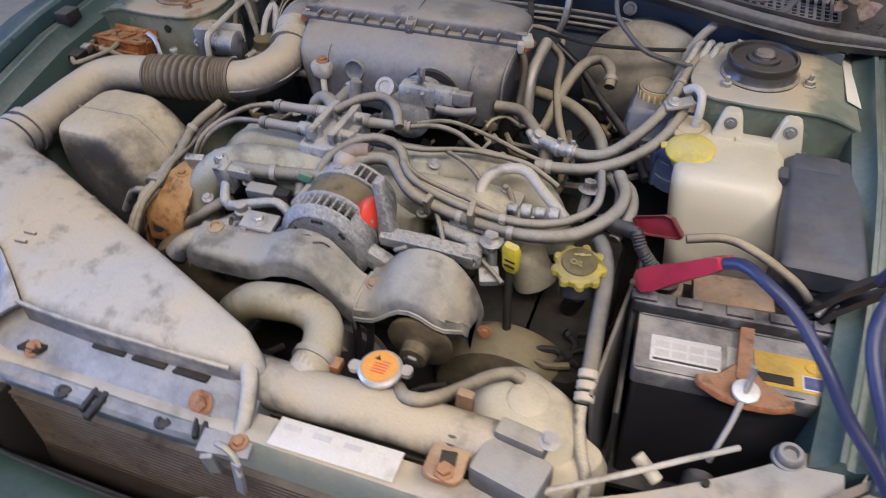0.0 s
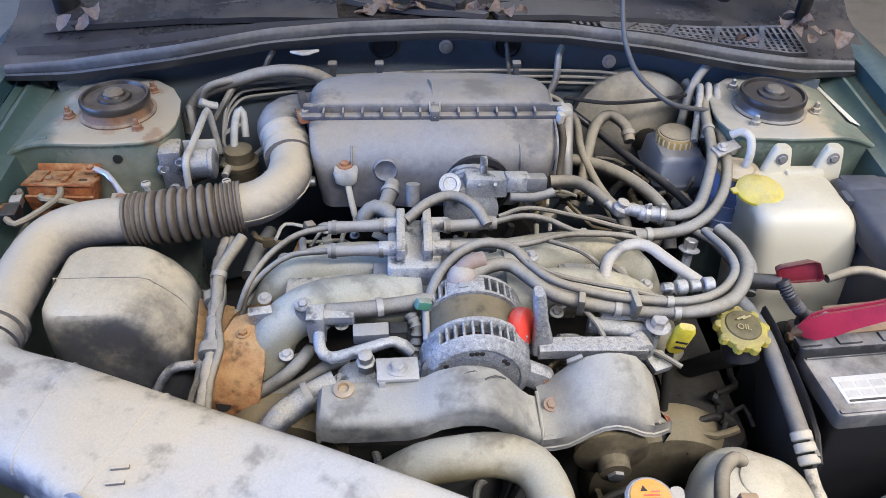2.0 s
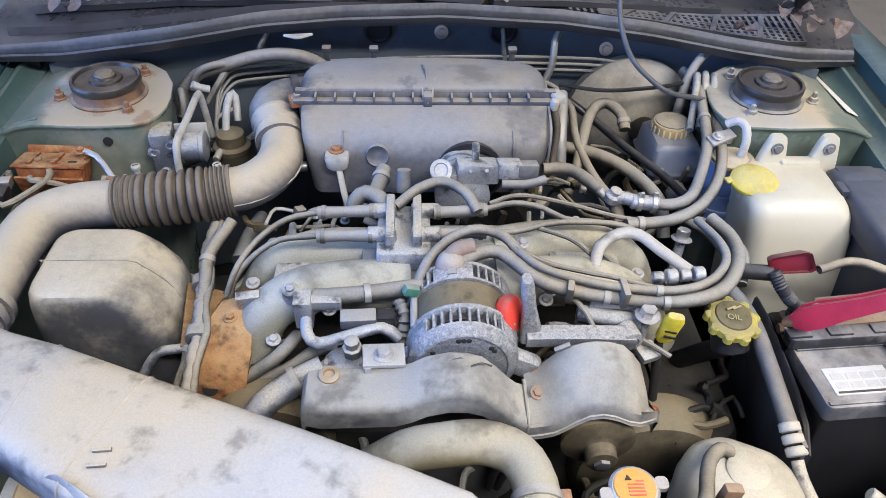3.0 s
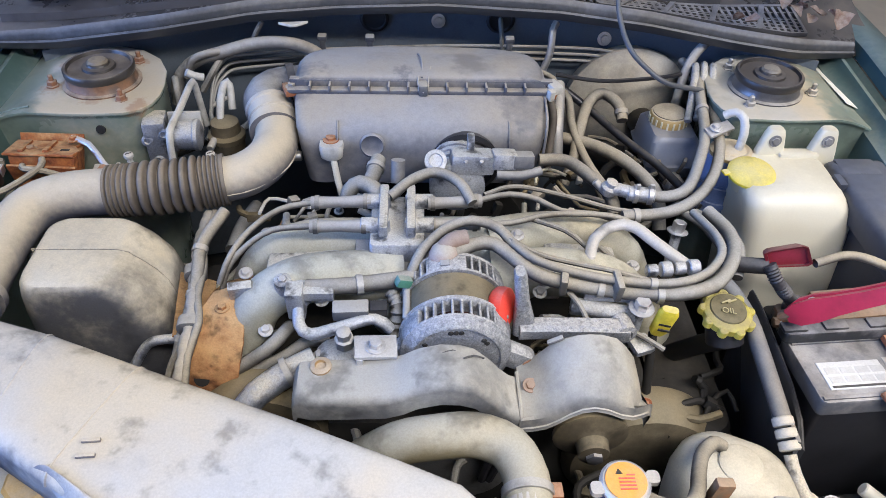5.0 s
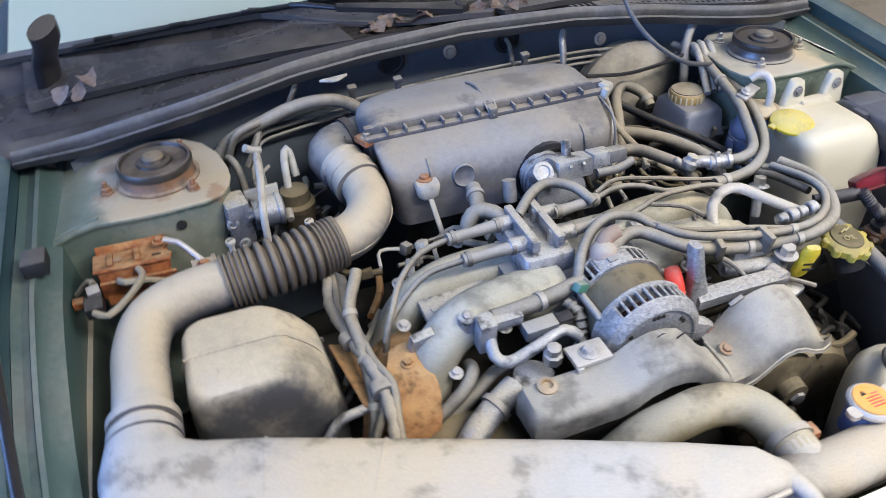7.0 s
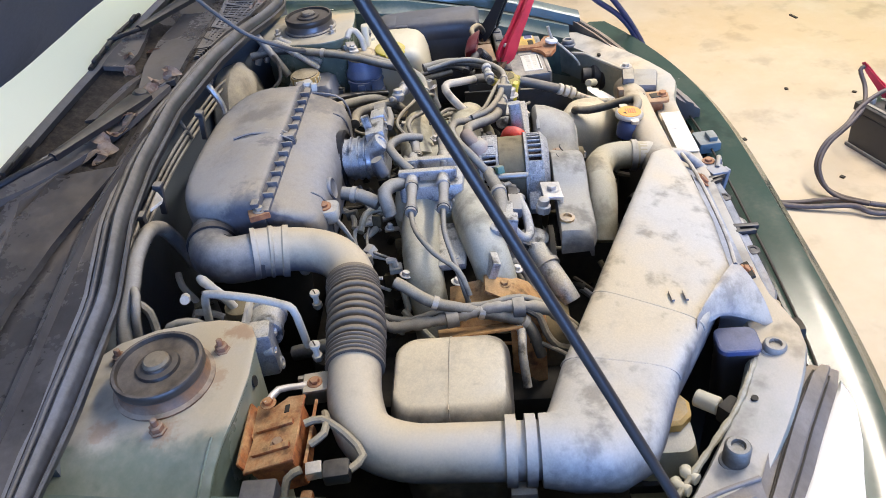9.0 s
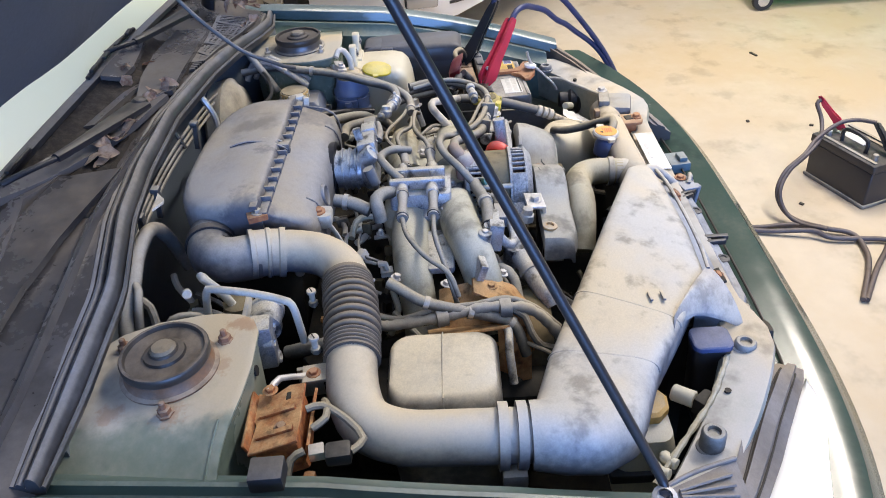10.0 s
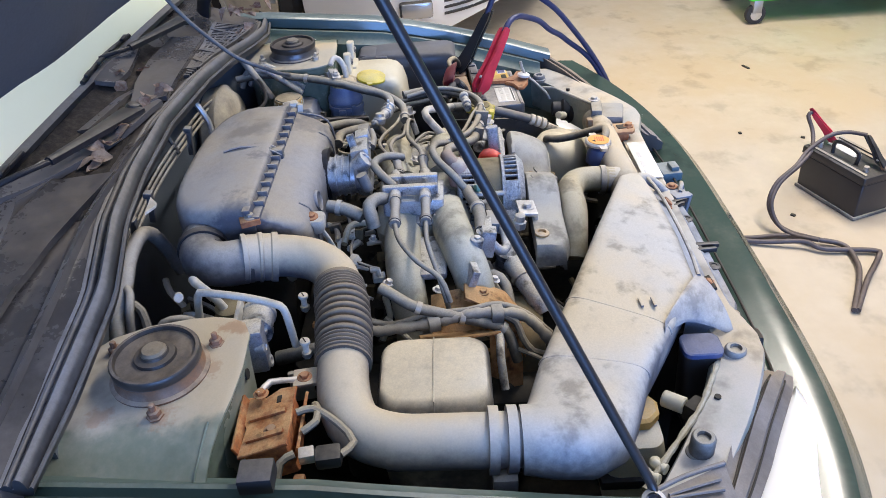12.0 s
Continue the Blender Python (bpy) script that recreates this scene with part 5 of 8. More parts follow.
part("valve", lathe((0.236, -0.214, 0.781), (0.25, -0.1, 1), [(0.010, 0), (0.0125, 0.003), (0.0125, 0.012), (0.009, 0.016), (0.009, 0.022), (0.005, 0.024)], 18), ALU, jn)
part("elbow", tube([(0.236, -0.214, 0.787), (0.250, -0.220, 0.792), (0.268, -0.227, 0.791)], 0.0095, 16), ALU, jn)
part("neck", cyl((0.262, -0.226, 0.79), (0.30, -0.232, 0.79), 0.0112), ALU, jn)
for x in (0.270, 0.290):
    cla = part("clamp", lathe((x, -0.2275 - 0.18 * (x - 0.27), 0.79), (1, -0.15, 0), [(0.0112, 0), (0.0136, 0.0008), (0.0136, 0.0062), (0.0112, 0.007)], 22), ZINC, jn)
    part("clamp_ear", block((x + 0.004, -0.232, 0.8045), (0.006, 0.005, 0.010), (0, 0, 8), 0.001), ZINC, cla)
part("lug", lathe((0.224, -0.206, 0.79), (-0.6, 0.4, 0.5), [(0.006, -0.01), (0.006, 0.006), (0.0035, 0.008)], 14), STEEL, jn)
hose("idle_hose", [(-0.075, -0.262, 0.808), (-0.044, -0.236, 0.819), (-0.011, -0.223, 0.822), (0.020, -0.243, 0.819), (0.037, -0.272, 0.806)], 0.0075, HOSE, "dusty curved idle air hose", n=14)
hose("breather_hose", [(-0.137, -0.225, 0.77), (-0.132, -0.222, 0.79), (-0.118, -0.219, 0.80), (-0.098, -0.232, 0.80), (-0.082, -0.255, 0.79)], 0.0115, HOSE, "short dusty breather hose", n=14)
hose("breather_hose", [(-0.095, -0.145, 0.79), (-0.101, -0.177, 0.785), (-0.112, -0.205, 0.775)], 0.0115, HOSE, "short dusty breather hose", n=14, rings=(0.3,))
hose("idle_valve", [(-0.065, -0.215, 0.80), (-0.064, -0.205, 0.83)], 0.010, GREY_PLASTIC, "grey plastic vacuum nipple", "valve", 14)
hose("fuel_pipe", [(-0.175, -0.404, 0.775), (-0.12, -0.403, 0.778), (-0.043, -0.386, 0.775)], 0.0105, HOSE, "dusty fuel hose across the runners", n=14, rings=(0.5,))
hose("fuel_pipe", [(-0.184, -0.414, 0.765), (-0.184, -0.433, 0.74), (-0.169, -0.445, 0.735), (-0.133, -0.443, 0.745), (-0.091, -0.433, 0.75), (-0.07, -0.438, 0.735)], 0.0078, ALU, "dusty bent fuel pipe", "pipe")
hose("vacuum_hose", [(-0.07, -0.40, 0.76), (-0.063, -0.42, 0.755), (-0.065, -0.435, 0.73), (-0.066, -0.44, 0.70)], 0.008, HOSE, "short ribbed dusty hose", corr=9)
hose("heater_hose", [(-0.275, -0.445, 0.665), (-0.228, -0.439, 0.70), (-0.208, -0.42, 0.71), (-0.205, -0.40, 0.70)], 0.009, HOSE, "dusty hose below the manifold")
hose("heater_hose", [(-0.27, -0.437, 0.645), (-0.218, -0.432, 0.67), (-0.178, -0.416, 0.69), (-0.152, -0.411, 0.69)], 0.009, HOSE, "dusty hose below the manifold")
hose("water_pipe", [(-0.25, -0.50, 0.66), (-0.236, -0.49, 0.675), (-0.203, -0.472, 0.69), (-0.165, -0.455, 0.70)], 0.017, ALU, "dusty cast water pipe beside the belt cover", "pipe", 16, (0.6,))
hose("vacuum_hose", [(0.365, -0.235, 0.76), (0.389, -0.266, 0.765), (0.398, -0.321, 0.77), (0.385, -0.365, 0.755)], 0.008, HOSE, "dusty vacuum hose beside the tank")
hose("vacuum_hose", [(0.350, -0.225, 0.755), (0.372, -0.262, 0.758), (0.380, -0.32, 0.765)], 0.0065, HOSE, "thin dusty vacuum hose beside the tank")
hose("throttle_cable", [(0.114, -0.284, 0.79), (0.161, -0.311, 0.79), (0.189, -0.328, 0.775)], 0.0035, HOSE, "thin grey throttle control cable", "cable", 8)
hose("throttle_cable", [(0.055, -0.245, 0.80), (0.10, -0.225, 0.80), (0.17, -0.225, 0.785), (0.24, -0.25, 0.78), (0.30, -0.262, 0.78)], 0.0035, HOSE, "thin grey throttle control cable", "cable", 8)
hose("engine_pipe", [(-0.319, -0.204, 0.66), (-0.313, -0.143, 0.66), (-0.307, -0.068, 0.64)], 0.012, HOSE, "dusty yellowed pipe deep beside the engine", "pipe")
hose("braided_loom", [(-0.305, -0.245, 0.77), (-0.312, -0.259, 0.765), (-0.33, -0.296, 0.75), (-0.33, -0.347, 0.73), (-0.332, -0.395, 0.715), (-0.337, -0.43, 0.70), (-0.350, -0.447, 0.65)], 0.0085, HOSE, "taped dusty wiring harness hanging by the engine", "wiring", 10, (0.25, 0.5, 0.75))
hose("stub_pipe", [(-0.409, -0.423, 0.65), (-0.382, -0.419, 0.69), (-0.352, -0.42, 0.70), (-0.325, -0.415, 0.70)], 0.0065, ALU, "bent grey stub pipe", "pipe")
harness = thing("engine_harness", (-0.352, -0.215, 0.712), "pale dusty taped wiring harness beside the rusty bracket", "wiring")
HARNP = [(-0.338, -0.205, 0.735), (-0.347, -0.235, 0.722), (-0.345, -0.265, 0.722), (-0.338, -0.318, 0.724), (-0.328, -0.375, 0.728), (-0.323, -0.42, 0.725), (-0.324, -0.462, 0.713), (-0.334, -0.500, 0.672)]
part("taped_trunk", tube(HARNP, lambda u: 0.0085 + 0.0013 * math.sin(u * 47) * math.sin(u * 13 + 1) + 0.0008 * math.sin(u * 120), 12, 0.005), BOOTG, harness)
for k, (dx, dz) in enumerate(((0.012, 0.006), (0.006, -0.010))):
    part("side_wire", tube([(x + dx * (1 if i % 2 else 0.5), y, z + dz * (1 if i % 2 else 0.6)) for i, (x, y, z) in enumerate(HARNP)], 0.0052, 10), HOSE, harness)
hose("harness_branch", [(-0.324, -0.425, 0.722), (-0.332, -0.446, 0.712), (-0.344, -0.455, 0.690), (-0.350, -0.470, 0.668), (-0.345, -0.495, 0.655)], 0.0055, HOSE, "dusty wiring branch dropping from the harness", "wiring", 8)
for p, r in (((-0.337, -0.322, 0.724), 12), ((-0.324, -0.418, 0.724), 4)):
    solid("harness_clip", turned(slab(0, 0, -0.009, 0.009, 0.030, 0.024, 0.010, 0.001), pose(*p, 90, 0, r)), GREY_PLASTIC, "grey plastic clip round the wiring harness", "clip", "harness clips")

# rusty heat shield bracket
rb = thing("rusty_bracket", (-0.30, -0.41, 0.62), "rusty folded steel bracket beside the engine", "bracket")
rows = []
for y, z, x0, x1 in ((-0.372, 0.738, -0.300, -0.262), (-0.402, 0.731, -0.314, -0.258), (-0.435, 0.712, -0.326, -0.256), (-0.455, 0.685, -0.332, -0.262), (-0.462, 0.64, -0.330, -0.272)):
    rows.append([Vector((x0, y, z)), Vector(((x0 + x1) / 2, y, z + 0.006)), Vector((x1, y, z)), Vector((x1, y + 0.002, z - 0.004)), Vector(((x0 + x1) / 2, y + 0.002, z + 0.002)), Vector((x0, y + 0.002, z - 0.004))])
part("shield", loft(rows), RUSTPALE, rb)
part("side_flange", loft([[Vector((-0.326, y, z)), Vector((-0.346, y, z - 0.03)), Vector((-0.356, y, z - 0.10)), Vector((-0.352, y, z - 0.10)), Vector((-0.342, y, z - 0.03)), Vector((-0.322, y, z - 0.003))] for y, z in ((-0.405, 0.724), (-0.435, 0.708), (-0.455, 0.681))]), RUSTPALE, rb)
part("rear_plate", loft([[Vector((-0.262, y, z)), Vector((-0.300, y, z - 0.012)), Vector((-0.326, y, z - 0.034)), Vector((-0.325, y, z - 0.038)), Vector((-0.299, y, z - 0.016)), Vector((-0.262, y, z - 0.004))] for y, z in ((-0.318, 0.716), (-0.34, 0.722), (-0.37, 0.728), (-0.395, 0.730))]), RUSTPALE, rb)
part("hole", lathe((-0.311, -0.457, 0.665), (0, -0.9, 0.4), [(0.010, 0.0), (0.010, 0.002), (0.001, 0.0021)], 16), DARK, rb)
part("ear", block((-0.262, -0.385, 0.752), (0.03, 0.012, 0.03), (20, 0, 10), 0.002), ALU, rb)
part("bolt", hexbolt((-0.285, -0.40, 0.735), (0, 0, 1), 0.006, 0.006), RUSTPALE, rb)
part("shield", block((-0.335, -0.36, 0.695), (0.05, 0.12, 0.004), (0, 28, 8), 0.001), RUSTPALE, rb)

# small wires, pipes and fittings packed into the gaps
random.seed(23)


def tangle(name, label, lo, hi, count, reach, radii, mats, category="wiring"):
    ob = thing(name, lo, label, category)
    for k in range(count):
        p = Vector([random.uniform(a, b) for a, b in zip(lo, hi)])
        way = Vector((random.uniform(-1, 1), random.uniform(-1, 1), random.uniform(-0.3, 0.3))).normalized()
        pts = [p]
        for i in range(3):
            way = (way + Vector((random.uniform(-0.8, 0.8), random.uniform(-0.8, 0.8), random.uniform(-0.5, 0.4)))).normalized()
            q = pts[-1] + way * reach * random.uniform(0.5, 1)
            q.z = min(q.z, hi[2])
            pts.append(q)
        part("strand", tube(pts, random.uniform(*radii), 8), random.choice(mats), ob)
        if k % 2:
            c = pts[1]
            part("connector", block(c, (random.uniform(0.012, 0.024), random.uniform(0.010, 0.016), random.uniform(0.010, 0.016)), (random.uniform(-20, 20), random.uniform(-20, 20), random.uniform(0, 180)), 0.002), random.choice(mats), ob)
    return ob


tangle("gap_wiring", "dusty wires and small pipes behind the coil", (-0.26, -0.235, 0.69), (0.02, -0.150, 0.745), 16, 0.045, (0.0025, 0.006), (HOSE, GRIMY, PALEPIPE, ALUD))
tangle("gap_wiring", "dusty wires and brackets beside the throttle", (0.08, -0.245, 0.70), (0.24, -0.145, 0.765), 16, 0.04, (0.0022, 0.0050), (HOSE, GRIMY, PALEPIPE, ALUD, DARK))
tangle("gap_wiring", "dusty hoses and wires below the brake reservoir", (0.20, -0.16, 0.66), (0.40, 0.04, 0.735), 14, 0.06, (0.003, 0.007), (HOSE, GRIMY, HOSE, DARK))
tangle("gap_wiring", "taped wires beside the runners", (-0.37, -0.40, 0.62), (-0.27, -0.20, 0.70), 12, 0.05, (0.003, 0.006), (HOSE, GRIMY, ALUD, RUSTPALE))
tangle("gap_wiring", "dusty wires and clips by the alternator bracket", (0.10, -0.47, 0.68), (0.24, -0.36, 0.745), 12, 0.035, (0.0022, 0.0048), (HOSE, PALEPIPE, GRIMY, ALU))
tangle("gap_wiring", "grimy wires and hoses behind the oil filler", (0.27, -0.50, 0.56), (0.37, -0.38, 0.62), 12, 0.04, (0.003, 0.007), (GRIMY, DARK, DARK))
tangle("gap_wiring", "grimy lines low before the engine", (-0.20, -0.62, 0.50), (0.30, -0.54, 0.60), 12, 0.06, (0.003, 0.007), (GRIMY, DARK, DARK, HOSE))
tangle("gap_wiring", "dusty wires by the airbox and tower", (-0.40, -0.10, 0.68), (-0.29, 0.09, 0.745), 10, 0.05, (0.003, 0.006), (HOSE, GRIMY, DARK, PALEPIPE))
for k in range(16):
    x, y = random.choice(((-1, 1), (1, 1)))[0] * random.uniform(0.10, 0.27), random.uniform(-0.42, -0.22)
    part("bolt", hexbolt((x, y, 0.752 - 0.35 * max(0, abs(x) - 0.18)), (0.15 * x, -0.2, 1), random.uniform(0.004, 0.0065), random.uniform(0.006, 0.012)), random.choice((STEEL, ALU)), eng)

# ---- strut tops ----
SPRINGCAP = dusty("strut_cap_rubber", (0.026, 0.023, 0.022), 0.42, dust=0.20, tan=(0.15, 0.13, 0.11), mottle=0.4, grime=0.2, grit=0.15)
RIMM = dusty("dusty_rim_rubber", (0.04, 0.035, 0.032), 0.36, dust=0.27, tan=(0.21, 0.18, 0.15), mottle=1.1, scale=16)
RINGM = dusty("ring_with_rust", (0.23, 0.12, 0.065), 0.55, 0.1, dust=0.33, alt=(0.14, 0.10, 0.08), tan=(0.40, 0.34, 0.27), scale=14, grime=0.5)
CENTREM = dusty("brown_cap_plastic", (0.10, 0.085, 0.065), 0.3, dust=0.30, tan=(0.26, 0.225, 0.17), scale=30)
for sx in (-1, 1):
    st = thing("strut_mount", (sx * 0.53, 0, 0.836), "black rubber strut top mount in a rusty ring" if sx < 0 else "black rubber strut top mount in a grey ring", "strut mount", "strut mounts")
    part("ring", lathe((sx * 0.53, 0, 0.834), (0, 0, 1), [(0.0585, 0), (0.0590, 0.003), (0.0540, 0.005), (0.0515, 0.010), (0.0510, 0.018), (0.043, 0.019)], 44), RINGM if sx < 0 else BARM, st, "grey ring with rust at its rim" if sx < 0 else "grey metal ring")
    part("cap_rim", lathe((sx * 0.53, 0, 0.851), (0, 0, 1), [(0.0450, 0), (0.0515, 0.001), (0.0530, 0.004), (0.0530, 0.012), (0.0515, 0.0140), (0.0480, 0.0140), (0.0460, 0.0090)], 44), RIMM if sx < 0 else SPRINGCAP, st, "dusty brown rim" if sx < 0 else "")
    part("cap", lathe((sx * 0.53, 0, 0.851), (0, 0, 1), [(0.0475, 0.0080), (0.036, 0.0085), (0.0255, 0.0090), (0.0240, 0.0125), (0.0175, 0.0140), (0.0160, 0.0165), (0.004, 0.0168)], 44), SPRINGCAP, st)
    part("centre_nut", lathe((sx * 0.53, 0, 0.866), (0, 0, 1), [(0.0155, 0), (0.0155, 0.003), (0.0125, 0.0062), (0.004, 0.0068)], 24), CENTREM, st, "dusty brown centre cap")
    for k, (x, y) in enumerate(((-0.602, -0.015), (-0.485, -0.057), (-0.492, 0.068))):
        stud = part("stud", cyl((-sx * x, y, 0.833), (-sx * x, y, 0.853), 0.0038, n=10), DARKRUST if sx < 0 else STEEL, st)
        part("nut", lathe((-sx * x, y, 0.834), (0, 0, 1), [(0.010, 0), (0.010, 0.002), (0.0078, 0.003), (0.0078, 0.009), (0.0065, 0.010)], 6), DARKRUST if sx < 0 else STEEL, stud)
PAPER = dusty("label_paper", (0.75, 0.74, 0.66), 0.6, dust=0.10, tan=(0.5, 0.46, 0.36), bump=0.02)
lab = solid("tower_label", block((0.668, 0.035, 0.8205), (0.030, 0.13, 0.0012), (0, 24, 2), 0.0003), PAPER, "pale paper label stuck on the inner fender", "label")
part("drain_hole", lathe((-0.512, -0.0945, 0.806), (0, -1, 0.1), [(0.007, -0.004), (0.007, 0.0015), (0.001, 0.0018)], 14), DARK, car)

part("tower_crease", tube([(-0.615, -0.078, 0.8345), (-0.640, -0.076, 0.828), (-0.668, -0.074, 0.8175), (-0.688, -0.073, 0.807)], 0.0016, 6), TOWERR, car)
# rusty relay bracket beside the right strut tower
rbx = thing("relay_bracket", (-0.58, -0.14, 0.74), "rusty orange relay bracket with plug and wires", "bracket")
RUSTO = dusty("orange_rust", (0.37, 0.125, 0.035), 0.8, 0.0, dust=0.24, alt=(0.20, 0.055, 0.02), tan=(0.52, 0.34, 0.18), scale=34, mottle=1.2, grime=0.55, grit=0.35, bump=0.5)
RB = pose(-0.582, -0.132, 0.795, -14, 4, 4)
part("box", loft([rrect(0, 0, w, d, z, 0.004, 2, m=RB) for z, w, d in ((-0.05, 0.082, 0.046), (-0.014, 0.090, 0.050), (-0.003, 0.092, 0.052), (-0.001, 0.088, 0.048))]), RUSTO, rbx)
part("top_plate", turned(plate([(-0.050, -0.030), (0.046, -0.032), (0.050, -0.012), (0.040, 0.006), (0.050, 0.030), (0.012, 0.034), (-0.006, 0.026), (-0.050, 0.030)], 0.0, 0.0035, 0.001), RB), RUSTO, rbx)
for x in (-0.028, 0.006):
    part("pressed_rib", turned(block((x, -0.001, 0.0045), (0.008, 0.046, 0.006), b=0.0025), RB), RUSTO, rbx)
part("folded_edge", turned(block((0.0, 0.031, 0.007), (0.090, 0.0035, 0.014), (-10, 0, 0), 0.001), RB), RUSTO, rbx)
part("front_flange", block((-0.578, -0.166, 0.775), (0.095, 0.004, 0.035), (18, 4, 2), 0.001), RUSTO, rbx)
part("slot", turned(block((0.030, -0.012, 0.0036), (0.012, 0.006, 0.0012), b=0.0004), RB), DARK, rbx, "dark slot in the plate")
part("bolt", hexbolt((-0.545, -0.118, 0.803), (0, 0, 1), 0.006, 0.006), RUSTO, rbx)
part("bolt", hexbolt((-0.60, -0.14, 0.799), (0, 0, 1), 0.006, 0.006), DARKRUST, rbx)
part("earth_strap", tube([(-0.548, -0.118, 0.806), (-0.522, -0.125, 0.80), (-0.50, -0.145, 0.78), (-0.478, -0.165, 0.765)], 0.0045, 8, flat=0.5), ZINC, rbx)
part("plug", block((-0.632, -0.184, 0.792), (0.016, 0.018, 0.013), (0, 0, 10), 0.002), ZINC, rbx, "pale plastic plug")
part("socket", block((-0.632, -0.208, 0.788), (0.024, 0.030, 0.018), (0, 0, 6), 0.005), BLACKP, rbx)
part("lug", block((-0.655, -0.176, 0.775), (0.016, 0.014, 0.012), (0, 0, 0), 0.004), RUSTO, rbx)
for pts in (((-0.632, -0.222, 0.79), (-0.615, -0.235, 0.79), (-0.590, -0.215, 0.795), (-0.57, -0.185, 0.80), (-0.575, -0.165, 0.80)), ((-0.632, -0.17, 0.795), (-0.64, -0.155, 0.79), (-0.66, -0.15, 0.77)), ((-0.60, -0.175, 0.795), (-0.59, -0.19, 0.80), (-0.565, -0.188, 0.795), (-0.545, -0.18, 0.78))):
    part("wire", tube(pts, 0.0048, 8), HOSE, rbx)

# purge valve block and canister between tower and airbox
pv = thing("purge_valve", (-0.42, -0.08, 0.72), "dull metal valve block with bent pipes", "valve")
part("block", block((-0.436, -0.078, 0.783), (0.034, 0.045, 0.072), (0, 0, 8), 0.006), ALU, pv)
part("coil", lathe((-0.416, -0.082, 0.788), (1, 0.06, 0), [(0.014, 0), (0.024, 0.002), (0.0245, 0.010), (0.0225, 0.012), (0.0225, 0.036), (0.0245, 0.038), (0.0245, 0.044), (0.018, 0.047)], 24), ALU, pv)
part("ear", block((-0.395, -0.06, 0.80), (0.05, 0.006, 0.035), (0, 0, 4), 0.002), PALEPIPE, pv)
for p in ((-0.445, -0.10, 0.79), (-0.435, -0.10, 0.755), (-0.42, -0.097, 0.80)):
    part("lug", lathe(p, (0, -1, 0.2), [(0.009, -0.01), (0.009, 0.002), (0.005, 0.003), (0.004, 0.0)], 14), ALU, pv)
part("bent_pipe", tube([(-0.384, 0.004, 0.755), (-0.386, -0.001, 0.80), (-0.387, -0.008, 0.836), (-0.389, -0.020, 0.842), (-0.393, -0.073, 0.834), (-0.399, -0.112, 0.825), (-0.401, -0.124, 0.817), (-0.403, -0.128, 0.791), (-0.403, -0.130, 0.751)], 0.0054, 12), PALEPIPE, pv, "pale bent pipe")
part("pipe_stub", tube([(-0.402, 0.012, 0.846), (-0.392, 0.016, 0.838), (-0.380, 0.022, 0.832)], 0.0062, 10), PALEPIPE, pv, "pale plastic pipe stub")
cn = thing("vacuum_canister", (-0.345, -0.03, 0.70), "dusty round vacuum canister with two bent pipes", "canister")
part("can", lathe((-0.345, -0.03, 0.72), (0, 0, 1), [(0.026, 0), (0.028, 0.03), (0.030, 0.032), (0.030, 0.04), (0.024, 0.045), (0.022, 0.062), (0.014, 0.066)], 24), GRIMY, cn)
part("bent_pipe", tube([(-0.352, -0.025, 0.782), (-0.350, -0.01, 0.81), (-0.345, 0.01, 0.828), (-0.338, 0.012, 0.825), (-0.335, -0.005, 0.79)], 0.0062, 10), PALEPIPE, cn)
part("nipple", cyl((-0.36, -0.05, 0.76), (-0.362, -0.075, 0.76), 0.006), STEEL, cn)
hose("vacuum_hose", [(-0.435, 0.045, 0.80), (-0.428, 0.03, 0.825), (-0.418, 0.0, 0.82), (-0.415, -0.02, 0.79), (-0.417, -0.035, 0.76)], 0.006, HOSE, "dusty bent vacuum hose beside the strut tower")
hose("taped_loom", [(-0.452, 0.092, 0.745), (-0.450, 0.094, 0.775), (-0.436, 0.096, 0.800), (-0.41, 0.098, 0.822), (-0.36, 0.101, 0.838), (-0.316, 0.108, 0.848), (-0.266, 0.113, 0.850), (-0.225, 0.118, 0.838), (-0.196, 0.118, 0.815), (-0.182, 0.110, 0.775), (-0.178, 0.10, 0.73)], 0.0108, BOOTG, "pale taped wiring loom arching along the firewall", "wiring", n=14, corr=58, depth=0.0005)
hose("loom_branch", [(-0.36, 0.101, 0.838), (-0.385, 0.085, 0.842), (-0.410, 0.080, 0.832), (-0.425, 0.082, 0.80)], 0.0062, BOOTG, "pale taped wiring branch beside the strut tower", "wiring", 10)
for k, dz in enumerate((0.0, 0.012, 0.024)):
    hose("brake_pipe", [(-0.40, 0.05, 0.70), (-0.38, 0.12, 0.775 + dz), (-0.30, 0.150, 0.788 + dz), (0.0, 0.178, 0.792 + dz), (0.25, 0.160, 0.80 + dz), (0.33, 0.14, 0.80 + dz)], 0.0028, STEEL, "thin steel brake pipe along the firewall", "pipe", 8)
for x in (-0.112, 0.113):
    g = thing("firewall_grommet", (x, 0.198, 0.858), "round rubber grommet in the firewall", "grommet", "firewall grommets")
    part("rim", lathe((x, 0.203, 0.858), (0, -1, 0), [(0.024, 0), (0.026, 0.006), (0.021, 0.009), (0.019, 0.005), (0.006, 0.004)], 28), RUBBER, g)
    if x > 0:
        part("cable", tube([(0.113, 0.20, 0.858), (0.113, 0.185, 0.852), (0.115, 0.178, 0.83), (0.118, 0.17, 0.80)], 0.0045, 8), HOSE, g)
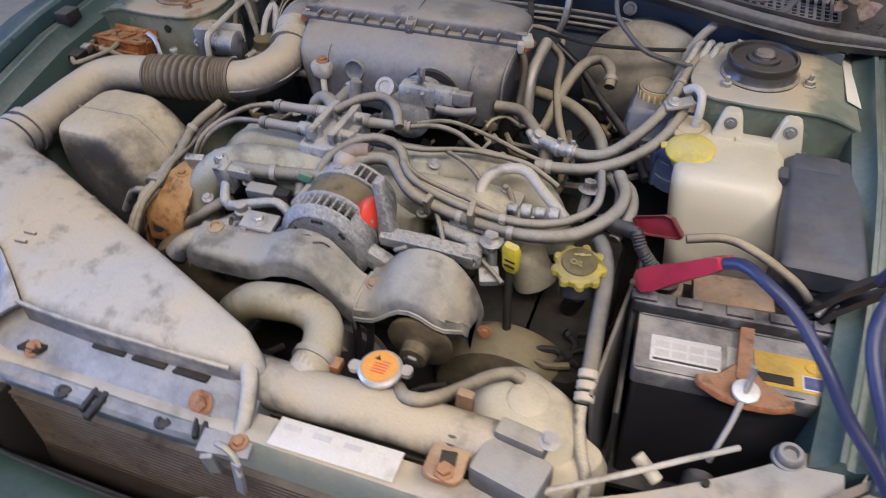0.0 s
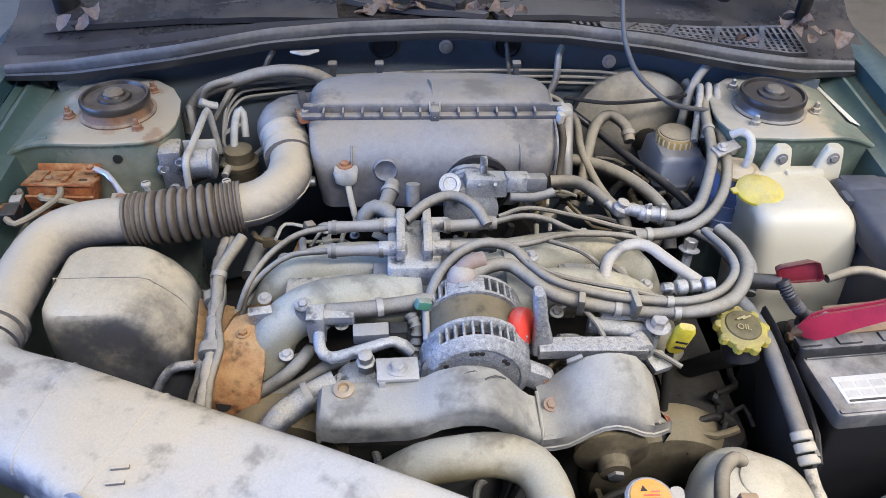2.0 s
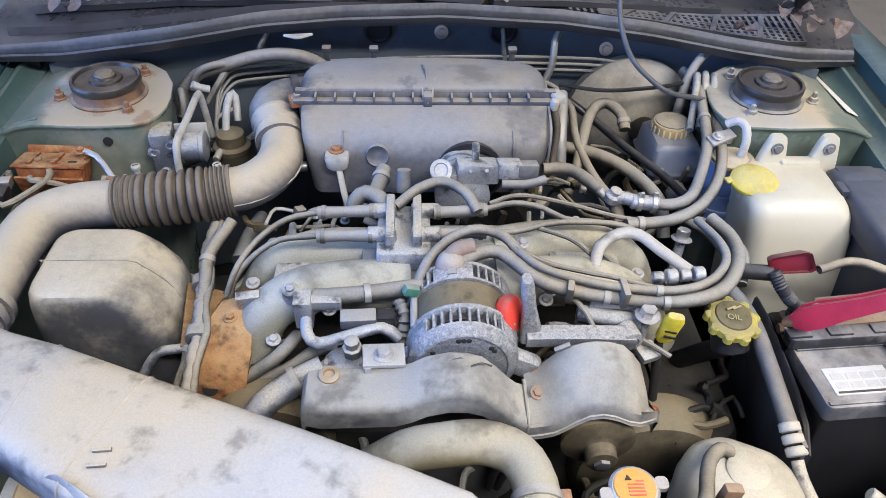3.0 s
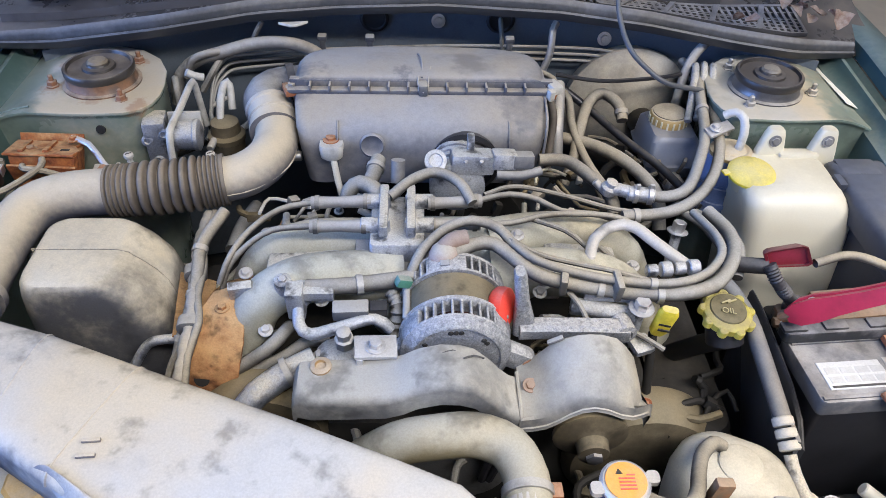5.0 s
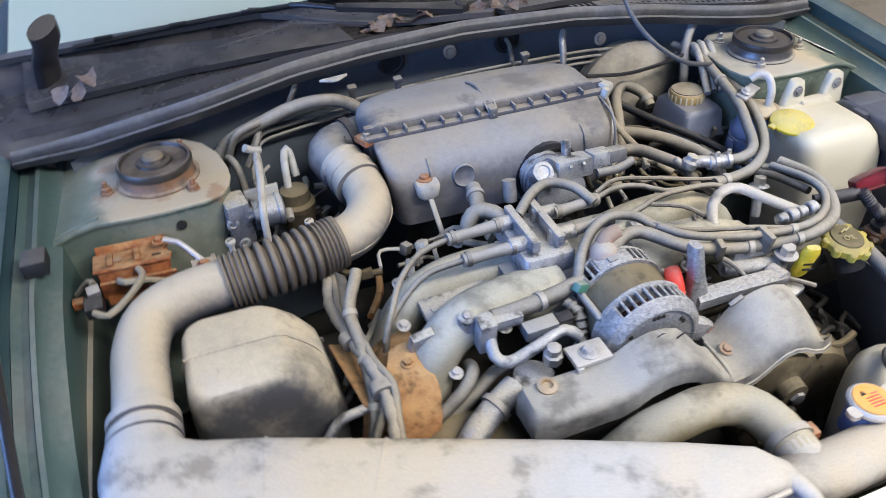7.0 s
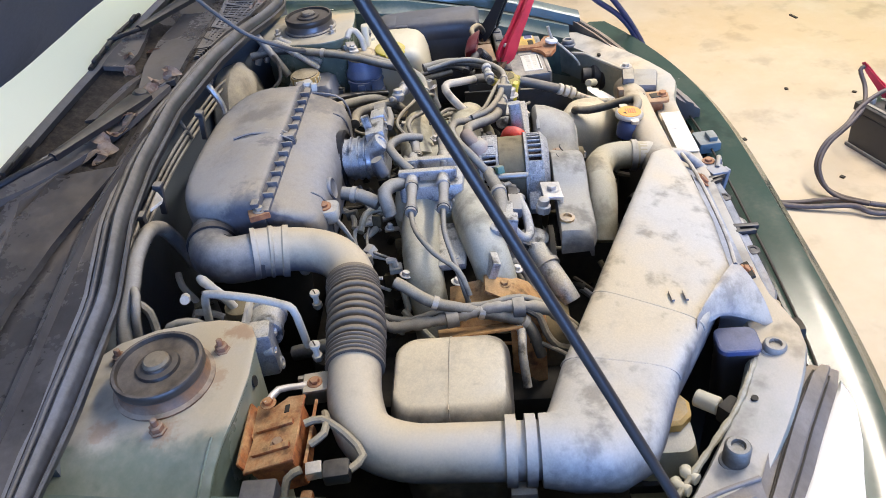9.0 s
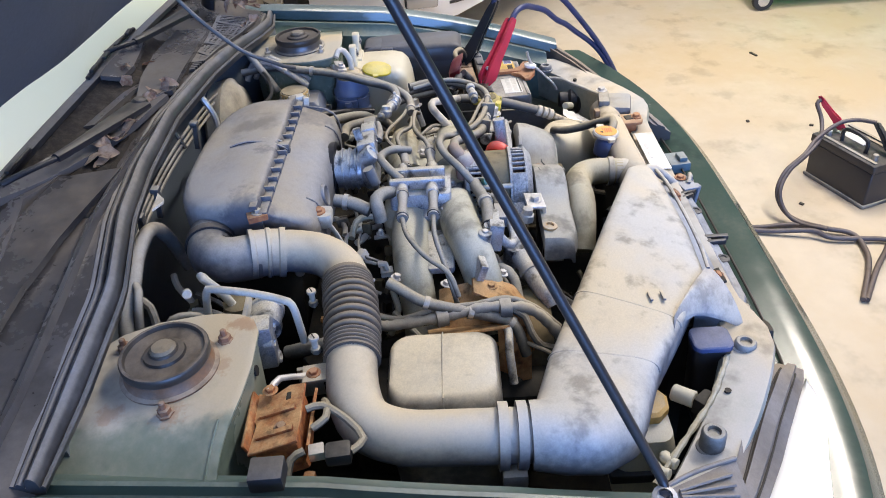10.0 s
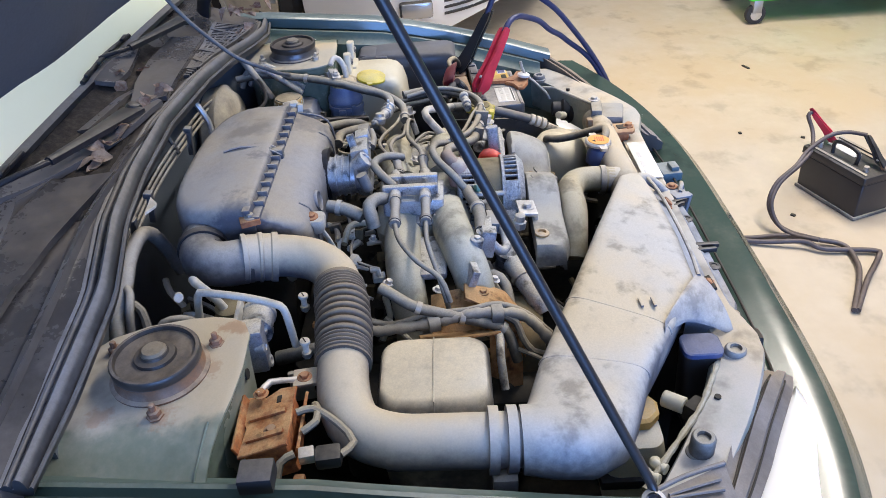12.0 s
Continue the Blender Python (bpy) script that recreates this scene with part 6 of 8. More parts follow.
for x, z in ((-0.262, 0.875), (0.002, 0.852), (0.30, 0.835)):
    b = solid("firewall_bolt", hexbolt((x, 0.203 - 0.3 * x * x, z), (0, -1, 0.2), 0.008, 0.006), ZINC, "zinc bolt with washer in the firewall", "bolt", "firewall bolts")
for x in (-0.200, -0.118, 0.125):
    pc = thing("pipe_clip", (x, 0.13, 0.80), "grey plastic pipe clip standing on the firewall", "clip", "pipe clips")
    part("stem", block((x, 0.145, 0.818), (0.010, 0.010, 0.05), (8, 0, 0), 0.002), GREY_PLASTIC, pc)
    part("head", block((x, 0.143, 0.846), (0.016, 0.014, 0.010), (8, 0, 0), 0.003), GREY_PLASTIC, pc)
# twisted bracket and cable to the right of the airbox
hose("cable_bracket", [(0.185, 0.12, 0.80), (0.195, 0.125, 0.83), (0.198, 0.14, 0.865), (0.205, 0.15, 0.875)], 0.0065, STEEL, "bent steel cable bracket on the firewall", "bracket", 8)
hose("bonnet_cable", [(0.10, 0.12, 0.80), (0.16, 0.115, 0.805), (0.20, 0.09, 0.80), (0.20, 0.06, 0.79)], 0.005, HOSE, "black cable looping by the airbox", "cable")
hose("wiring_loom", [(0.19, 0.03, 0.82), (0.215, 0.02, 0.80), (0.22, -0.02, 0.77), (0.24, -0.08, 0.74), (0.27, -0.14, 0.72)], 0.007, HOSE, "dark wiring loom beside the airbox", "wiring")
hose("wiring_loom", [(0.20, 0.05, 0.81), (0.25, 0.03, 0.78), (0.30, -0.03, 0.76), (0.36, -0.10, 0.74), (0.40, -0.17, 0.72)], 0.007, BLACKP, "black control cable across the bay", "cable")
hose("vacuum_hose", [(0.165, -0.06, 0.85), (0.175, -0.07, 0.82), (0.172, -0.085, 0.77), (0.17, -0.10, 0.74)], 0.006, BELLOWS, "dusty tan vacuum hose on the airbox side")

# ---- brake booster and master cylinder ----
bo = thing("brake_booster", (0.34, 0.15, 0.68), "dusty black brake booster drum on the firewall", "brake booster")
part("drum", lathe((0.35, 0.175, 0.715), (0, -1, 0.05), [(0.10, 0), (0.112, 0.01), (0.114, 0.03), (0.117, 0.034), (0.117, 0.042), (0.108, 0.046), (0.098, 0.06), (0.06, 0.072), (0.03, 0.075)], 44), BOOSTM, bo)
part("pushrod_neck", cyl((0.37, 0.10, 0.715), (0.375, 0.04, 0.715), 0.025), DARK, bo)
# White translucent plastic; the daylight's blue is put into its base colour
BLUEG = dusty("cloudy_blue_lit_plastic", (0.13, 0.19, 0.36), 0.4, dust=0.22, tan=(0.36, 0.36, 0.35), bump=0.05)
RESB = dusty("cloudy_tank_plastic", (0.15, 0.175, 0.235), 0.36, dust=0.16, tan=(0.34, 0.33, 0.31), bump=0.03, grit=0.08)
mr = thing("brake_reservoir", (0.384, -0.005, 0.70), "cloudy brake fluid reservoir with a tan ribbed cap", "fluid tank")
part("tank", loft([rrect(0.385, -0.01, w, d, z, 0.012, 4) for z, w, d in ((0.70, 0.075, 0.10), (0.715, 0.085, 0.115), (0.725, 0.092, 0.12), (0.73, 0.085, 0.11), (0.765, 0.08, 0.10), (0.773, 0.068, 0.085))]), RESB, mr)
part("cap", lathe((0.384, 0.0, 0.768), (0, 0, 1), [(0.030, 0), (0.0315, 0.002), (0.0315, 0.018), (0.030, 0.021), (0.024, 0.0215)], 36), dusty("tan_cap_plastic", (0.46, 0.32, 0.12), 0.5, dust=0.3), mr, "tan ribbed cap with a dark top")
cap = part("cap_top", lathe((0.384, 0.0, 0.788), (0, 0, 1), [(0.0275, 0), (0.0275, 0.003), (0.022, 0.004)], 32), HOSE, mr)
for k in range(20):
    a = 2 * math.pi * k / 20
    part("grip_rib", block((0.384 + 0.0318 * math.cos(a), 0.0318 * math.sin(a), 0.778), (0.0022, 0.003, 0.015), (0, 0, math.degrees(a)), 0.0006), WHITEP, mr)
part("sensor_wire", tube([(0.41, -0.05, 0.735), (0.40, -0.075, 0.74), (0.395, -0.07, 0.715)], 0.003, 8), HOSE, mr)
part("cylinder", cyl((0.378, 0.05, 0.70), (0.39, -0.10, 0.70), 0.017), ALU, mr)
# clutter on the right of the bay
fr = thing("clutch_reservoir", (0.446, -0.122, 0.735), "small tan topped fluid reservoir with a bent pipe", "fluid tank")
part("pot", lathe((0.443, -0.120, 0.690), (0, 0, 1), [(0.030, 0), (0.038, 0.004), (0.039, 0.060), (0.041, 0.062), (0.041, 0.070), (0.036, 0.076), (0.033, 0.088), (0.031, 0.100)], 34), BLUEG, fr)
for z in (0.708, 0.736):
    part("strap", lathe((0.443, -0.120, z), (0, 0, 1), [(0.0392, 0), (0.0412, 0.001), (0.0412, 0.009), (0.0392, 0.010)], 34), BLUEG, fr)
part("strap_lug", block((0.404, -0.114, 0.728), (0.012, 0.016, 0.030), (0, 0, 10), 0.003), BLUEG, fr)
part("side_rib", block((0.408, -0.140, 0.722), (0.008, 0.010, 0.056), (0, 0, 30), 0.002), BLUEG, fr)
part("lid", lathe((0.446, -0.122, 0.790), (0, 0, 1), [(0.0315, 0), (0.0325, 0.002), (0.0325, 0.006), (0.026, 0.010), (0.022, 0.0085), (0.018, 0.011), (0.004, 0.012)], 32), dusty("tan_pot_plastic", (0.50, 0.38, 0.20), 0.5, dust=0.3), fr, "tan pot lid")
part("pipe", tube([(0.454, -0.126, 0.798), (0.456, -0.124, 0.825), (0.454, -0.114, 0.846), (0.443, -0.104, 0.852), (0.430, -0.098, 0.842)], 0.0065, 12), PALEPIPE, fr)
cl = thing("hose_bracket", (0.42, -0.1, 0.80), "bright steel hose bracket with a bolt", "bracket")
part("strap", block((0.425, -0.105, 0.822), (0.042, 0.020, 0.005), (10, -10, 20), 0.001), ZINC, cl)
part("bolt", hexbolt((0.418, -0.108, 0.826), (0, -0.2, 1), 0.006, 0.006), ZINC, cl)
part("tail", block((0.440, -0.092, 0.815), (0.014, 0.018, 0.016), (0, 20, 40), 0.002), ZINC, cl)
for k, (dx, dy) in enumerate(((0, 0), (0.016, 0.004), (0.03, 0.0))):
    hose("fuel_pipe", [(0.405 + dx, -0.03 + dy, 0.79), (0.418 + dx, 0.01 + dy, 0.815), (0.428 + dx, 0.045 + dy, 0.835), (0.435 + dx, 0.07 + dy, 0.838), (0.445 + dx, 0.095 + dy, 0.80)], 0.0062, ALU, "dusty fuel pipe hooked over beside the strut tower", "pipe", 10, (0.4,))
hose("washer_hose", [(0.30, 0.25, 1.16), (0.292, 0.16, 1.02), (0.287, 0.089, 0.944), (0.291, 0.052, 0.913), (0.301, 0.016, 0.892), (0.324, -0.001, 0.872), (0.361, -0.016, 0.851), (0.429, 0.004, 0.828)], 0.0042, dusty("grey_washer_hose", (0.075, 0.08, 0.09), 0.45, dust=0.2, tan=(0.20, 0.20, 0.19)), "thin grey washer hose hanging over the cowl")
hose("taped_hose", [(0.405, 0.04, 0.78), (0.420, 0.07, 0.825), (0.438, 0.092, 0.848), (0.455, 0.105, 0.860), (0.475, 0.118, 0.868)], 0.0078, BOOTG, "pale taped hose rising to the firewall", n=12)
hose("taped_hose", [(0.432, 0.085, 0.843), (0.436, 0.100, 0.825), (0.434, 0.112, 0.80)], 0.0072, BOOTG, "pale taped hose branch at the firewall", n=12)
hose("clip_cable", [(0.19, 0.03, 0.84), (0.26, 0.02, 0.835), (0.33, 0.035, 0.83), (0.40, 0.06, 0.825), (0.45, 0.09, 0.82)], 0.0035, BLACKP, "thin black cable before the brake booster", "cable", 8)

# ---- washer tank, fuse box ----
tank = thing("washer_tank", (0.52, -0.19, 0.5), "white plastic washer fluid tank, yellow cap", "fluid tank")
part("body", loft([rrect(cx, cy, w, d, z, 0.026, 6) for z, cx, cy, w, d in ((0.50, 0.535, -0.20, 0.145, 0.125), (0.64, 0.532, -0.197, 0.162, 0.140), (0.745, 0.520, -0.190, 0.160, 0.138), (0.775, 0.514, -0.187, 0.153, 0.130), (0.790, 0.509, -0.184, 0.141, 0.118), (0.797, 0.507, -0.182, 0.124, 0.101))]), WHITEP, tank)
for x in (0.501, 0.582):
    lg = part("mount_lug", loft([rrect(x, -0.128, w, 0.016, z, 0.005, 3) for z, w in ((0.775, 0.050), (0.800, 0.043), (0.830, 0.030), (0.838, 0.024), (0.840, 0.018))]), WHITEP, tank)
    part("bolt", hexbolt((x, -0.136, 0.822), (0, -1, 0.15), 0.006, 0.004), GREY_PLASTIC, lg)
part("lug_rib", block((0.543, -0.135, 0.796), (0.06, 0.02, 0.014), (0, 0, 0), 0.004), WHITEP, tank)
part("filler_neck", cyl((0.455, -0.183, 0.77), (0.455, -0.185, 0.797), 0.023), WHITEP, tank)
wcap = part("cap", lathe((0.455, -0.184, 0.793), (-0.05, -0.14, 1), [(0.030, 0), (0.0345, 0.002), (0.0345, 0.006), (0.030, 0.010), (0.020, 0.013), (0.004, 0.014)], 36), YELLOW, tank, "yellow flip cap")
part("cap_tab", block((0.421, -0.182, 0.797), (0.016, 0.012, 0.004), (0, -6, 10), 0.001), YELLOW, wcap)
part("cap_tab", block((0.489, -0.199, 0.794), (0.014, 0.012, 0.004), (0, 4, -10), 0.001), YELLOW, wcap)
FUSEM = dusty("dusty_fuse_lid_plastic", (0.035, 0.04, 0.055), 0.35, dust=0.22, tan=(0.15, 0.155, 0.17), bump=0.03, scale=5, mottle=0.8, grit=0.06)
fuse = thing("fuse_box", (0.635, -0.25, 0.6), "black plastic fuse box with a flat dusty lid", "fuse box")
part("body", slab(0.637, -0.262, 0.58, 0.755, 0.085, 0.22, 0.012), FUSEM, fuse)
part("lid", loft([rrect(0.635, -0.26, w, d, z, 0.014, 4) for z, w, d in ((0.755, 0.10, 0.24), (0.785, 0.102, 0.244), (0.793, 0.092, 0.232), (0.797, 0.08, 0.215))]), FUSEM, fuse)
part("lid_latch", block((0.583, -0.20, 0.78), (0.012, 0.028, 0.036), (0, 0, 0), 0.003), FUSEM, fuse)
part("lid_step", block((0.625, -0.165, 0.792), (0.06, 0.04, 0.012), (0, 0, 0), 0.004), FUSEM, fuse)

# ---- oil filler, dipstick ----
oil = thing("oil_filler", (0.352, -0.43, 0.62), "black oil filler neck with a yellow rimmed cap", "oil filler")
part("neck", tube([(0.355, -0.442, 0.715), (0.353, -0.434, 0.730), (0.352, -0.428, 0.745)], lambda u: 0.0235 + 0.003 * (u > 0.6), 22), BLACKP, oil)
part("filler_pipe", tube([(0.335, -0.36, 0.60), (0.350, -0.405, 0.67), (0.355, -0.441, 0.72)], 0.0135, 16), DARK, oil)
AX = Vector((0.04, -0.16, 1)).normalized()
part("cap_rim", lathe((0.352, -0.427, 0.744), AX, [(0.025, 0), (0.0298, 0.002), (0.0305, 0.012), (0.0275, 0.015), (0.0225, 0.016)], 40), OILY, oil, "dirty yellow cap rim")
fx, fy, fz = frame_of(AX)
for k in range(9):
    a = 2 * math.pi * k / 9
    c = Vector((0.352, -0.427, 0.744)) + AX * 0.007 + (fx * math.cos(a) + fy * math.sin(a)) * 0.0300
    part("grip", cyl(c - AX * 0.006, c + AX * 0.0065, 0.0062, n=12), OILY, oil)
part("cap_disc", lathe((0.352, -0.427, 0.758), AX, [(0.0215, 0), (0.0235, 0.002), (0.0222, 0.004), (0.017, 0.0045), (0.004, 0.0045)], 36), dusty("cap_face_plastic", (0.11, 0.095, 0.045), 0.5, dust=0.18, tan=(0.24, 0.20, 0.11), scale=40), oil, "dusty dark cap face")


def lettering(text, place, size, mat, parent):
    cu = bpy.data.curves.new("lettering", 'FONT')
    cu.body, cu.size, cu.extrude, cu.align_x, cu.align_y = text, size, 0.0004, 'CENTER', 'CENTER'
    cu.materials.append(mat)
    ob = new("lettering", cu)
    ob.parent = parent
    ob.matrix_parent_inverse = Matrix.Translation(-parent.location)
    ob.matrix_basis = place
    return ob


INK = dusty("worn_ink", (0.38, 0.32, 0.13), 0.6, dust=0.1, bump=0)
base = Vector((0.350, -0.436, 0.7635))
lettering("OIL", pose(base.x, base.y + 0.002, base.z + 0.0004, 9, 2, -8), 0.0115, INK, oil)
for p in ((0.350, -0.420, 0.7665), (0.358, -0.419, 0.7662)):
    part("emblem_bar", block(p, (0.014, 0.0025, 0.0012), (9, 2, 25), 0.0004), INK, oil)
dip = thing("dipstick", (0.265, -0.45, 0.62), "yellow dipstick handle on a dark tube", "dipstick")
part("handle", loft([rrect(0, 0, w, d, z, 0.006, 3, m=pose(0.266, -0.445, 0.757, 10, 6, -10)) for z, w, d in ((-0.028, 0.016, 0.009), (-0.020, 0.023, 0.013), (0.018, 0.026, 0.013), (0.026, 0.020, 0.010))]), YELLOW, dip)
for k in range(3):
    part("print_bar", block((0.266, -0.4528 + 0.0014 * k, 0.748 + 0.008 * k), (0.015, 0.0016, 0.0036), (10, 6, -10), 0.0003), BLACKP, dip)
part("tube", tube([(0.262, -0.435, 0.725), (0.263, -0.445, 0.69), (0.268, -0.46, 0.62)], 0.006, 10), DARK, dip)

# ---- air conditioning line by the battery ----
RUBBERG = dusty("grey_hose_rubber", (0.075, 0.078, 0.085), 0.4, dust=0.34, tan=(0.25, 0.24, 0.22), mottle=0.8)
acl = thing("ac_line", (0.40, -0.50, 0.62), "dusty air conditioning hose with a crimped joint", "hose")
part("rubber", tube([(0.365, -0.365, 0.75), (0.377, -0.383, 0.745), (0.388, -0.424, 0.735), (0.392, -0.478, 0.72), (0.398, -0.548, 0.694)], 0.0108, 14), RUBBERG, acl)
for k in range(3):
    u = 0.545 + 0.013 * k
    part("crimp", cyl((0.3965 + 0.001 * k, -u, 0.697 - 0.006 * k), (0.3975 + 0.001 * k, -u - 0.010, 0.692 - 0.006 * k), 0.0125), PALEPIPE, acl)
part("metal_end", tube([(0.398, -0.585, 0.678), (0.401, -0.605, 0.666), (0.412, -0.635, 0.65), (0.424, -0.66, 0.64), (0.424, -0.70, 0.635)], 0.0075, 12), ALU, acl)
part("shroud", block((0.423, -0.46, 0.61), (0.006, 0.24, 0.17), (0, -6, -4), 0.002), RUBBERG, acl, "black plastic splash panel")

# taped loom along the firewall, screws and a small bracket by the bellows
hose("loom_branch", [(-0.316, 0.123, 0.845), (-0.305, 0.118, 0.868), (-0.295, 0.122, 0.882)], 0.0045, HOSE, "short wiring branch with a clip", "wiring", 8)
hose("loom_branch", [(-0.365, 0.115, 0.829), (-0.372, 0.098, 0.820), (-0.38, 0.08, 0.81), (-0.40, 0.07, 0.78)], 0.006, HOSE, "thin taped wiring branch", "wiring", 8)
for p in ((-0.343, -0.138, 0.793), (-0.454, -0.158, 0.804)):
    sb = solid("clamp_screw", cyl((p[0], p[1], p[2] - 0.030), (p[0], p[1], p[2] - 0.003), 0.0042, n=12), PALEPIPE, "pale upright clamp screw by the bellows", "screw", "clamp screws")
    part("head", lathe((p[0], p[1], p[2] - 0.004), (0, -0.1, 1), [(0.0065, 0), (0.0072, 0.002), (0.0066, 0.005), (0.003, 0.006)], 16), PALEPIPE, sb)
    part("head_slot", block((p[0], p[1], p[2] + 0.0018), (0.009, 0.0018, 0.0012), (0, 0, 30), 0.0003), DARK, sb)
    part("nut", lathe((p[0], p[1], p[2] - 0.026), (0, 0, 1), [(0.007, 0), (0.007, 0.007), (0.004, 0.008)], 6), STEEL, sb)
pbk2 = thing("pipe_bracket", (-0.49, -0.165, 0.75), "small steel bracket with a bolt beside the pipe", "bracket")
part("plate", block((-0.492, -0.168, 0.776), (0.034, 0.046, 0.005), (0, 6, 8), 0.001), STEEL, pbk2)
part("bolt", hexbolt((-0.495, -0.160, 0.779), (0, 0, 1), 0.006, 0.006), RUST, pbk2)
part("leg", block((-0.480, -0.150, 0.75), (0.006, 0.03, 0.05), (0, 0, 8), 0.001), STEEL, pbk2)
solid("seal_lug", plate([(-0.262, 0.088), (-0.215, 0.094), (-0.232, 0.080), (-0.242, 0.078)], 0.893, 0.897, 0.001), PALEPIPE, "pale metal lug under the hood seal", "lug")

# ---- car battery ----
bat = thing("battery", (0.555, -0.445, 0.48), "black car battery with labels and corroded terminals", "battery")
BT = pose(0.556, -0.445, 0, 0, 0, 4)
part("case", slab(0, 0, 0.49, 0.690, 0.228, 0.168, 0.006, 0.003, m=BT), BLACKP, bat)
TOPP = dusty("grey_battery_top", (0.085, 0.088, 0.095), 0.32, dust=0.30, tan=(0.40, 0.38, 0.35), bump=0.04, scale=20, mottle=1.0)
part("top", slab(0, -0.03, 0.686, 0.714, 0.236, 0.112, 0.008, 0.004, m=BT), TOPP, bat)
part("top", slab(0, 0.055, 0.686, 0.706, 0.234, 0.062, 0.008, 0.003, m=BT), DARK, bat, "grimy rear of the battery top")
LABELW = dusty("worn_white_label", (0.74, 0.74, 0.72), 0.4, dust=0.08, bump=0.02)
LABELY = dusty("yellow_label", (0.72, 0.45, 0.05), 0.4, dust=0.06, bump=0.02)
SILVER = dusty("silver_label", (0.55, 0.53, 0.47), 0.4, 0.3, dust=0.2, bump=0.02)
PAPERG = dusty("grey_print", (0.60, 0.60, 0.58), 0.4, dust=0.08, bump=0.0)
part("top_rib", turned(block((-0.02, 0.008, 0.7145), (0.19, 0.006, 0.004), b=0.0012), BT), TOPP, bat)
part("top_rib", turned(block((-0.02, -0.079, 0.7145), (0.19, 0.006, 0.003), b=0.001), BT), TOPP, bat)
lw = part("white_label", turned(block((-0.058, -0.047, 0.7146), (0.082, 0.042, 0.0014), b=0.0003), BT), LABELW, bat, "worn white label")
for k in range(4):
    for j in range(2):
        part("print_bar", turned(block((-0.085 + 0.020 * k, -0.040 - 0.014 * j, 0.7156), (0.017, 0.010, 0.0004), b=0), BT), PAPERG, lw)
part("print_bar", turned(block((-0.058, -0.0645, 0.7156), (0.075, 0.003, 0.0006), b=0), BT), BLACKP, lw)
part("bare_strip", turned(block((0.004, -0.046, 0.7146), (0.028, 0.046, 0.0012), b=0.0003), BT), SILVER, bat)
ly = part("yellow_label", turned(block((0.066, -0.046, 0.7148), (0.090, 0.052, 0.0014), b=0.0003), BT), LABELY, bat, "yellow and black label")
BLUEL = dusty("blue_label", (0.06, 0.08, 0.28), 0.4, dust=0.05, bump=0)
part("print_panel", turned(block((0.086, -0.058, 0.7160), (0.026, 0.022, 0.0008), b=0.0002), BT), LABELW, ly)
part("print_panel", turned(block((0.086, -0.058, 0.7165), (0.021, 0.017, 0.0008), b=0.0002), BT), BLUEL, ly)
part("print_bar", turned(block((0.042, -0.060, 0.7160), (0.044, 0.013, 0.0006), b=0.0002), BT), DARK, ly)
part("vent_plug", turned(lathe((0.086, -0.034, 0.7148), (0, 0, 1), [(0.0085, 0), (0.0085, 0.0025), (0.005, 0.003), (0.004, 0.002)], 20), BT), LABELY, ly)
TRAYM = dusty("black_tray_plastic", (0.03, 0.032, 0.038), 0.4, dust=0.22, tan=(0.20, 0.195, 0.19), scale=14, mottle=0.9)
try_ = thing("battery_tray", (0.44, -0.45, 0.48), "black plastic battery tray with a raised side wall", "tray")
part("side_wall", loft([[Vector((x, y, 0.50)), Vector((x - 0.004, y, z)), Vector((x - 0.001, y, z + 0.004)), Vector((x + 0.003, y, z)), Vector((x + 0.004, y, 0.50))] for x, y, z in ((0.424, -0.350, 0.715), (0.4265, -0.385, 0.712), (0.430, -0.440, 0.700), (0.433, -0.490, 0.688), (0.436, -0.530, 0.668), (0.438, -0.555, 0.640))]), TRAYM, try_)
part("floor_plate", block((0.55, -0.445, 0.484), (0.26, 0.21, 0.012), (0, 0, 4), 0.003), TRAYM, try_)
HOLDM = dusty("black_bar_paint", (0.03, 0.032, 0.036), 0.35, 0.2, dust=0.26, tan=(0.24, 0.23, 0.22), scale=24, mottle=1.2)
bar = thing("battery_hold_down", (0.556, -0.445, 0.72), "black steel battery hold-down bar with a rusty plate", "bracket")
part("bar", turned(slab(0, 0.016, 0.716, 0.736, 0.256, 0.024, 0.006, 0.004), BT), HOLDM, bar)
for x in (-0.115, -0.06, 0.0, 0.05, 0.10):
    part("ridge", turned(block((x, 0.016, 0.7365), (0.032, 0.016, 0.006), b=0.002), BT), HOLDM, bar)
saddle = part("rusty_saddle", plate([(0.556, -0.500), (0.579, -0.500), (0.596, -0.522), (0.624, -0.534), (0.626, -0.546), (0.605, -0.556), (0.575, -0.560), (0.545, -0.556), (0.518, -0.542), (0.516, -0.530), (0.540, -0.520)], 0.717, 0.724, 0.003), RUST, bar, "rusty saddle plate")
part("rusty_strap", loft([rrect(0.5675, -0.47, w, 0.11, z, 0.004, 2) for z, w in ((0.719, 0.018), (0.726, 0.016))]), RUST, bar, "rusty strap")
nut = part("white_nut", lathe((0.570, -0.547, 0.730), (0.05, -0.15, 1), [(0.014, 0), (0.0150, 0.002), (0.0150, 0.006), (0.010, 0.009)], 24), dusty("white_nylon", (0.82, 0.82, 0.80), 0.4, dust=0.04, bump=0.02), bar, "white plastic wing nut")
part("hook_rod", tube([(0.572, -0.540, 0.768), (0.570, -0.549, 0.74), (0.563, -0.575, 0.715), (0.552, -0.602, 0.69), (0.548, -0.610, 0.675)], 0.0035, 8), STEEL, bar)
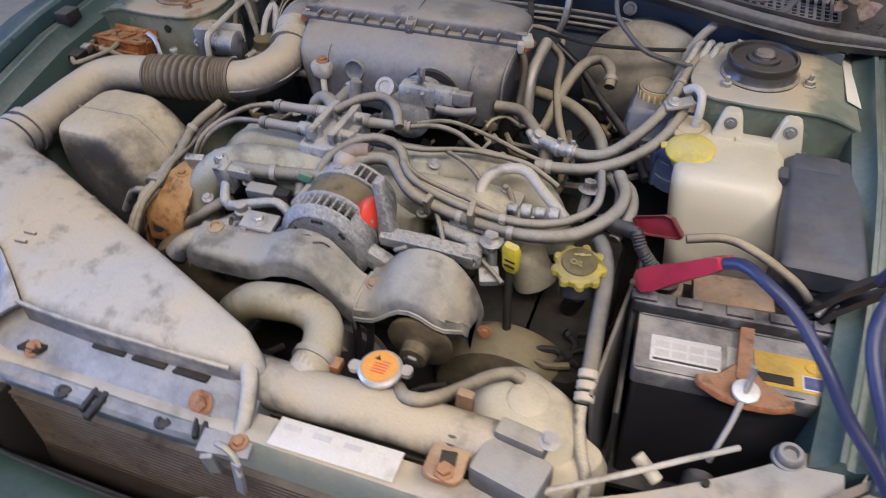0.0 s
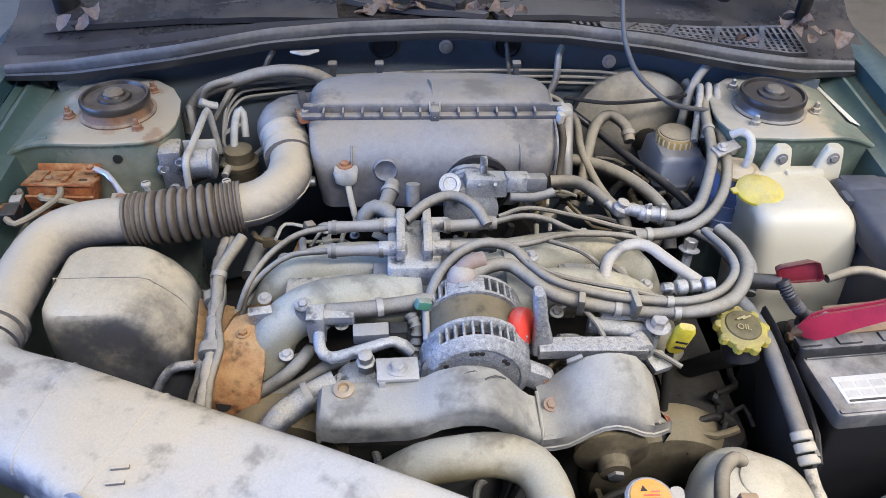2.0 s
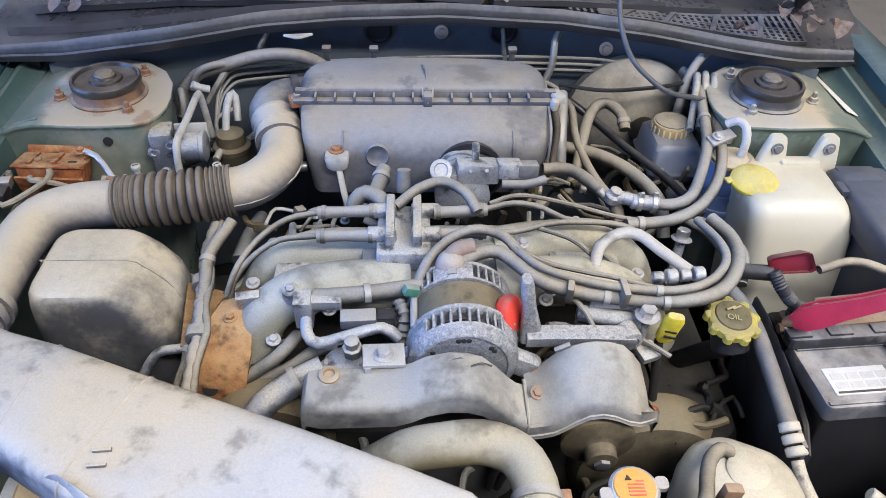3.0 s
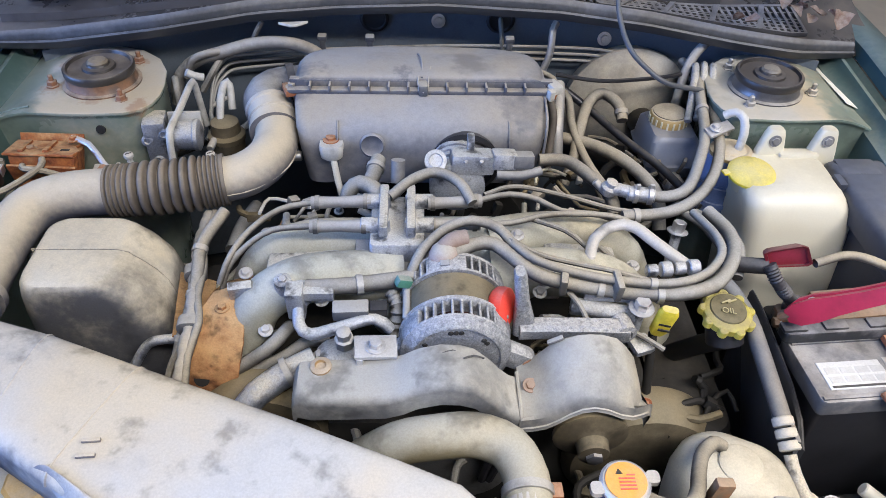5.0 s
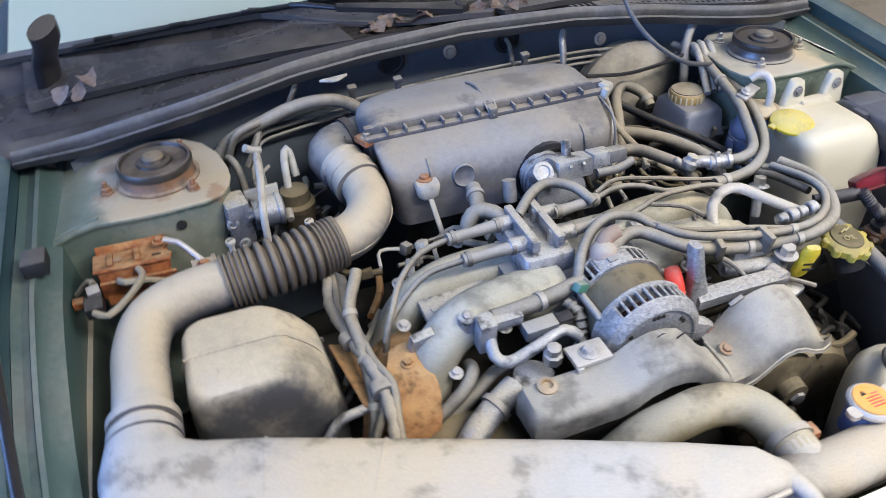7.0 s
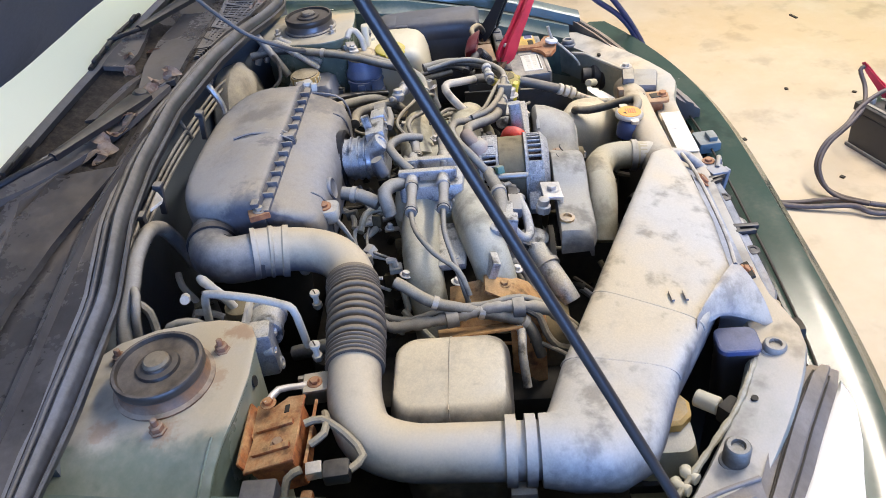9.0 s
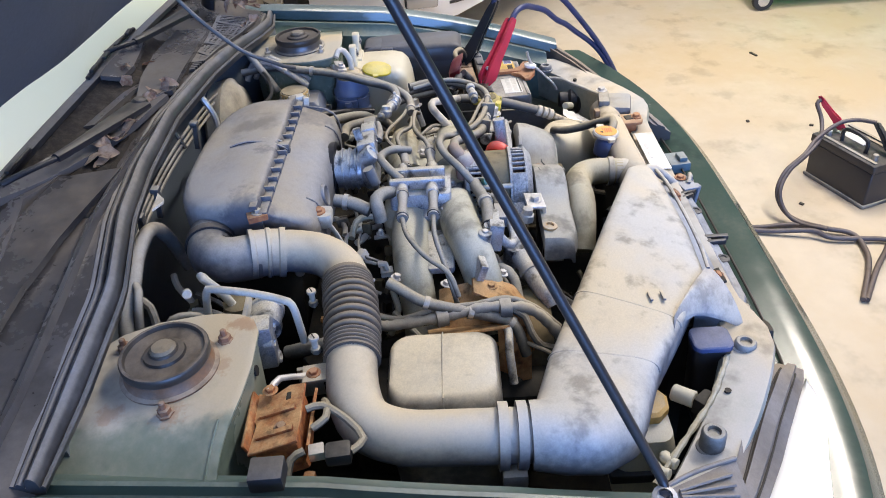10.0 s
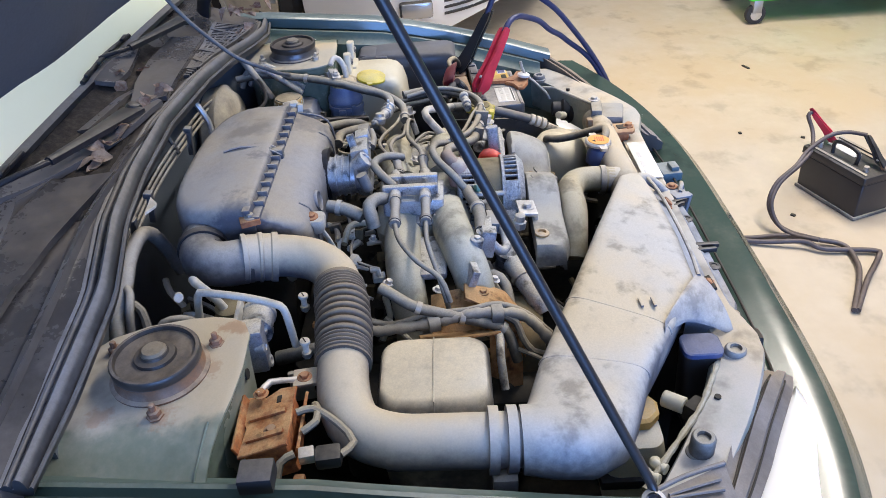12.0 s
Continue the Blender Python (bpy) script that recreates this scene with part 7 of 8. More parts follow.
COPPER = dusty("corroded_copper", (0.27, 0.14, 0.07), 0.7, 0.2, dust=0.22, alt=(0.16, 0.13, 0.09), tan=(0.42, 0.33, 0.24), scale=20, grime=0.5)
for name, c in (("positive", (0.462, -0.395)), ("negative", (0.640, -0.392))):
    tm = thing("battery_terminal", (c[0], c[1], 0.70), "corroded battery terminal clamp with bolts", "terminal", "battery terminals")
    part("post", cyl((c[0], c[1], 0.70), (c[0], c[1], 0.730), 0.009, 0.008), STEEL, tm)
    part("clamp", slab(c[0], c[1], 0.706, 0.722, 0.045, 0.032, 0.008, 0.002), COPPER, tm)
    part("bolt", cyl((c[0] - 0.03, c[1] - 0.012, 0.714), (c[0] + 0.03, c[1] - 0.012, 0.714), 0.004, n=10), STEEL, tm)
    part("nut", lathe((c[0] - 0.03, c[1] - 0.012, 0.714), (-1, 0, 0), [(0.007, -0.006), (0.007, 0.0), (0.005, 0.001)], 6), COPPER, tm)
tray = solid("corroded_cover", block((0.545, -0.385, 0.722), (0.10, 0.055, 0.016), (0, 0, 6), 0.005), COPPER, "corroded brown terminal cover on the battery", "cover")
rbt = thing("terminal_boot", (0.42, -0.37, 0.74), "dirty red rubber terminal boot", "terminal cover")
BOOTR = dusty("dirty_red_rubber", (0.20, 0.018, 0.028), 0.4, dust=0.12)
BOOTI = dusty("pink_red_rubber", (0.36, 0.035, 0.06), 0.4, dust=0.12)


def scoop(k, back):
    """One four-sided ring of the boot, shrunk by k and set back."""
    ring = [Vector(p) for p in ((0.402, -0.372, 0.806), (0.448, -0.384, 0.829), (0.472, -0.378, 0.788), (0.416, -0.372, 0.779))]
    mid = sum(ring, Vector()) / 4
    ring = [mid + (p - mid) * k + Vector((0.25, 0.85, -0.45)) * back for p in ring]
    out = []
    for a, b in zip(ring, ring[1:] + ring[:1]):
        out += [a.lerp(b, u) for u in (0.12, 0.35, 0.65, 0.88)]
    return out


part("boot", loft([scoop(0.62, 0.030), scoop(0.86, 0.026), scoop(0.97, 0.012), scoop(1.0, 0.001), scoop(0.98, -0.001), scoop(0.86, 0.0), scoop(0.80, 0.006)], cap=True), BOOTR, rbt)
part("boot_lining", loft([scoop(0.81, 0.0052), scoop(0.60, 0.0058), scoop(0.1, 0.0062)]), BOOTI, rbt, "brighter red inside of the boot")
part("tail", tube([(0.415, -0.372, 0.782), (0.398, -0.368, 0.780), (0.378, -0.358, 0.774)], 0.0105, 12), RUBBER, rbt)
part("lead", tube([(0.412, -0.380, 0.792), (0.422, -0.392, 0.776), (0.436, -0.398, 0.760), (0.452, -0.398, 0.742), (0.460, -0.396, 0.722)], lambda u: 0.0085 + 0.0008 * math.sin(u * 130), 12, 0.002), RUBBER, rbt)
part("lead_end", lathe((0.461, -0.396, 0.722), (0, 0, 1), [(0.016, 0), (0.017, 0.003), (0.017, 0.009), (0.012, 0.013), (0.010, 0.022)], 18), RUBBER, rbt)
part("neck", tube([(0.360, -0.35, 0.772), (0.395, -0.364, 0.779)], 0.008, 12), RUBBER, rbt)
hose("battery_cable", [(0.474, -0.375, 0.79), (0.52, -0.365, 0.795), (0.56, -0.375, 0.79), (0.61, -0.385, 0.765), (0.64, -0.392, 0.735)], 0.006, HOSE, "grey battery cable behind the terminals", "cable")
hose("battery_cable", [(0.648, -0.392, 0.725), (0.675, -0.37, 0.735), (0.70, -0.36, 0.74), (0.73, -0.355, 0.735)], 0.016, BLACKP, "thick black taped battery cable", "cable", 12)


# ---- jumper cables ----
def clamp(base, tip, mat, label, spread):
    """Two long jaws pivoting on a pin, gripping at base, handles up at tip."""
    base, tip = Vector(base), Vector(tip)
    ob = thing("jumper_clamp", base, label, "jumper clamp", "jumper clamps")
    z = (tip - base).normalized()
    x = Vector(spread).normalized()
    y = z.cross(x).normalized()
    ln = (tip - base).length
    for s in (-1, 1):
        rows = []
        for u, w, off in ((0.0, 0.008, 0.006), (0.10, 0.014, 0.012), (0.24, 0.015, 0.010), (0.40, 0.012, 0.008), (0.62, 0.010, 0.009), (0.88, 0.009, 0.010 if s > 0 else 0.007), (1.0, 0.006, 0.010 if s > 0 else 0.006)):
            c = base + z * ln * u + x * (s * off)
            rows.append([c + y * w + x * 0.0038, c - y * w + x * 0.0038, c - y * w - x * 0.0038, c + y * w - x * 0.0038])
        part("jaw_handle", loft(rows), mat, ob)
    part("pivot_pin", cyl(base + z * ln * 0.22 - y * 0.014, base + z * ln * 0.22 + y * 0.014, 0.0045, n=12), ZINC, ob)
    for s in (-1, 1):
        part("copper_tooth", cyl(base - z * 0.012 + x * s * 0.004, base + z * 0.01 + x * s * 0.006, 0.006, n=8), COPPER, ob)
    return ob


clamp((0.432, -0.428, 0.752), (0.514, -0.500, 0.872), REDP, "red handled jumper clamp on the battery terminal", (0.6, 0.6, -0.2))
clamp((0.638, -0.391, 0.725), (0.671, -0.473, 0.866), BLACKP, "black handled jumper clamp on the battery terminal", (0.8, -0.5, 0))
BROWNC = dusty("dusty_brown_cable", (0.06, 0.045, 0.042), 0.5, dust=0.2, tan=(0.20, 0.165, 0.145), bump=0.05)
BLUEC = dusty("dark_blue_cable", (0.028, 0.038, 0.105), 0.4, dust=0.10, tan=(0.13, 0.125, 0.15), bump=0.05)
jc = hose("jumper_cable", [(0.510, -0.497, 0.866), (0.530, -0.512, 0.884), (0.552, -0.532, 0.886), (0.586, -0.555, 0.872), (0.618, -0.59, 0.85), (0.650, -0.622, 0.815), (0.70, -0.67, 0.77), (0.79, -0.78, 0.64), (0.86, -0.90, 0.36), (0.90, -1.0, 0.08), (0.91, -1.12, 0.012)], 0.007, BLUEC, "dark blue jumper cable running down to the floor", "cable", 10)
part("floor_run", tube([(0.91, -1.12, 0.012), (0.86, -1.22, 0.012), (0.835, -1.32, 0.012), (0.838, -1.433, 0.012), (0.795, -1.53, 0.018), (0.762, -1.598, 0.014), (0.672, -1.599, 0.012), (0.586, -1.565, 0.012), (0.449, -1.487, 0.012)], 0.0085, 10), BROWNC, jc, "dusty brown cable on the floor")
jc = hose("jumper_cable", [(0.668, -0.466, 0.860), (0.672, -0.49, 0.905), (0.660, -0.54, 0.922), (0.645, -0.598, 0.896), (0.685, -0.67, 0.82), (0.80, -0.80, 0.62), (0.875, -0.92, 0.34), (0.92, -1.02, 0.06), (0.93, -1.14, 0.012)], 0.007, BLUEC, "dark blue jumper cable running down to the floor", "cable", 10)
part("floor_run", tube([(0.93, -1.14, 0.012), (0.85, -1.24, 0.013), (0.810, -1.34, 0.013), (0.779, -1.473, 0.026), (0.747, -1.527, 0.016), (0.726, -1.678, 0.014), (0.690, -1.672, 0.014), (0.583, -1.588, 0.013), (0.448, -1.497, 0.012)], 0.0085, 10), BROWNC, jc, "dusty brown cable on the floor")
hose("jumper_cable", [(0.781, -1.522, 0.030), (0.847, -1.462, 0.018), (0.887, -1.423, 0.035), (0.924, -1.404, 0.085), (0.961, -1.433, 0.14), (1.001, -1.505, 0.18), (1.056, -1.563, 0.205), (1.093, -1.64, 0.235), (1.091, -1.698, 0.247), (1.057, -1.749, 0.250)], 0.007, BROWNC, "dark jumper cable arching onto the spare battery", "cable", 10)
hose("jumper_cable", [(0.775, -1.520, 0.030), (0.832, -1.458, 0.020), (0.873, -1.422, 0.04), (0.915, -1.409, 0.09), (0.960, -1.444, 0.14), (1.0, -1.514, 0.18), (1.064, -1.577, 0.20), (1.128, -1.601, 0.235), (1.165, -1.591, 0.280), (1.169, -1.604, 0.290)], 0.007, BROWNC, "dark jumper cable climbing to the red clamp", "cable", 10)

# ---- radiator and front ----
rad = thing("radiator", (0.05, -0.69, 0.36), "dusty radiator with a plastic top tank and filler cap", "radiator")
part("top_tank", tube([(-0.33, -0.692, 0.700), (0.0, -0.694, 0.702), (0.10, -0.694, 0.703), (0.205, -0.690, 0.703), (0.36, -0.690, 0.700)], lambda u: 0.031, 20), dusty("stained_tank_plastic", (0.085, 0.075, 0.06), 0.5, dust=0.40, tan=(0.50, 0.45, 0.36), scale=6, mottle=1.3, grime=0.6), rad)
part("core", block((0.02, -0.695, 0.52), (0.68, 0.030, 0.32), b=0.002), DARK, rad)
for k in range(34):
    part("fin_row", block((-0.005 - 0.0, -0.712, 0.385 + 0.0085 * k), (0.62, 0.004, 0.003), b=0), DARK, rad)
nk = part("filler_neck", lathe((0.174, -0.662, 0.700), (0, 0, 1), [(0.026, 0), (0.024, 0.02), (0.018, 0.03), (0.020, 0.034), (0.020, 0.038), (0.016, 0.039)], 28), BLUEP, rad, "dark blue filler neck")
rcap = part("cap", lathe((0.174, -0.659, 0.738), (0, -0.05, 1), [(0.022, 0), (0.0265, 0.002), (0.0265, 0.006), (0.0235, 0.009), (0.004, 0.010)], 36), ZINC, rad, "chrome cap with an orange sticker")
for s in (-1, 1):
    part("ear", loft([rrect(0.174 + s * 0.0300, -0.659 + s * 0.006, 0.014, 0.015, z, 0.005, 3) for z in (0.739, 0.744, 0.7455)]), ZINC, rcap)
ORANGE = dusty("orange_sticker", (0.85, 0.36, 0.05), 0.4, dust=0.03, bump=0)
part("sticker", lathe((0.174, -0.6595, 0.7478), (0, -0.05, 1), [(0.0215, 0), (0.0215, 0.0008), (0.002, 0.0012)], 36), ORANGE, rcap, "orange warning sticker")
part("warning_triangle", loft([[Vector((0.168 + 0.0045 * math.cos(a) * k, -0.650 + 0.0045 * math.sin(a) * k, z)) for a in (math.pi / 2, math.pi * 7 / 6, math.pi * 11 / 6)] for z, k in ((0.7484, 1), (0.7496, 1), (0.7497, 0.9))]), DARK, rcap)
for k in range(5):
    part("print_bar", block((0.175 + (0.005 if k == 0 else 0), -0.653 - 0.0040 * k, 0.7493), (0.017 if k else 0.009, 0.0016, 0.0006), b=0), REDCAP, rcap)
hose("overflow_hose", [(0.198, -0.664, 0.722), (0.213, -0.681, 0.735), (0.235, -0.684, 0.742), (0.252, -0.662, 0.730), (0.268, -0.628, 0.712), (0.285, -0.596, 0.698), (0.306, -0.576, 0.690), (0.320, -0.574, 0.680)], 0.0085, HOSE, "dusty overflow hose from the radiator cap", n=12)
uh = thing("radiator_hose", (0.0, -0.58, 0.64), "dusty thick upper radiator hose with a clamp", "hose")
part("hose", tube([(-0.10, -0.57, 0.655), (-0.06, -0.576, 0.695), (-0.02, -0.58, 0.712), (0.025, -0.58, 0.716), (0.062, -0.597, 0.716), (0.078, -0.632, 0.712), (0.078, -0.672, 0.708)], 0.0255, 22), CREAM, uh)
part("clamp", tube([(0.0782, -0.646, 0.7105), (0.078, -0.656, 0.710)], 0.0285, 24), STEEL, uh)
part("clamp_screw", block((0.108, -0.650, 0.712), (0.014, 0.018, 0.012), (0, 0, 0), 0.002), RUST, uh)
part("elbow", tube([(0.078, -0.66, 0.709), (0.08, -0.685, 0.707), (0.10, -0.694, 0.705)], 0.0255, 20), DUCT, uh)
ofl = thing("overflow_bottle", (0.32, -0.65, 0.5), "yellowed dusty coolant overflow bottle", "fluid tank")
TANB = dusty("yellowed_plastic", (0.56, 0.52, 0.40), 0.42, dust=0.30, tan=(0.56, 0.52, 0.43), bump=0.04, scale=6, mottle=0.8)
part("bottle", loft([rrect(cx, cy, w, d, z, r, 8, m=pose(0.33, -0.60, 0, 0, 0, -26) @ pose(-0.33, 0.60, 0)) for z, cx, cy, w, d, r in ((0.45, 0.340, -0.600, 0.13, 0.11, 0.03), (0.585, 0.340, -0.603, 0.158, 0.126, 0.052), (0.630, 0.337, -0.601, 0.156, 0.122, 0.056), (0.656, 0.334, -0.598, 0.143, 0.108, 0.052), (0.671, 0.331, -0.595, 0.117, 0.085, 0.042), (0.677, 0.330, -0.594, 0.086, 0.058, 0.028))]), TANB, ofl)
part("embossed_disc", lathe((0.336, -0.597, 0.674), (0.05, -0.10, 1), [(0.026, 0), (0.026, 0.004), (0.0235, 0.006), (0.004, 0.006)], 30), TANB, ofl)
part("shoulder", loft([rrect(0.393, -0.642, w, d, z, 0.018, 5, m=pose(0.393, -0.642, 0, 0, 0, -30) @ pose(-0.393, 0.642, 0)) for z, w, d in ((0.50, 0.075, 0.11), (0.615, 0.072, 0.105), (0.637, 0.060, 0.092), (0.643, 0.042, 0.07))]), TANB, ofl)
LATCHM = dusty("weathered_latch", (0.36, 0.20, 0.10), 0.7, 0.1, dust=0.28, alt=(0.30, 0.13, 0.06), tan=(0.48, 0.36, 0.24), scale=20, mottle=1.0)
lt = thing("hood_latch", (0.29, -0.72, 0.70), "rusty hood latch bracket on the radiator support", "latch")
part("plate", loft([rrect(0.282, -0.715, w, 0.085, z, 0.012, 4) for z, w in ((0.712, 0.044), (0.717, 0.044), (0.719, 0.038))]), LATCHM, lt)
part("slot", block((0.283, -0.730, 0.7192), (0.018, 0.018, 0.003), (0, 0, 8), 0.001), DARK, lt)
part("bolt", lathe((0.279, -0.700, 0.719), (0, 0, 1), [(0.015, 0), (0.015, 0.002), (0.009, 0.003), (0.009, 0.008), (0.005, 0.009), (0.004, 0.006)], 20), RUBBER, lt)
part("rusty_bolt", lathe((0.284, -0.746, 0.719), (0, 0, 1), [(0.012, 0), (0.012, 0.002), (0.008, 0.003), (0.008, 0.008)], 6), RUST, lt)
part("upright", block((0.277, -0.660, 0.725), (0.020, 0.012, 0.04), (0, 6, 0), 0.003), COPPER, lt, "orange corroded plug")
part("leg", block((0.282, -0.715, 0.70), (0.034, 0.06, 0.028), (0, 0, 0), 0.004), RUST, lt)
ms = thing("fan_motor", (0.35, -0.70, 0.62), "dusty black fan relay box beside the latch", "fan")
part("box", block((0.350, -0.722, 0.712), (0.078, 0.052, 0.038), (0, 0, -12), 0.008), GREY_PLASTIC, ms)
part("neck", block((0.352, -0.688, 0.730), (0.058, 0.024, 0.024), (0, 0, -8), 0.005), GREY_PLASTIC, ms)
part("screw", hexbolt((0.382, -0.688, 0.742), (0, 0, 1), 0.008, 0.007), ZINC, ms)
PALEINK = dusty("faded_ink", (0.58, 0.58, 0.60), 0.5, dust=0.05, bump=0)
sk = thing("support_sticker", (0.158, -0.752, 0.70), "white instruction sticker on the radiator support", "label")
part("sheet", block((0.157, -0.752, 0.7062), (0.152, 0.038, 0.0012), (0, 0, 1), 0.0003), LABELW, sk)
for k in range(3):
    part("print_bar", block((0.10 + 0.038 * k, -0.745, 0.7071), (0.022, 0.007, 0.0006), (0, 0, 1), 0), PALEINK, sk)
fan = thing("radiator_fan", (0.0, -0.63, 0.42), "black radiator fan shroud and blades", "fan")
part("shroud", lathe((-0.06, -0.665, 0.56), (0, 1, 0), [(0.13, 0), (0.135, 0.02), (0.128, 0.03), (0.125, 0.01)], 40), BLACKP, fan)
for k in range(7):
    a = 360 * k / 7
    part("blade", turned(block((0.065, 0, 0), (0.10, 0.004, 0.05), (28, 0, 0), 0.002), pose(-0.06, -0.645, 0.56, 0, a, 0)), BLACKP, fan)
part("hub", lathe((-0.06, -0.65, 0.56), (0, 1, 0), [(0.035, 0), (0.035, 0.03), (0.02, 0.04)], 24), BLACKP, fan)

# support panel furniture
for x, y in ((-0.578, -0.652), (-0.408, -0.750), (0.626, -0.593)):
    bs = thing("bump_stop", (x, y, 0.70), "grey rubber hood bump stop", "bump stop", "hood bump stops")
    h = 0.030 if x < -0.5 else 0.012
    part("stop", lathe((x, y, 0.694), (0, 0, 1), [(0.0185, 0), (0.018, 0.004), (0.0155, 0.006), (0.0150, h), (0.0125, h + 0.003), (0.0085, h + 0.003), (0.0070, h - 0.002), (0.003, h - 0.002)], 24), HOSE if x < -0.5 else GREY_PLASTIC, bs)
for x, y in ((-0.455, -0.752), (-0.49, -0.70), (0.545, -0.655)):
    part("panel_hole", lathe((x, y, 0.699), (0, 0, 1), [(0.0045, -0.003), (0.0045, 0.002), (0.001, 0.0022)], 12), DARK, car)
for x, y in ((-0.199, -0.785), (-0.321, -0.776), (-0.286, -0.768), (-0.249, -0.762), (-0.055, -0.781)):
    pcl = thing("trim_clip", (x, y, 0.69), "black push-in trim clip on the duct lip", "clip", "trim clips")
    part("head", lathe((x, y, 0.694), (0, 0, 1), [(0.011, 0), (0.0105, 0.003), (0.005, 0.0045), (0.004, 0.003)], 18), BLACKP if x > -0.21 else HOSE, pcl)
for x, y, r in ((-0.142, -0.790, 0), (0.002, -0.778, 22)):
    lg = thing("trim_lug", (x, y, 0.69), "black plastic trim lug on the duct lip", "clip", "trim lugs")
    part("prong", block((x, y, 0.698), (0.009, 0.040, 0.009), (0, 0, r), 0.002), BLACKP, lg)
    part("prong", block((x - 0.014, y + 0.004, 0.698), (0.007, 0.034, 0.009), (0, 0, r + 4), 0.002), BLACKP, lg)
    part("web", block((x - 0.007, y + 0.014, 0.697), (0.018, 0.008, 0.008), (0, 0, r), 0.002), BLACKP, lg)
bb = solid("washer_stub", cyl((-0.455, -0.64, 0.665), (-0.475, -0.665, 0.668), 0.012), WHITEP, "white plastic lamp socket behind the headlamp", "lamp socket")
solid("socket_plug", block((-0.486, -0.678, 0.668), (0.03, 0.03, 0.03), (0, 0, 40), 0.006), DARK, "dark plug behind the headlamp", "plug")
pb = thing("power_steering_pot", (-0.485, -0.59, 0.56), "dusty fluid pot with a yellow cap under the duct", "fluid tank")
part("pot", loft([rrect(-0.485, -0.592, w, d, z, 0.02, 5) for z, w, d in ((0.52, 0.075, 0.075), (0.62, 0.09, 0.085), (0.645, 0.08, 0.075), (0.65, 0.06, 0.05))]), TANB, pb)
part("cap", lathe((-0.470, -0.600, 0.650), (0, 0, 1), [(0.030, 0), (0.031, 0.003), (0.031, 0.014), (0.026, 0.018)], 9), dusty("amber_cap", (0.60, 0.38, 0.10), 0.45, dust=0.2), pb, "amber scalloped cap")
part("strap", block((-0.485, -0.592, 0.58), (0.10, 0.095, 0.018), (0, 0, 0), 0.004), BLACKP, pb)
bl = thing("duct_snout", (-0.40, -0.70, 0.60), "dark plastic snout under the duct flap", "air duct")
part("snout", loft([rrect(-0.40, -0.703, w, d, z, 0.012, 4) for z, w, d in ((0.58, 0.036, 0.045), (0.68, 0.040, 0.052), (0.703, 0.044, 0.056))]), BLACKP, bl)
part("flange", loft([rrect(-0.40, -0.703, w, d, z, 0.012, 4) for z, w, d in ((0.702, 0.042, 0.052), (0.704, 0.046, 0.056), (0.711, 0.046, 0.056), (0.713, 0.042, 0.052))]), BLUEP, bl, "blue plastic flange")
hk = thing("clip_hook", (-0.60, -0.60, 0.68), "pale plastic hook clips on the panel edge", "clip")
part("hook", tube([(-0.598, -0.605, 0.692), (-0.585, -0.594, 0.69), (-0.578, -0.598, 0.684)], 0.007, 10), WHITEP, hk)
part("hook", tube([(-0.612, -0.593, 0.692), (-0.60, -0.580, 0.688), (-0.592, -0.584, 0.682)], 0.007, 10), WHITEP, hk)
solid("pale_peg", cyl((0.500, -0.640, 0.652), (0.472, -0.622, 0.666), 0.0085), WHITEP, "white plastic lamp stub beside the battery", "peg")
hose("release_cable", [(0.36, -0.738, 0.704), (0.386, -0.726, 0.706), (0.46, -0.679, 0.706), (0.52, -0.638, 0.705), (0.549, -0.618, 0.703), (0.575, -0.596, 0.695)], 0.0036, PALEPIPE, "grey hood release cable along the support", "cable")
hls = thing("lamp_socket", (0.543, -0.63, 0.645), "black rubber lamp socket with a white stub", "lamp socket")
part("boot", lathe((0.543, -0.672, 0.645), (0, 1, 0.1), [(0.034, 0), (0.034, 0.012), (0.028, 0.016), (0.028, 0.030), (0.020, 0.036), (0.018, 0.055), (0.006, 0.056)], 26), RUBBER, hls)
CATCHM = dusty("grey_teal_plastic", (0.10, 0.16, 0.19), 0.4, dust=0.26, tan=(0.34, 0.35, 0.34), bump=0.04)
hct = thing("catch_block", (0.275, -0.845, 0.60), "blue-grey plastic catch on the bumper edge", "catch")
part("block", block((0.272, -0.842, 0.606), (0.055, 0.045, 0.024), (0, 0, 6), 0.004), CATCHM, hct)
part("tongue", block((0.268, -0.85, 0.622), (0.030, 0.018, 0.012), (0, 0, 6), 0.003), CATCHM, hct)
hrn = thing("car_horn", (0.0, -0.85, 0.55), "round silver horn behind the bumper", "horn")
part("disc", lathe((0.0, -0.836, 0.585), (0, -0.3, 1), [(0.020, -0.02), (0.030, -0.01), (0.033, 0.0), (0.030, 0.006), (0.014, 0.012), (0.004, 0.013)], 26), ZINC, hrn)
sbk = thing("striker_bracket", (0.05, -0.79, 0.69), "bent weathered bracket under the duct end", "bracket")
part("plate", block((0.035, -0.785, 0.700), (0.06, 0.03, 0.004), (0, 6, 12), 0.001), LIPB, sbk)
part("leg", block((0.022, -0.803, 0.680), (0.014, 0.006, 0.045), (10, 0, 20), 0.001), LIPB, sbk)
part("leg", block((0.060, -0.806, 0.676), (0.012, 0.006, 0.05), (-6, 0, -10), 0.001), LIPB, sbk)
part("hook", tube([(0.028, -0.790, 0.704), (0.045, -0.796, 0.712), (0.058, -0.800, 0.702), (0.064, -0.808, 0.685)], 0.004, 8), STEEL, sbk)
part("bolt", hexbolt((0.050, -0.780, 0.703), (0, 0, 1), 0.007, 0.006), RUST, sbk)
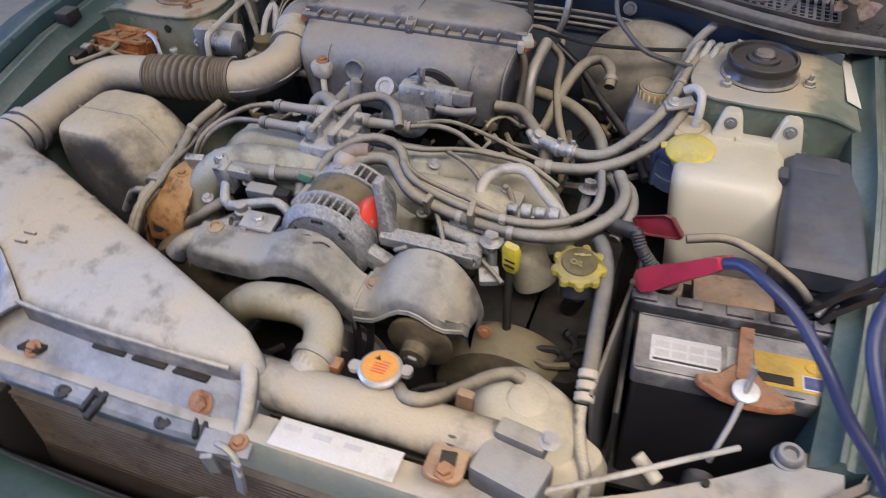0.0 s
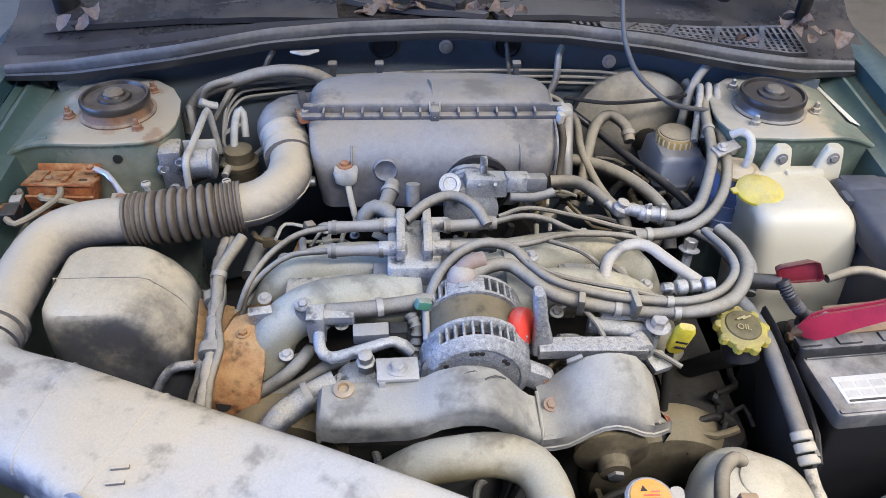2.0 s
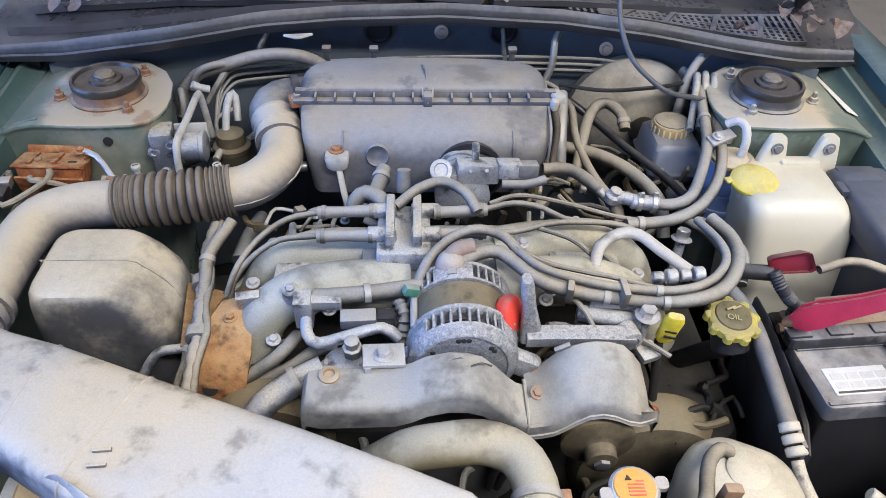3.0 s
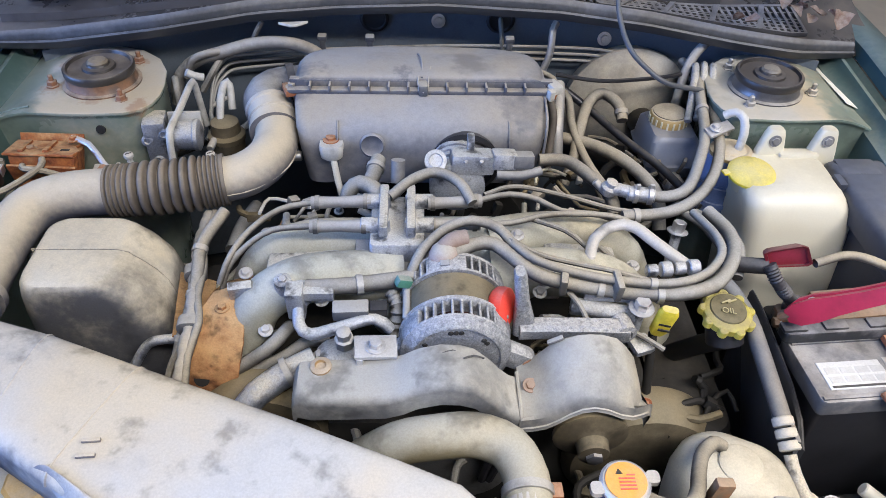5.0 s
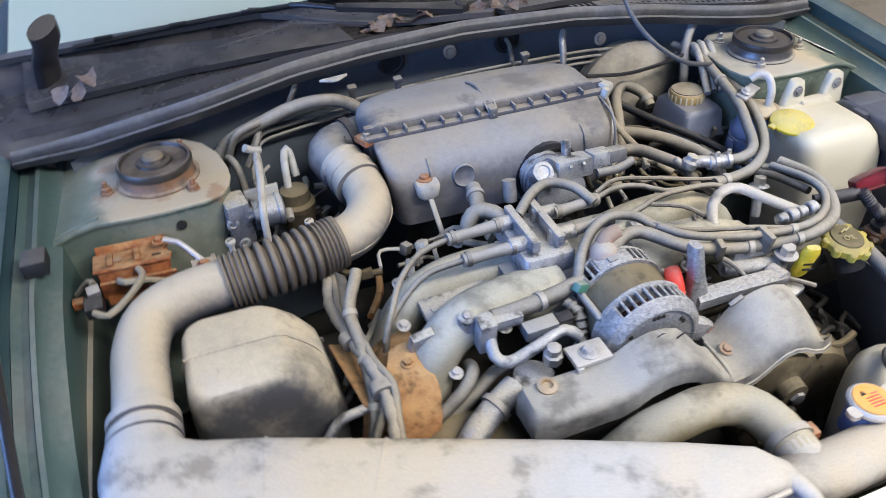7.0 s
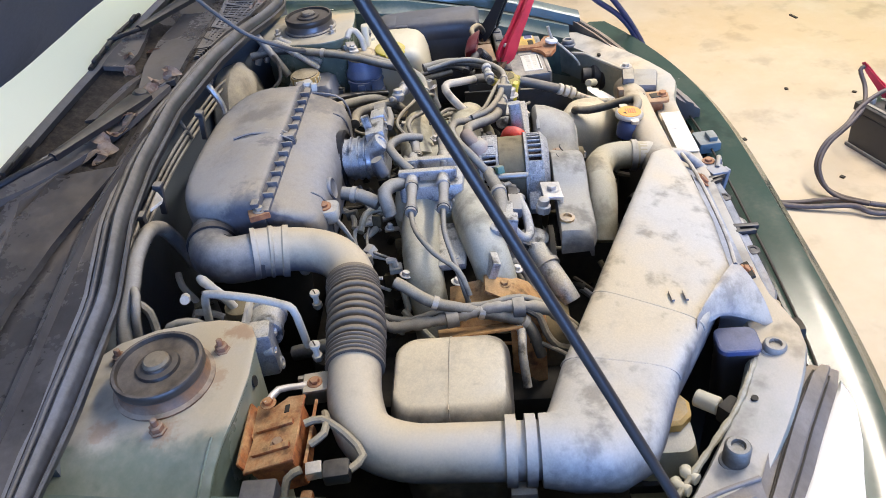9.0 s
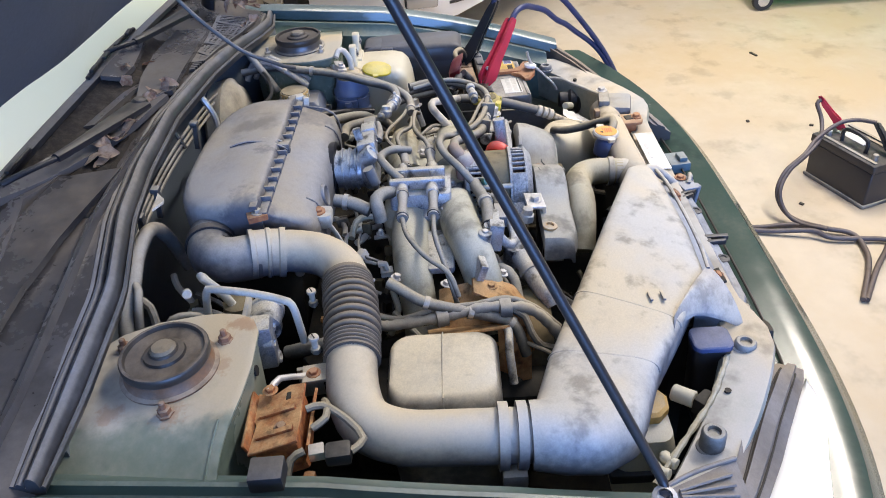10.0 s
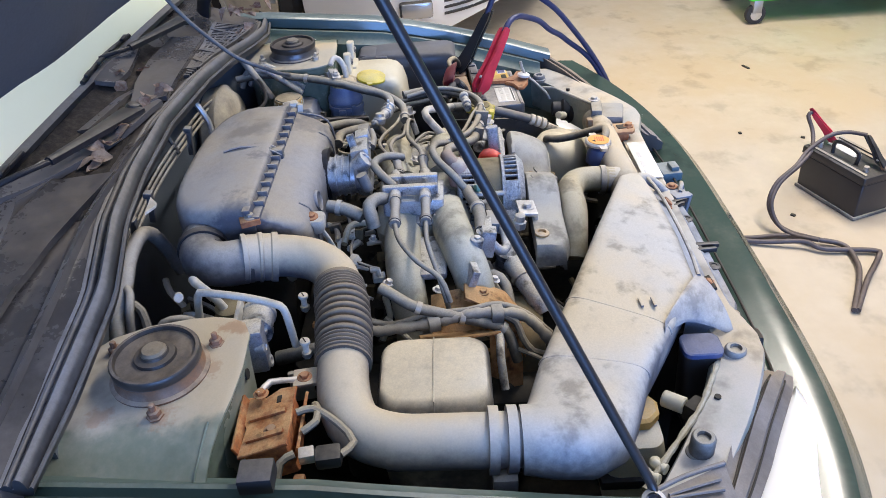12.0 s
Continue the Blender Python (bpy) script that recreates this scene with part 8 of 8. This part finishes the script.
# fan-shaped prop bracket at the rod's foot
pbk = thing("prop_bracket", (-0.67, -0.60, 0.74), "grey ribbed plastic prop rod bracket", "bracket")
rows = []
for u in range(7):
    y = -0.545 - 0.018 * u
    rows.append([Vector((-0.712, y, 0.772 - 0.004 * u)), Vector((-0.700 + 0.010 * u, y, 0.776 - 0.004 * u)), Vector((-0.700 + 0.010 * u, y, 0.765 - 0.004 * u)), Vector((-0.712, y, 0.764 - 0.004 * u))])
part("web", loft(rows), TRIMG, pbk)
for k in range(4):
    part("rib", tube([(-0.703 + 0.004 * k, -0.575, 0.7705), (-0.7035 + 0.0085 * k, -0.605, 0.7645), (-0.704 + 0.0135 * k, -0.640, 0.7565)], 0.0022, 6), TRIMG, pbk)
part("edge_rib", tube([(-0.694, -0.550, 0.777), (-0.664, -0.600, 0.766), (-0.640, -0.652, 0.754)], 0.0030, 8), TRIMG, pbk)
part("pivot", lathe((-0.700, -0.556, 0.770), (-0.2, 0, 1), [(0.013, 0), (0.013, 0.008), (0.008, 0.010), (0.007, 0.006)], 22), ZINC, pbk)
rod = thing("hood_prop_rod", (-0.69, -0.557, 0.775), "black steel hood prop rod, raised", "prop rod")
part("rod", tube([(-0.700, -0.556, 0.778), (-0.686, -0.557, 0.782), (-0.672, -0.512, 0.878), (-0.640, -0.414, 1.083), (-0.608, -0.316, 1.288), (-0.574, -0.212, 1.507)], 0.0054, 12), BLACKP, rod)

# right fender furniture and the marks on it
for y in (-0.147, 0.112):
    fs = solid("fender_pad", block((-0.690, y, 0.832), (0.030, 0.036 if y < 0 else 0.028, 0.022), (0, 0, 2), 0.003), RUBBER, "black rubber hood rest pad on the fender rail", "rubber pad", "fender pads")
PINK = dusty("pink_marker", (0.62, 0.17, 0.20), 0.6, dust=0.0, bump=0)
mk = thing("marker_writing", (-0.77, 0.05, 0.842), "pink marker strokes on the fender", "writing")
for x, y, w, r in ((-0.768, 0.150, 0.030, 12), (-0.772, 0.118, 0.020, 80), (-0.766, 0.090, 0.030, -10), (-0.776, 0.058, 0.028, 70), (-0.768, 0.030, 0.028, 15), (-0.773, 0.002, 0.020, -75), (-0.768, -0.030, 0.030, -12), (-0.778, -0.060, 0.020, 85)):
    part("stroke", block((x, y, 0.8438 + fender_drop(y)[0] - 0.25 * max(0.0, -0.765 - x)), (w, 0.0034, 0.0012), (0, 3, r), 0.0004), PINK, mk)

# ---- cowl: grille, wipers, leaves ----
def cowl_z(x, y):
    """Height of the cowl panel's face."""
    y0, z0 = seal_y(x), seal_z(x) - 0.012
    u = min(1.0, max(0.0, (y - y0) / (0.338 - 0.05 * x * x - y0)))
    return z0 + (0.935 - z0) * u - float(np.interp(u, (0.0, 0.12, 0.4, 0.7, 1.0), (0.004, -0.004, 0.010, 0.016, 0.0)))


def grill_back(x):
    return 0.135 + 0.107 * x


def grill_bar(bm, p, q, w):
    a, b = Vector((*p, cowl_z(*p) + 0.007)), Vector((*q, cowl_z(*q) + 0.007))
    side = (b - a).cross(Vector((0, 0, 1))).normalized() * w / 2
    lo = Vector((0, 0, -0.006))
    loft([[v + side, v - side, v - side + lo, v + side + lo] for v in (a, b)], bm)


GRILM = dusty("grey_grille_plastic", (0.060, 0.061, 0.068), 0.34, dust=0.28, tan=(0.24, 0.235, 0.235), scale=16, mottle=0.8, bump=0.03)
gr = thing("cowl_grille", (0.45, 0.12, 0.905), "dark grey plastic cowl grille with slots and mesh", "grille")
GRID = [0.145 + 0.0125 * i for i in range(40)]


def grill_y(x, u):
    """From the grille's front edge (0) to its rear edge (1)."""
    return seal_y(x) + 0.032 + (grill_back(x) - seal_y(x) - 0.032) * u


bm = BM()
for x in GRID:
    if grill_y(x, 1) > grill_y(x, 0) + 0.01:
        grill_bar(bm, (x, grill_y(x, 0)), (x, grill_y(x, 1)), 0.0052)
for a, b in zip(GRID, GRID[1:]):
    if grill_y(a, 1) < grill_y(a, 0) + 0.02:
        continue
    for u, w in ((0.0, 0.005), (0.5, 0.005), (0.76, 0.0042), (1.0, 0.009)):
        grill_bar(bm, (a, grill_y(a, u)), (b, grill_y(b, u)), w)
    for j in range(14):
        y = 0.045 + 0.0115 * j
        if grill_y(a, 0) < y < grill_y(a, 0.48):
            grill_bar(bm, (a, y), (b, y), 0.0045)
part("mesh", bm, GRILM, gr)
for x in (0.318, 0.395, 0.478, 0.562):
    part("divider", loft([[Vector((x + k * 0.014 + s, grill_y(x, u), cowl_z(x, grill_y(x, u)) + h)) for s, h in ((-0.006, 0.0), (-0.005, 0.009), (0.005, 0.009), (0.006, 0.0))] for k, u in ((-1, 0.0), (0, 0.5), (1, 1.0))]), GRILM, gr)


def wedge(p, q, w0, w1, h):
    """A flat tapering arm from its pivot to its joint, softly ridged along the middle."""
    p, q = Vector(p), Vector(q)
    side = (q - p).cross(Vector((0, 0, 1))).normalized()
    rows = []
    for k in range(9):
        u = k / 8
        c, w = p.lerp(q, u), w0 + (w1 - w0) * u
        rows.append([c + side * a * w + Vector((0, 0, b * h)) for a, b in ((-1, -0.6), (-1, 0.5), (-0.5, 0.9), (0.2, 1.0), (1, 0.4), (1, -0.6))])
    return loft(rows)


for base_, joint, elbow, bl_ in (((0.505, 0.226, 0.945), (0.300, 0.283, 0.952), (0.248, 0.326, 0.952), ((0.395, 0.318, 0.948), (0.135, 0.318, 0.947))), ((0.02, 0.185, 0.938), (-0.19, 0.240, 0.952), (-0.26, 0.290, 0.952), ((-0.14, 0.306, 0.945), (-0.62, 0.284, 0.941)))):
    wp = thing("wiper", base_, "black windscreen wiper resting on the glass", "wiper", "wipers")
    part("arm", wedge(base_, joint, 0.022, 0.007, 0.008), BLACKP, wp)
    part("link", tube([joint, Vector(joint).lerp(Vector(elbow), 0.5) + Vector((-0.012, 0.004, 0.003)), elbow], 0.0048, 10), BLACKP, wp)
    part("blade", tube([bl_[0], (Vector(bl_[0]) + Vector(bl_[1])) / 2 + Vector((0, 0.006, 0.003)), bl_[1]], 0.0046, 8), BLACKP, wp)
    part("pivot", lathe(base_, (0, -0.3, 1), [(0.014, -0.012), (0.014, 0.006), (0.010, 0.011), (0.003, 0.012)], 18), BLACKP, wp)
    for u in (0.15, 0.4, 0.65, 0.9):
        p = Vector(bl_[0]).lerp(Vector(bl_[1]), u)
        part("yoke", block(p + Vector((0, -0.004, 0.008)), (0.03, 0.008, 0.006), (0, 0, 4), 0.002), BLACKP, wp)
# flat dark trim strips and the drain tray along the cowl
tr = thing("cowl_trim", (-0.1, 0.22, 0.93), "flat dark plastic cowl trim strips", "trim")
for pts, w in ((((-0.70, 0.20), (-0.45, 0.245), (-0.26, 0.283), (-0.05, 0.225)), 0.020), (((-0.72, 0.125), (-0.45, 0.140), (-0.308, 0.152), (-0.14, 0.152), (0.04, 0.142)), 0.005), (((-0.02, 0.265), (0.12, 0.245), (0.22, 0.20)), 0.012)):
    rows = []
    for i in range(len(pts) * 6 - 5):
        u = i / 6
        k = min(int(u), len(pts) - 2)
        p = Vector(pts[k]).lerp(Vector(pts[k + 1]), u - k)
        d = (Vector(pts[k + 1]) - Vector(pts[k])).normalized()
        n = Vector((-d.y, d.x)) * w
        rows.append([Vector((p.x + n.x * s, p.y + n.y * s, cowl_z(p.x, p.y) + h)) for s, h in ((-1, 0.0), (-0.9, 0.014), (0.9, 0.010), (1, 0.0))])
    part("strip", loft(rows), STRIPM, tr)


PANELM = dusty("smooth_panel_plastic", (0.060, 0.060, 0.066), 0.16, dust=0.12, tan=(0.19, 0.18, 0.175), scale=5, mottle=0.7, bump=0.02, grit=0.05)


def flat_panel(upper, lower, lift, mat):
    """A thin panel lying on the cowl between two edge lines."""
    rows = []
    n = 12
    for i in range(n + 1):
        u = i / n * (len(upper) - 1)
        k = min(int(u), len(upper) - 2)
        a = Vector(upper[k]).lerp(Vector(upper[k + 1]), u - k)
        b = Vector(lower[k]).lerp(Vector(lower[k + 1]), u - k)
        za, zb = cowl_z(a.x, a.y) + lift, cowl_z(b.x, b.y) + lift
        rows.append([Vector((a.x, a.y, za - 0.008)), Vector((a.x, a.y, za + 0.002)), Vector((a.x, a.y, za + 0.002)).lerp(Vector((b.x, b.y, zb)), 0.06), Vector((a.x, a.y, za)).lerp(Vector((b.x, b.y, zb)), 0.1), Vector((b.x, b.y, zb)), Vector((b.x, b.y, zb - 0.010))])
    part("panel", loft(rows), mat, tr)


flat_panel(((-0.330, 0.318), (-0.222, 0.300), (-0.128, 0.274), (-0.032, 0.240), (0.031, 0.208), (0.072, 0.160)), ((-0.340, 0.312), (-0.252, 0.286), (-0.186, 0.243), (-0.099, 0.197), (-0.041, 0.172), (0.064, 0.150)), 0.018, STRIPM)
flat_panel(((-0.700, 0.278), (-0.450, 0.268), (-0.318, 0.258), (-0.195, 0.243)), ((-0.700, 0.190), (-0.450, 0.190), (-0.354, 0.182), (-0.185, 0.150)), 0.014, COWL)
flat_panel(((0.070, 0.212), (0.17, 0.236), (0.30, 0.252), (0.46, 0.252)), ((0.088, 0.150), (0.18, 0.159), (0.30, 0.172), (0.50, 0.194)), 0.016, PANELM)
flat_panel(((0.150, 0.302), (0.22, 0.306), (0.30, 0.304), (0.36, 0.300)), ((0.165, 0.268), (0.22, 0.266), (0.30, 0.276), (0.36, 0.286)), 0.022, STRIPM)
# packed leaf dirt in the trough between the panels
rows = []
random.seed(31)
for i in range(61):
    x = -0.30 + 0.72 * i / 60
    y0, y1 = seal_y(x) + 0.040, 0.326 - 0.05 * x * x
    rows.append([Vector((x, y0 + (y1 - y0) * j / 14, cowl_z(x, y0 + (y1 - y0) * j / 14) + (0.003 + 0.006 * random.random() if 0 < j < 14 and 0 < i < 60 else -0.01))) for j in range(15)])
solid("leaf_dirt", loft(rows), LITTER, "packed brown leaf dirt lying in the cowl trough", "dirt", kind="stuff")
LEAF = dusty("dry_leaf", (0.26, 0.15, 0.11), 0.8, dust=0.30, alt=(0.42, 0.34, 0.29), tan=(0.47, 0.39, 0.33), scale=60, mottle=1.0)
random.seed(11)
spots = [(0.585, 0.135), (0.60, 0.12), (0.615, 0.13), (0.625, 0.105), (0.64, 0.12), (0.655, 0.075), (0.635, 0.155), (0.60, 0.165), (0.66, 0.10), (0.50, 0.11), (0.515, 0.09), (0.095, 0.165), (0.11, 0.155), (0.085, 0.185), (0.065, 0.18), (-0.015, 0.196), (-0.03, 0.205), (-0.005, 0.188), (-0.095, 0.20), (-0.11, 0.21), (-0.145, 0.21), (-0.08, 0.192), (0.13, 0.17), (-0.147, 0.195), (-0.06, 0.176), (-0.05, 0.185), (0.05, 0.178), (-0.13, 0.19), (0.02, 0.20), (-0.62, 0.17), (-0.64, 0.15), (-0.60, 0.18), (0.20, 0.27), (0.16, 0.26), (0.26, 0.25)]
for k, (x, y) in enumerate(spots):
    bm = BM()
    ln, w = random.uniform(0.020, 0.036), random.uniform(0.008, 0.015)
    curl = random.uniform(0.25, 0.7)
    rows = []
    for i in range(6):
        u = i / 5
        half = w * math.sin(math.pi * (0.06 + 0.9 * u)) * (1 + 0.25 * (i % 2))
        rows.append([bm.verts.new((ln * (u - 0.5), s * half, curl * (abs(s) * half) + 0.010 * math.sin(u * 3 + k))) for s in (-1, -0.4, 0.4, 1)])
    for a, b in zip(rows, rows[1:]):
        for i in range(3):
            bm.faces.new((a[i], a[i + 1], b[i + 1], b[i]))
    bmesh.ops.solidify(bm, geom=bm.faces[:], thickness=0.0007)
    bm.transform(pose(x, y, max(0.912, cowl_z(x, y) + 0.010) + random.uniform(0, 0.008), random.uniform(-30, 30), random.uniform(-30, 30), random.uniform(0, 360)))
    solid("dry_leaf", bm, LEAF, "curled dry brown leaf lying on the cowl", "leaf", "dry leaves")

# ---- beyond the car ----
fb = thing("spare_battery", (1.05, -1.7, 0), "dusty black spare battery with cables on the floor", "battery")
FM = pose(1.068, -1.722, 0, 0, 0, 20.5)
part("case", slab(0, 0, 0.0, 0.135, 0.27, 0.15, 0.006, 0.004, m=FM, taper=0.003), BLACKP, fb)
part("base_flange", slab(0, 0, 0.0, 0.014, 0.276, 0.156, 0.006, 0.003, m=FM), HOSE, fb)
part("top", slab(0, 0.004, 0.135, 0.165, 0.276, 0.150, 0.006, 0.004, m=FM), BLACKP, fb)
for y_, z_ in ((-0.074, 0.1665), (-0.052, 0.1665), (0.060, 0.1665)):
    part("top_ridge", turned(block((0.0, y_, z_), (0.25, 0.012, 0.005), b=0.0015), FM), HOSE, fb, "dusty ridge of the lid")
part("side_ledge", turned(block((0.0, -0.0755, 0.140), (0.262, 0.006, 0.010), b=0.002), FM), HOSE, fb)
part("label", turned(block((0.05, -0.02, 0.1655), (0.12, 0.035, 0.0012), b=0.0003), FM), LABELW, fb, "torn white label")
part("handle", turned(tube([(-0.05, 0.03, 0.16), (-0.05, 0.03, 0.205), (0.0, 0.03, 0.215), (0.05, 0.03, 0.205), (0.05, 0.03, 0.16)], 0.007, 8), FM), BLACKP, fb)
for x in (-0.1, 0.1):
    part("post", turned(cyl((x, 0.04, 0.16), (x, 0.04, 0.185), 0.009), FM), STEEL, fb)
clamp((1.165, -1.700, 0.180), (1.169, -1.604, 0.292), REDP, "red jumper clamp lying on the spare battery", (0.3, 0.4, 0.8))
clamp((0.962, -1.775, 0.178), (1.057, -1.749, 0.252), BLACKP, "black jumper clamp on the spare battery", (0.8, 0.4, 0))

wc = thing("white_car", (2.9, 0.7, 0), "white car parked in the next bay", "car")
WM = pose(2.86, 0.70, 0, 0, 0, -34)


def car_ring(y, w, z0, z1, lean):
    """One upright cross-section of the car, y back from the front wheel, x across from its near side."""
    return [WM @ Vector((lean + p, y, z)) for p, z in ((0.05, z0), (-0.01, z0 + 0.05), (-0.03, (z0 + z1) / 2), (-0.01, z1 - 0.12), (0.06, z1), (w - 0.06 - 2 * lean, z1), (w + 0.01 - 2 * lean, z1 - 0.12), (w + 0.03 - 2 * lean, (z0 + z1) / 2), (w + 0.01 - 2 * lean, z0 + 0.05), (w - 0.05 - 2 * lean, z0))]


rows = [car_ring(y, 1.70, z0, z1, lean) for y, z0, z1, lean in ((-1.205, 0.34, 0.58, 0.50), (-1.185, 0.27, 0.64, 0.40), (-1.12, 0.235, 0.72, 0.24), (-1.04, 0.225, 0.78, 0.12), (-0.94, 0.225, 0.82, 0.05), (-0.78, 0.23, 0.86, 0.01), (-0.42, 0.24, 0.90, 0.0))]
part("front_body", loft(rows), WHITECAR, wc)
rows = [car_ring(-0.42, 1.70, 0.72, 0.90, 0.0), car_ring(0.0, 1.70, 0.74, 0.95, -0.01), car_ring(0.42, 1.70, 0.72, 0.98, 0.0)]
part("wing_over_wheel", loft(rows), WHITECAR, wc)
rows = [car_ring(0.42, 1.70, 0.24, 0.98, 0.0), car_ring(0.8, 1.70, 0.24, 1.02, 0.0), car_ring(2.3, 1.70, 0.24, 1.05, 0.0), car_ring(3.2, 1.70, 0.26, 1.05, 0.02), car_ring(3.5, 1.70, 0.34, 0.98, 0.12)]
part("rear_body", loft(rows), WHITECAR, wc)
part("cabin", loft([rrect(0.85, 2.0, w, d, z, 0.2, 5, m=WM) for z, w, d in ((0.98, 1.6, 2.7), (1.40, 1.3, 2.0), (1.48, 1.15, 1.8))]), WHITECAR, wc)
part("wheel_well", turned(block((0.32, 0, 0.50), (0.50, 0.86, 0.48), b=0.02), WM), BLACKP, wc, "dark wheel well liner")
part("headlamp", turned(block((0.12, -1.0, 0.70), (0.26, 0.10, 0.10), (0, 0, -45), 0.03), WM), LENS, wc, "clear headlamp")
FOGL, fgn, fgp = nodes("fog_lamp_glass")
fgp.inputs["Base Color"].default_value, fgp.inputs["Roughness"].default_value, fgp.inputs["Metallic"].default_value = (0.42, 0.43, 0.45, 1), 0.18, 0.6
TYRE = dusty("tyre_rubber", (0.022, 0.022, 0.024), 0.7, dust=0.15, tan=(0.12, 0.11, 0.10))
RIM = dusty("painted_rim", (0.60, 0.55, 0.46), 0.35, 0.4, dust=0.2)


def wheel(parent, y, r):
    """An alloy wheel on the near side, its hub y back from the front wheel's."""
    m = WM @ pose(0.0, y, r)
    ty = part("wheel", turned(lathe((0.20, 0, 0), (-1, 0, 0), [(r * 0.6, 0), (r * 0.97, 0.01), (r, 0.04), (r, 0.16), (r * 0.96, 0.19), (r * 0.72, 0.205), (r * 0.66, 0.18)], 44), m), TYRE, parent)
    part("rim", turned(lathe((0.02, 0, 0), (-1, 0, 0), [(r * 0.64, 0.0), (r * 0.69, 0.025), (r * 0.66, 0.03), (r * 0.62, 0.02), (r * 0.60, -0.05), (r * 0.1, -0.055)], 44), m), RIM, ty)
    for k in range(5):
        rows = []
        for u, w, d in ((0.06, 0.19, 0.0), (0.25, 0.15, -0.004), (0.45, 0.13, 0.0), (0.63, 0.19, 0.012)):
            rows.append([Vector((d + h, s * w * r, u * r)) for s, h in ((-1, 0.014), (-0.75, -0.006), (0.75, -0.006), (1, 0.014), (1, 0.03), (-1, 0.03))])
        part("spoke", turned(loft(rows), m @ pose(0, 0, 0, 72 * k + 36, 0, 0)), RIM, ty)
    part("hub", turned(lathe((0.0, 0, 0), (-1, 0, 0), [(r * 0.15, -0.01), (r * 0.14, 0.010), (r * 0.05, 0.014)], 20), m), RIM, ty)


wheel(wc, 0.0, 0.335)
wheel(wc, 2.65, 0.335)
fog = part("fog_lamp", turned(block((0.098, -1.046, 0.358), (0.150, 0.05, 0.075), (0, 0, -48), 0.014), WM), FOGL, wc, "clear fog lamp in the bumper")
part("fog_frame", turned(block((0.103, -1.040, 0.358), (0.158, 0.05, 0.083), (0, 0, -48), 0.016), WM), TYRE, fog)
for k in range(5):
    part("bumper_slat", turned(tube([(0.225, -1.118, 0.315 + 0.030 * k), (0.30, -1.155, 0.315 + 0.030 * k), (0.42, -1.190, 0.315 + 0.030 * k), (0.60, -1.206, 0.315 + 0.030 * k), (1.10, -1.206, 0.315 + 0.030 * k)], 0.0075, 8, 0.05), WM), BLACKP, wc)
cart = thing("tool_cart", (3.2, -2.7, 0), "bright green wheeled tool cart", "tool cart")
part("cabinet", slab(3.12, -2.72, 0.13, 0.95, 0.5, 1.42, 0.02, 0.006), GREEN, cart)
for k in range(3):
    dr = part("drawer", block((2.864, -2.72, 0.32 + 0.22 * k), (0.02, 1.34, 0.20), b=0.006), GREEN, cart)
    part("handle", block((2.848, -2.72, 0.40 + 0.22 * k), (0.02, 1.2, 0.02), b=0.004), STEEL, dr)
part("blue_trim", block((3.08, -2.72, 0.965), (0.56, 1.46, 0.03), b=0.006), BLUEL, cart)
for x, y in ((2.90, -2.06), (3.34, -2.06), (2.90, -3.36), (3.34, -3.36)):
    cw = part("caster", lathe((x - 0.02, y, 0.055), (1, 0, 0), [(0.02, 0), (0.052, 0.003), (0.055, 0.01), (0.055, 0.032), (0.052, 0.038), (0.02, 0.04)], 28), TYRE, cart)
    part("hub", lathe((x - 0.025, y, 0.055), (1, 0, 0), [(0.008, 0), (0.03, 0.003), (0.03, 0.047), (0.008, 0.05)], 20), RIM, cw)
    part("fork", block((x, y, 0.10), (0.06, 0.05, 0.07), b=0.006), STEEL, cw)
for x, y, r in ((2.29, -1.81, 20), (1.53, -1.78, 60), (1.25, -1.29, 10), (0.97, -1.52, 40), (1.6, -1.55, 0)):
    solid("floor_crumb", block((x, y, 0.003), (0.05 if x > 2 else 0.016, 0.012, 0.006), (0, 0, r), 0.002), DARK, "dark crumb of debris on the floor", "debris", "floor debris")
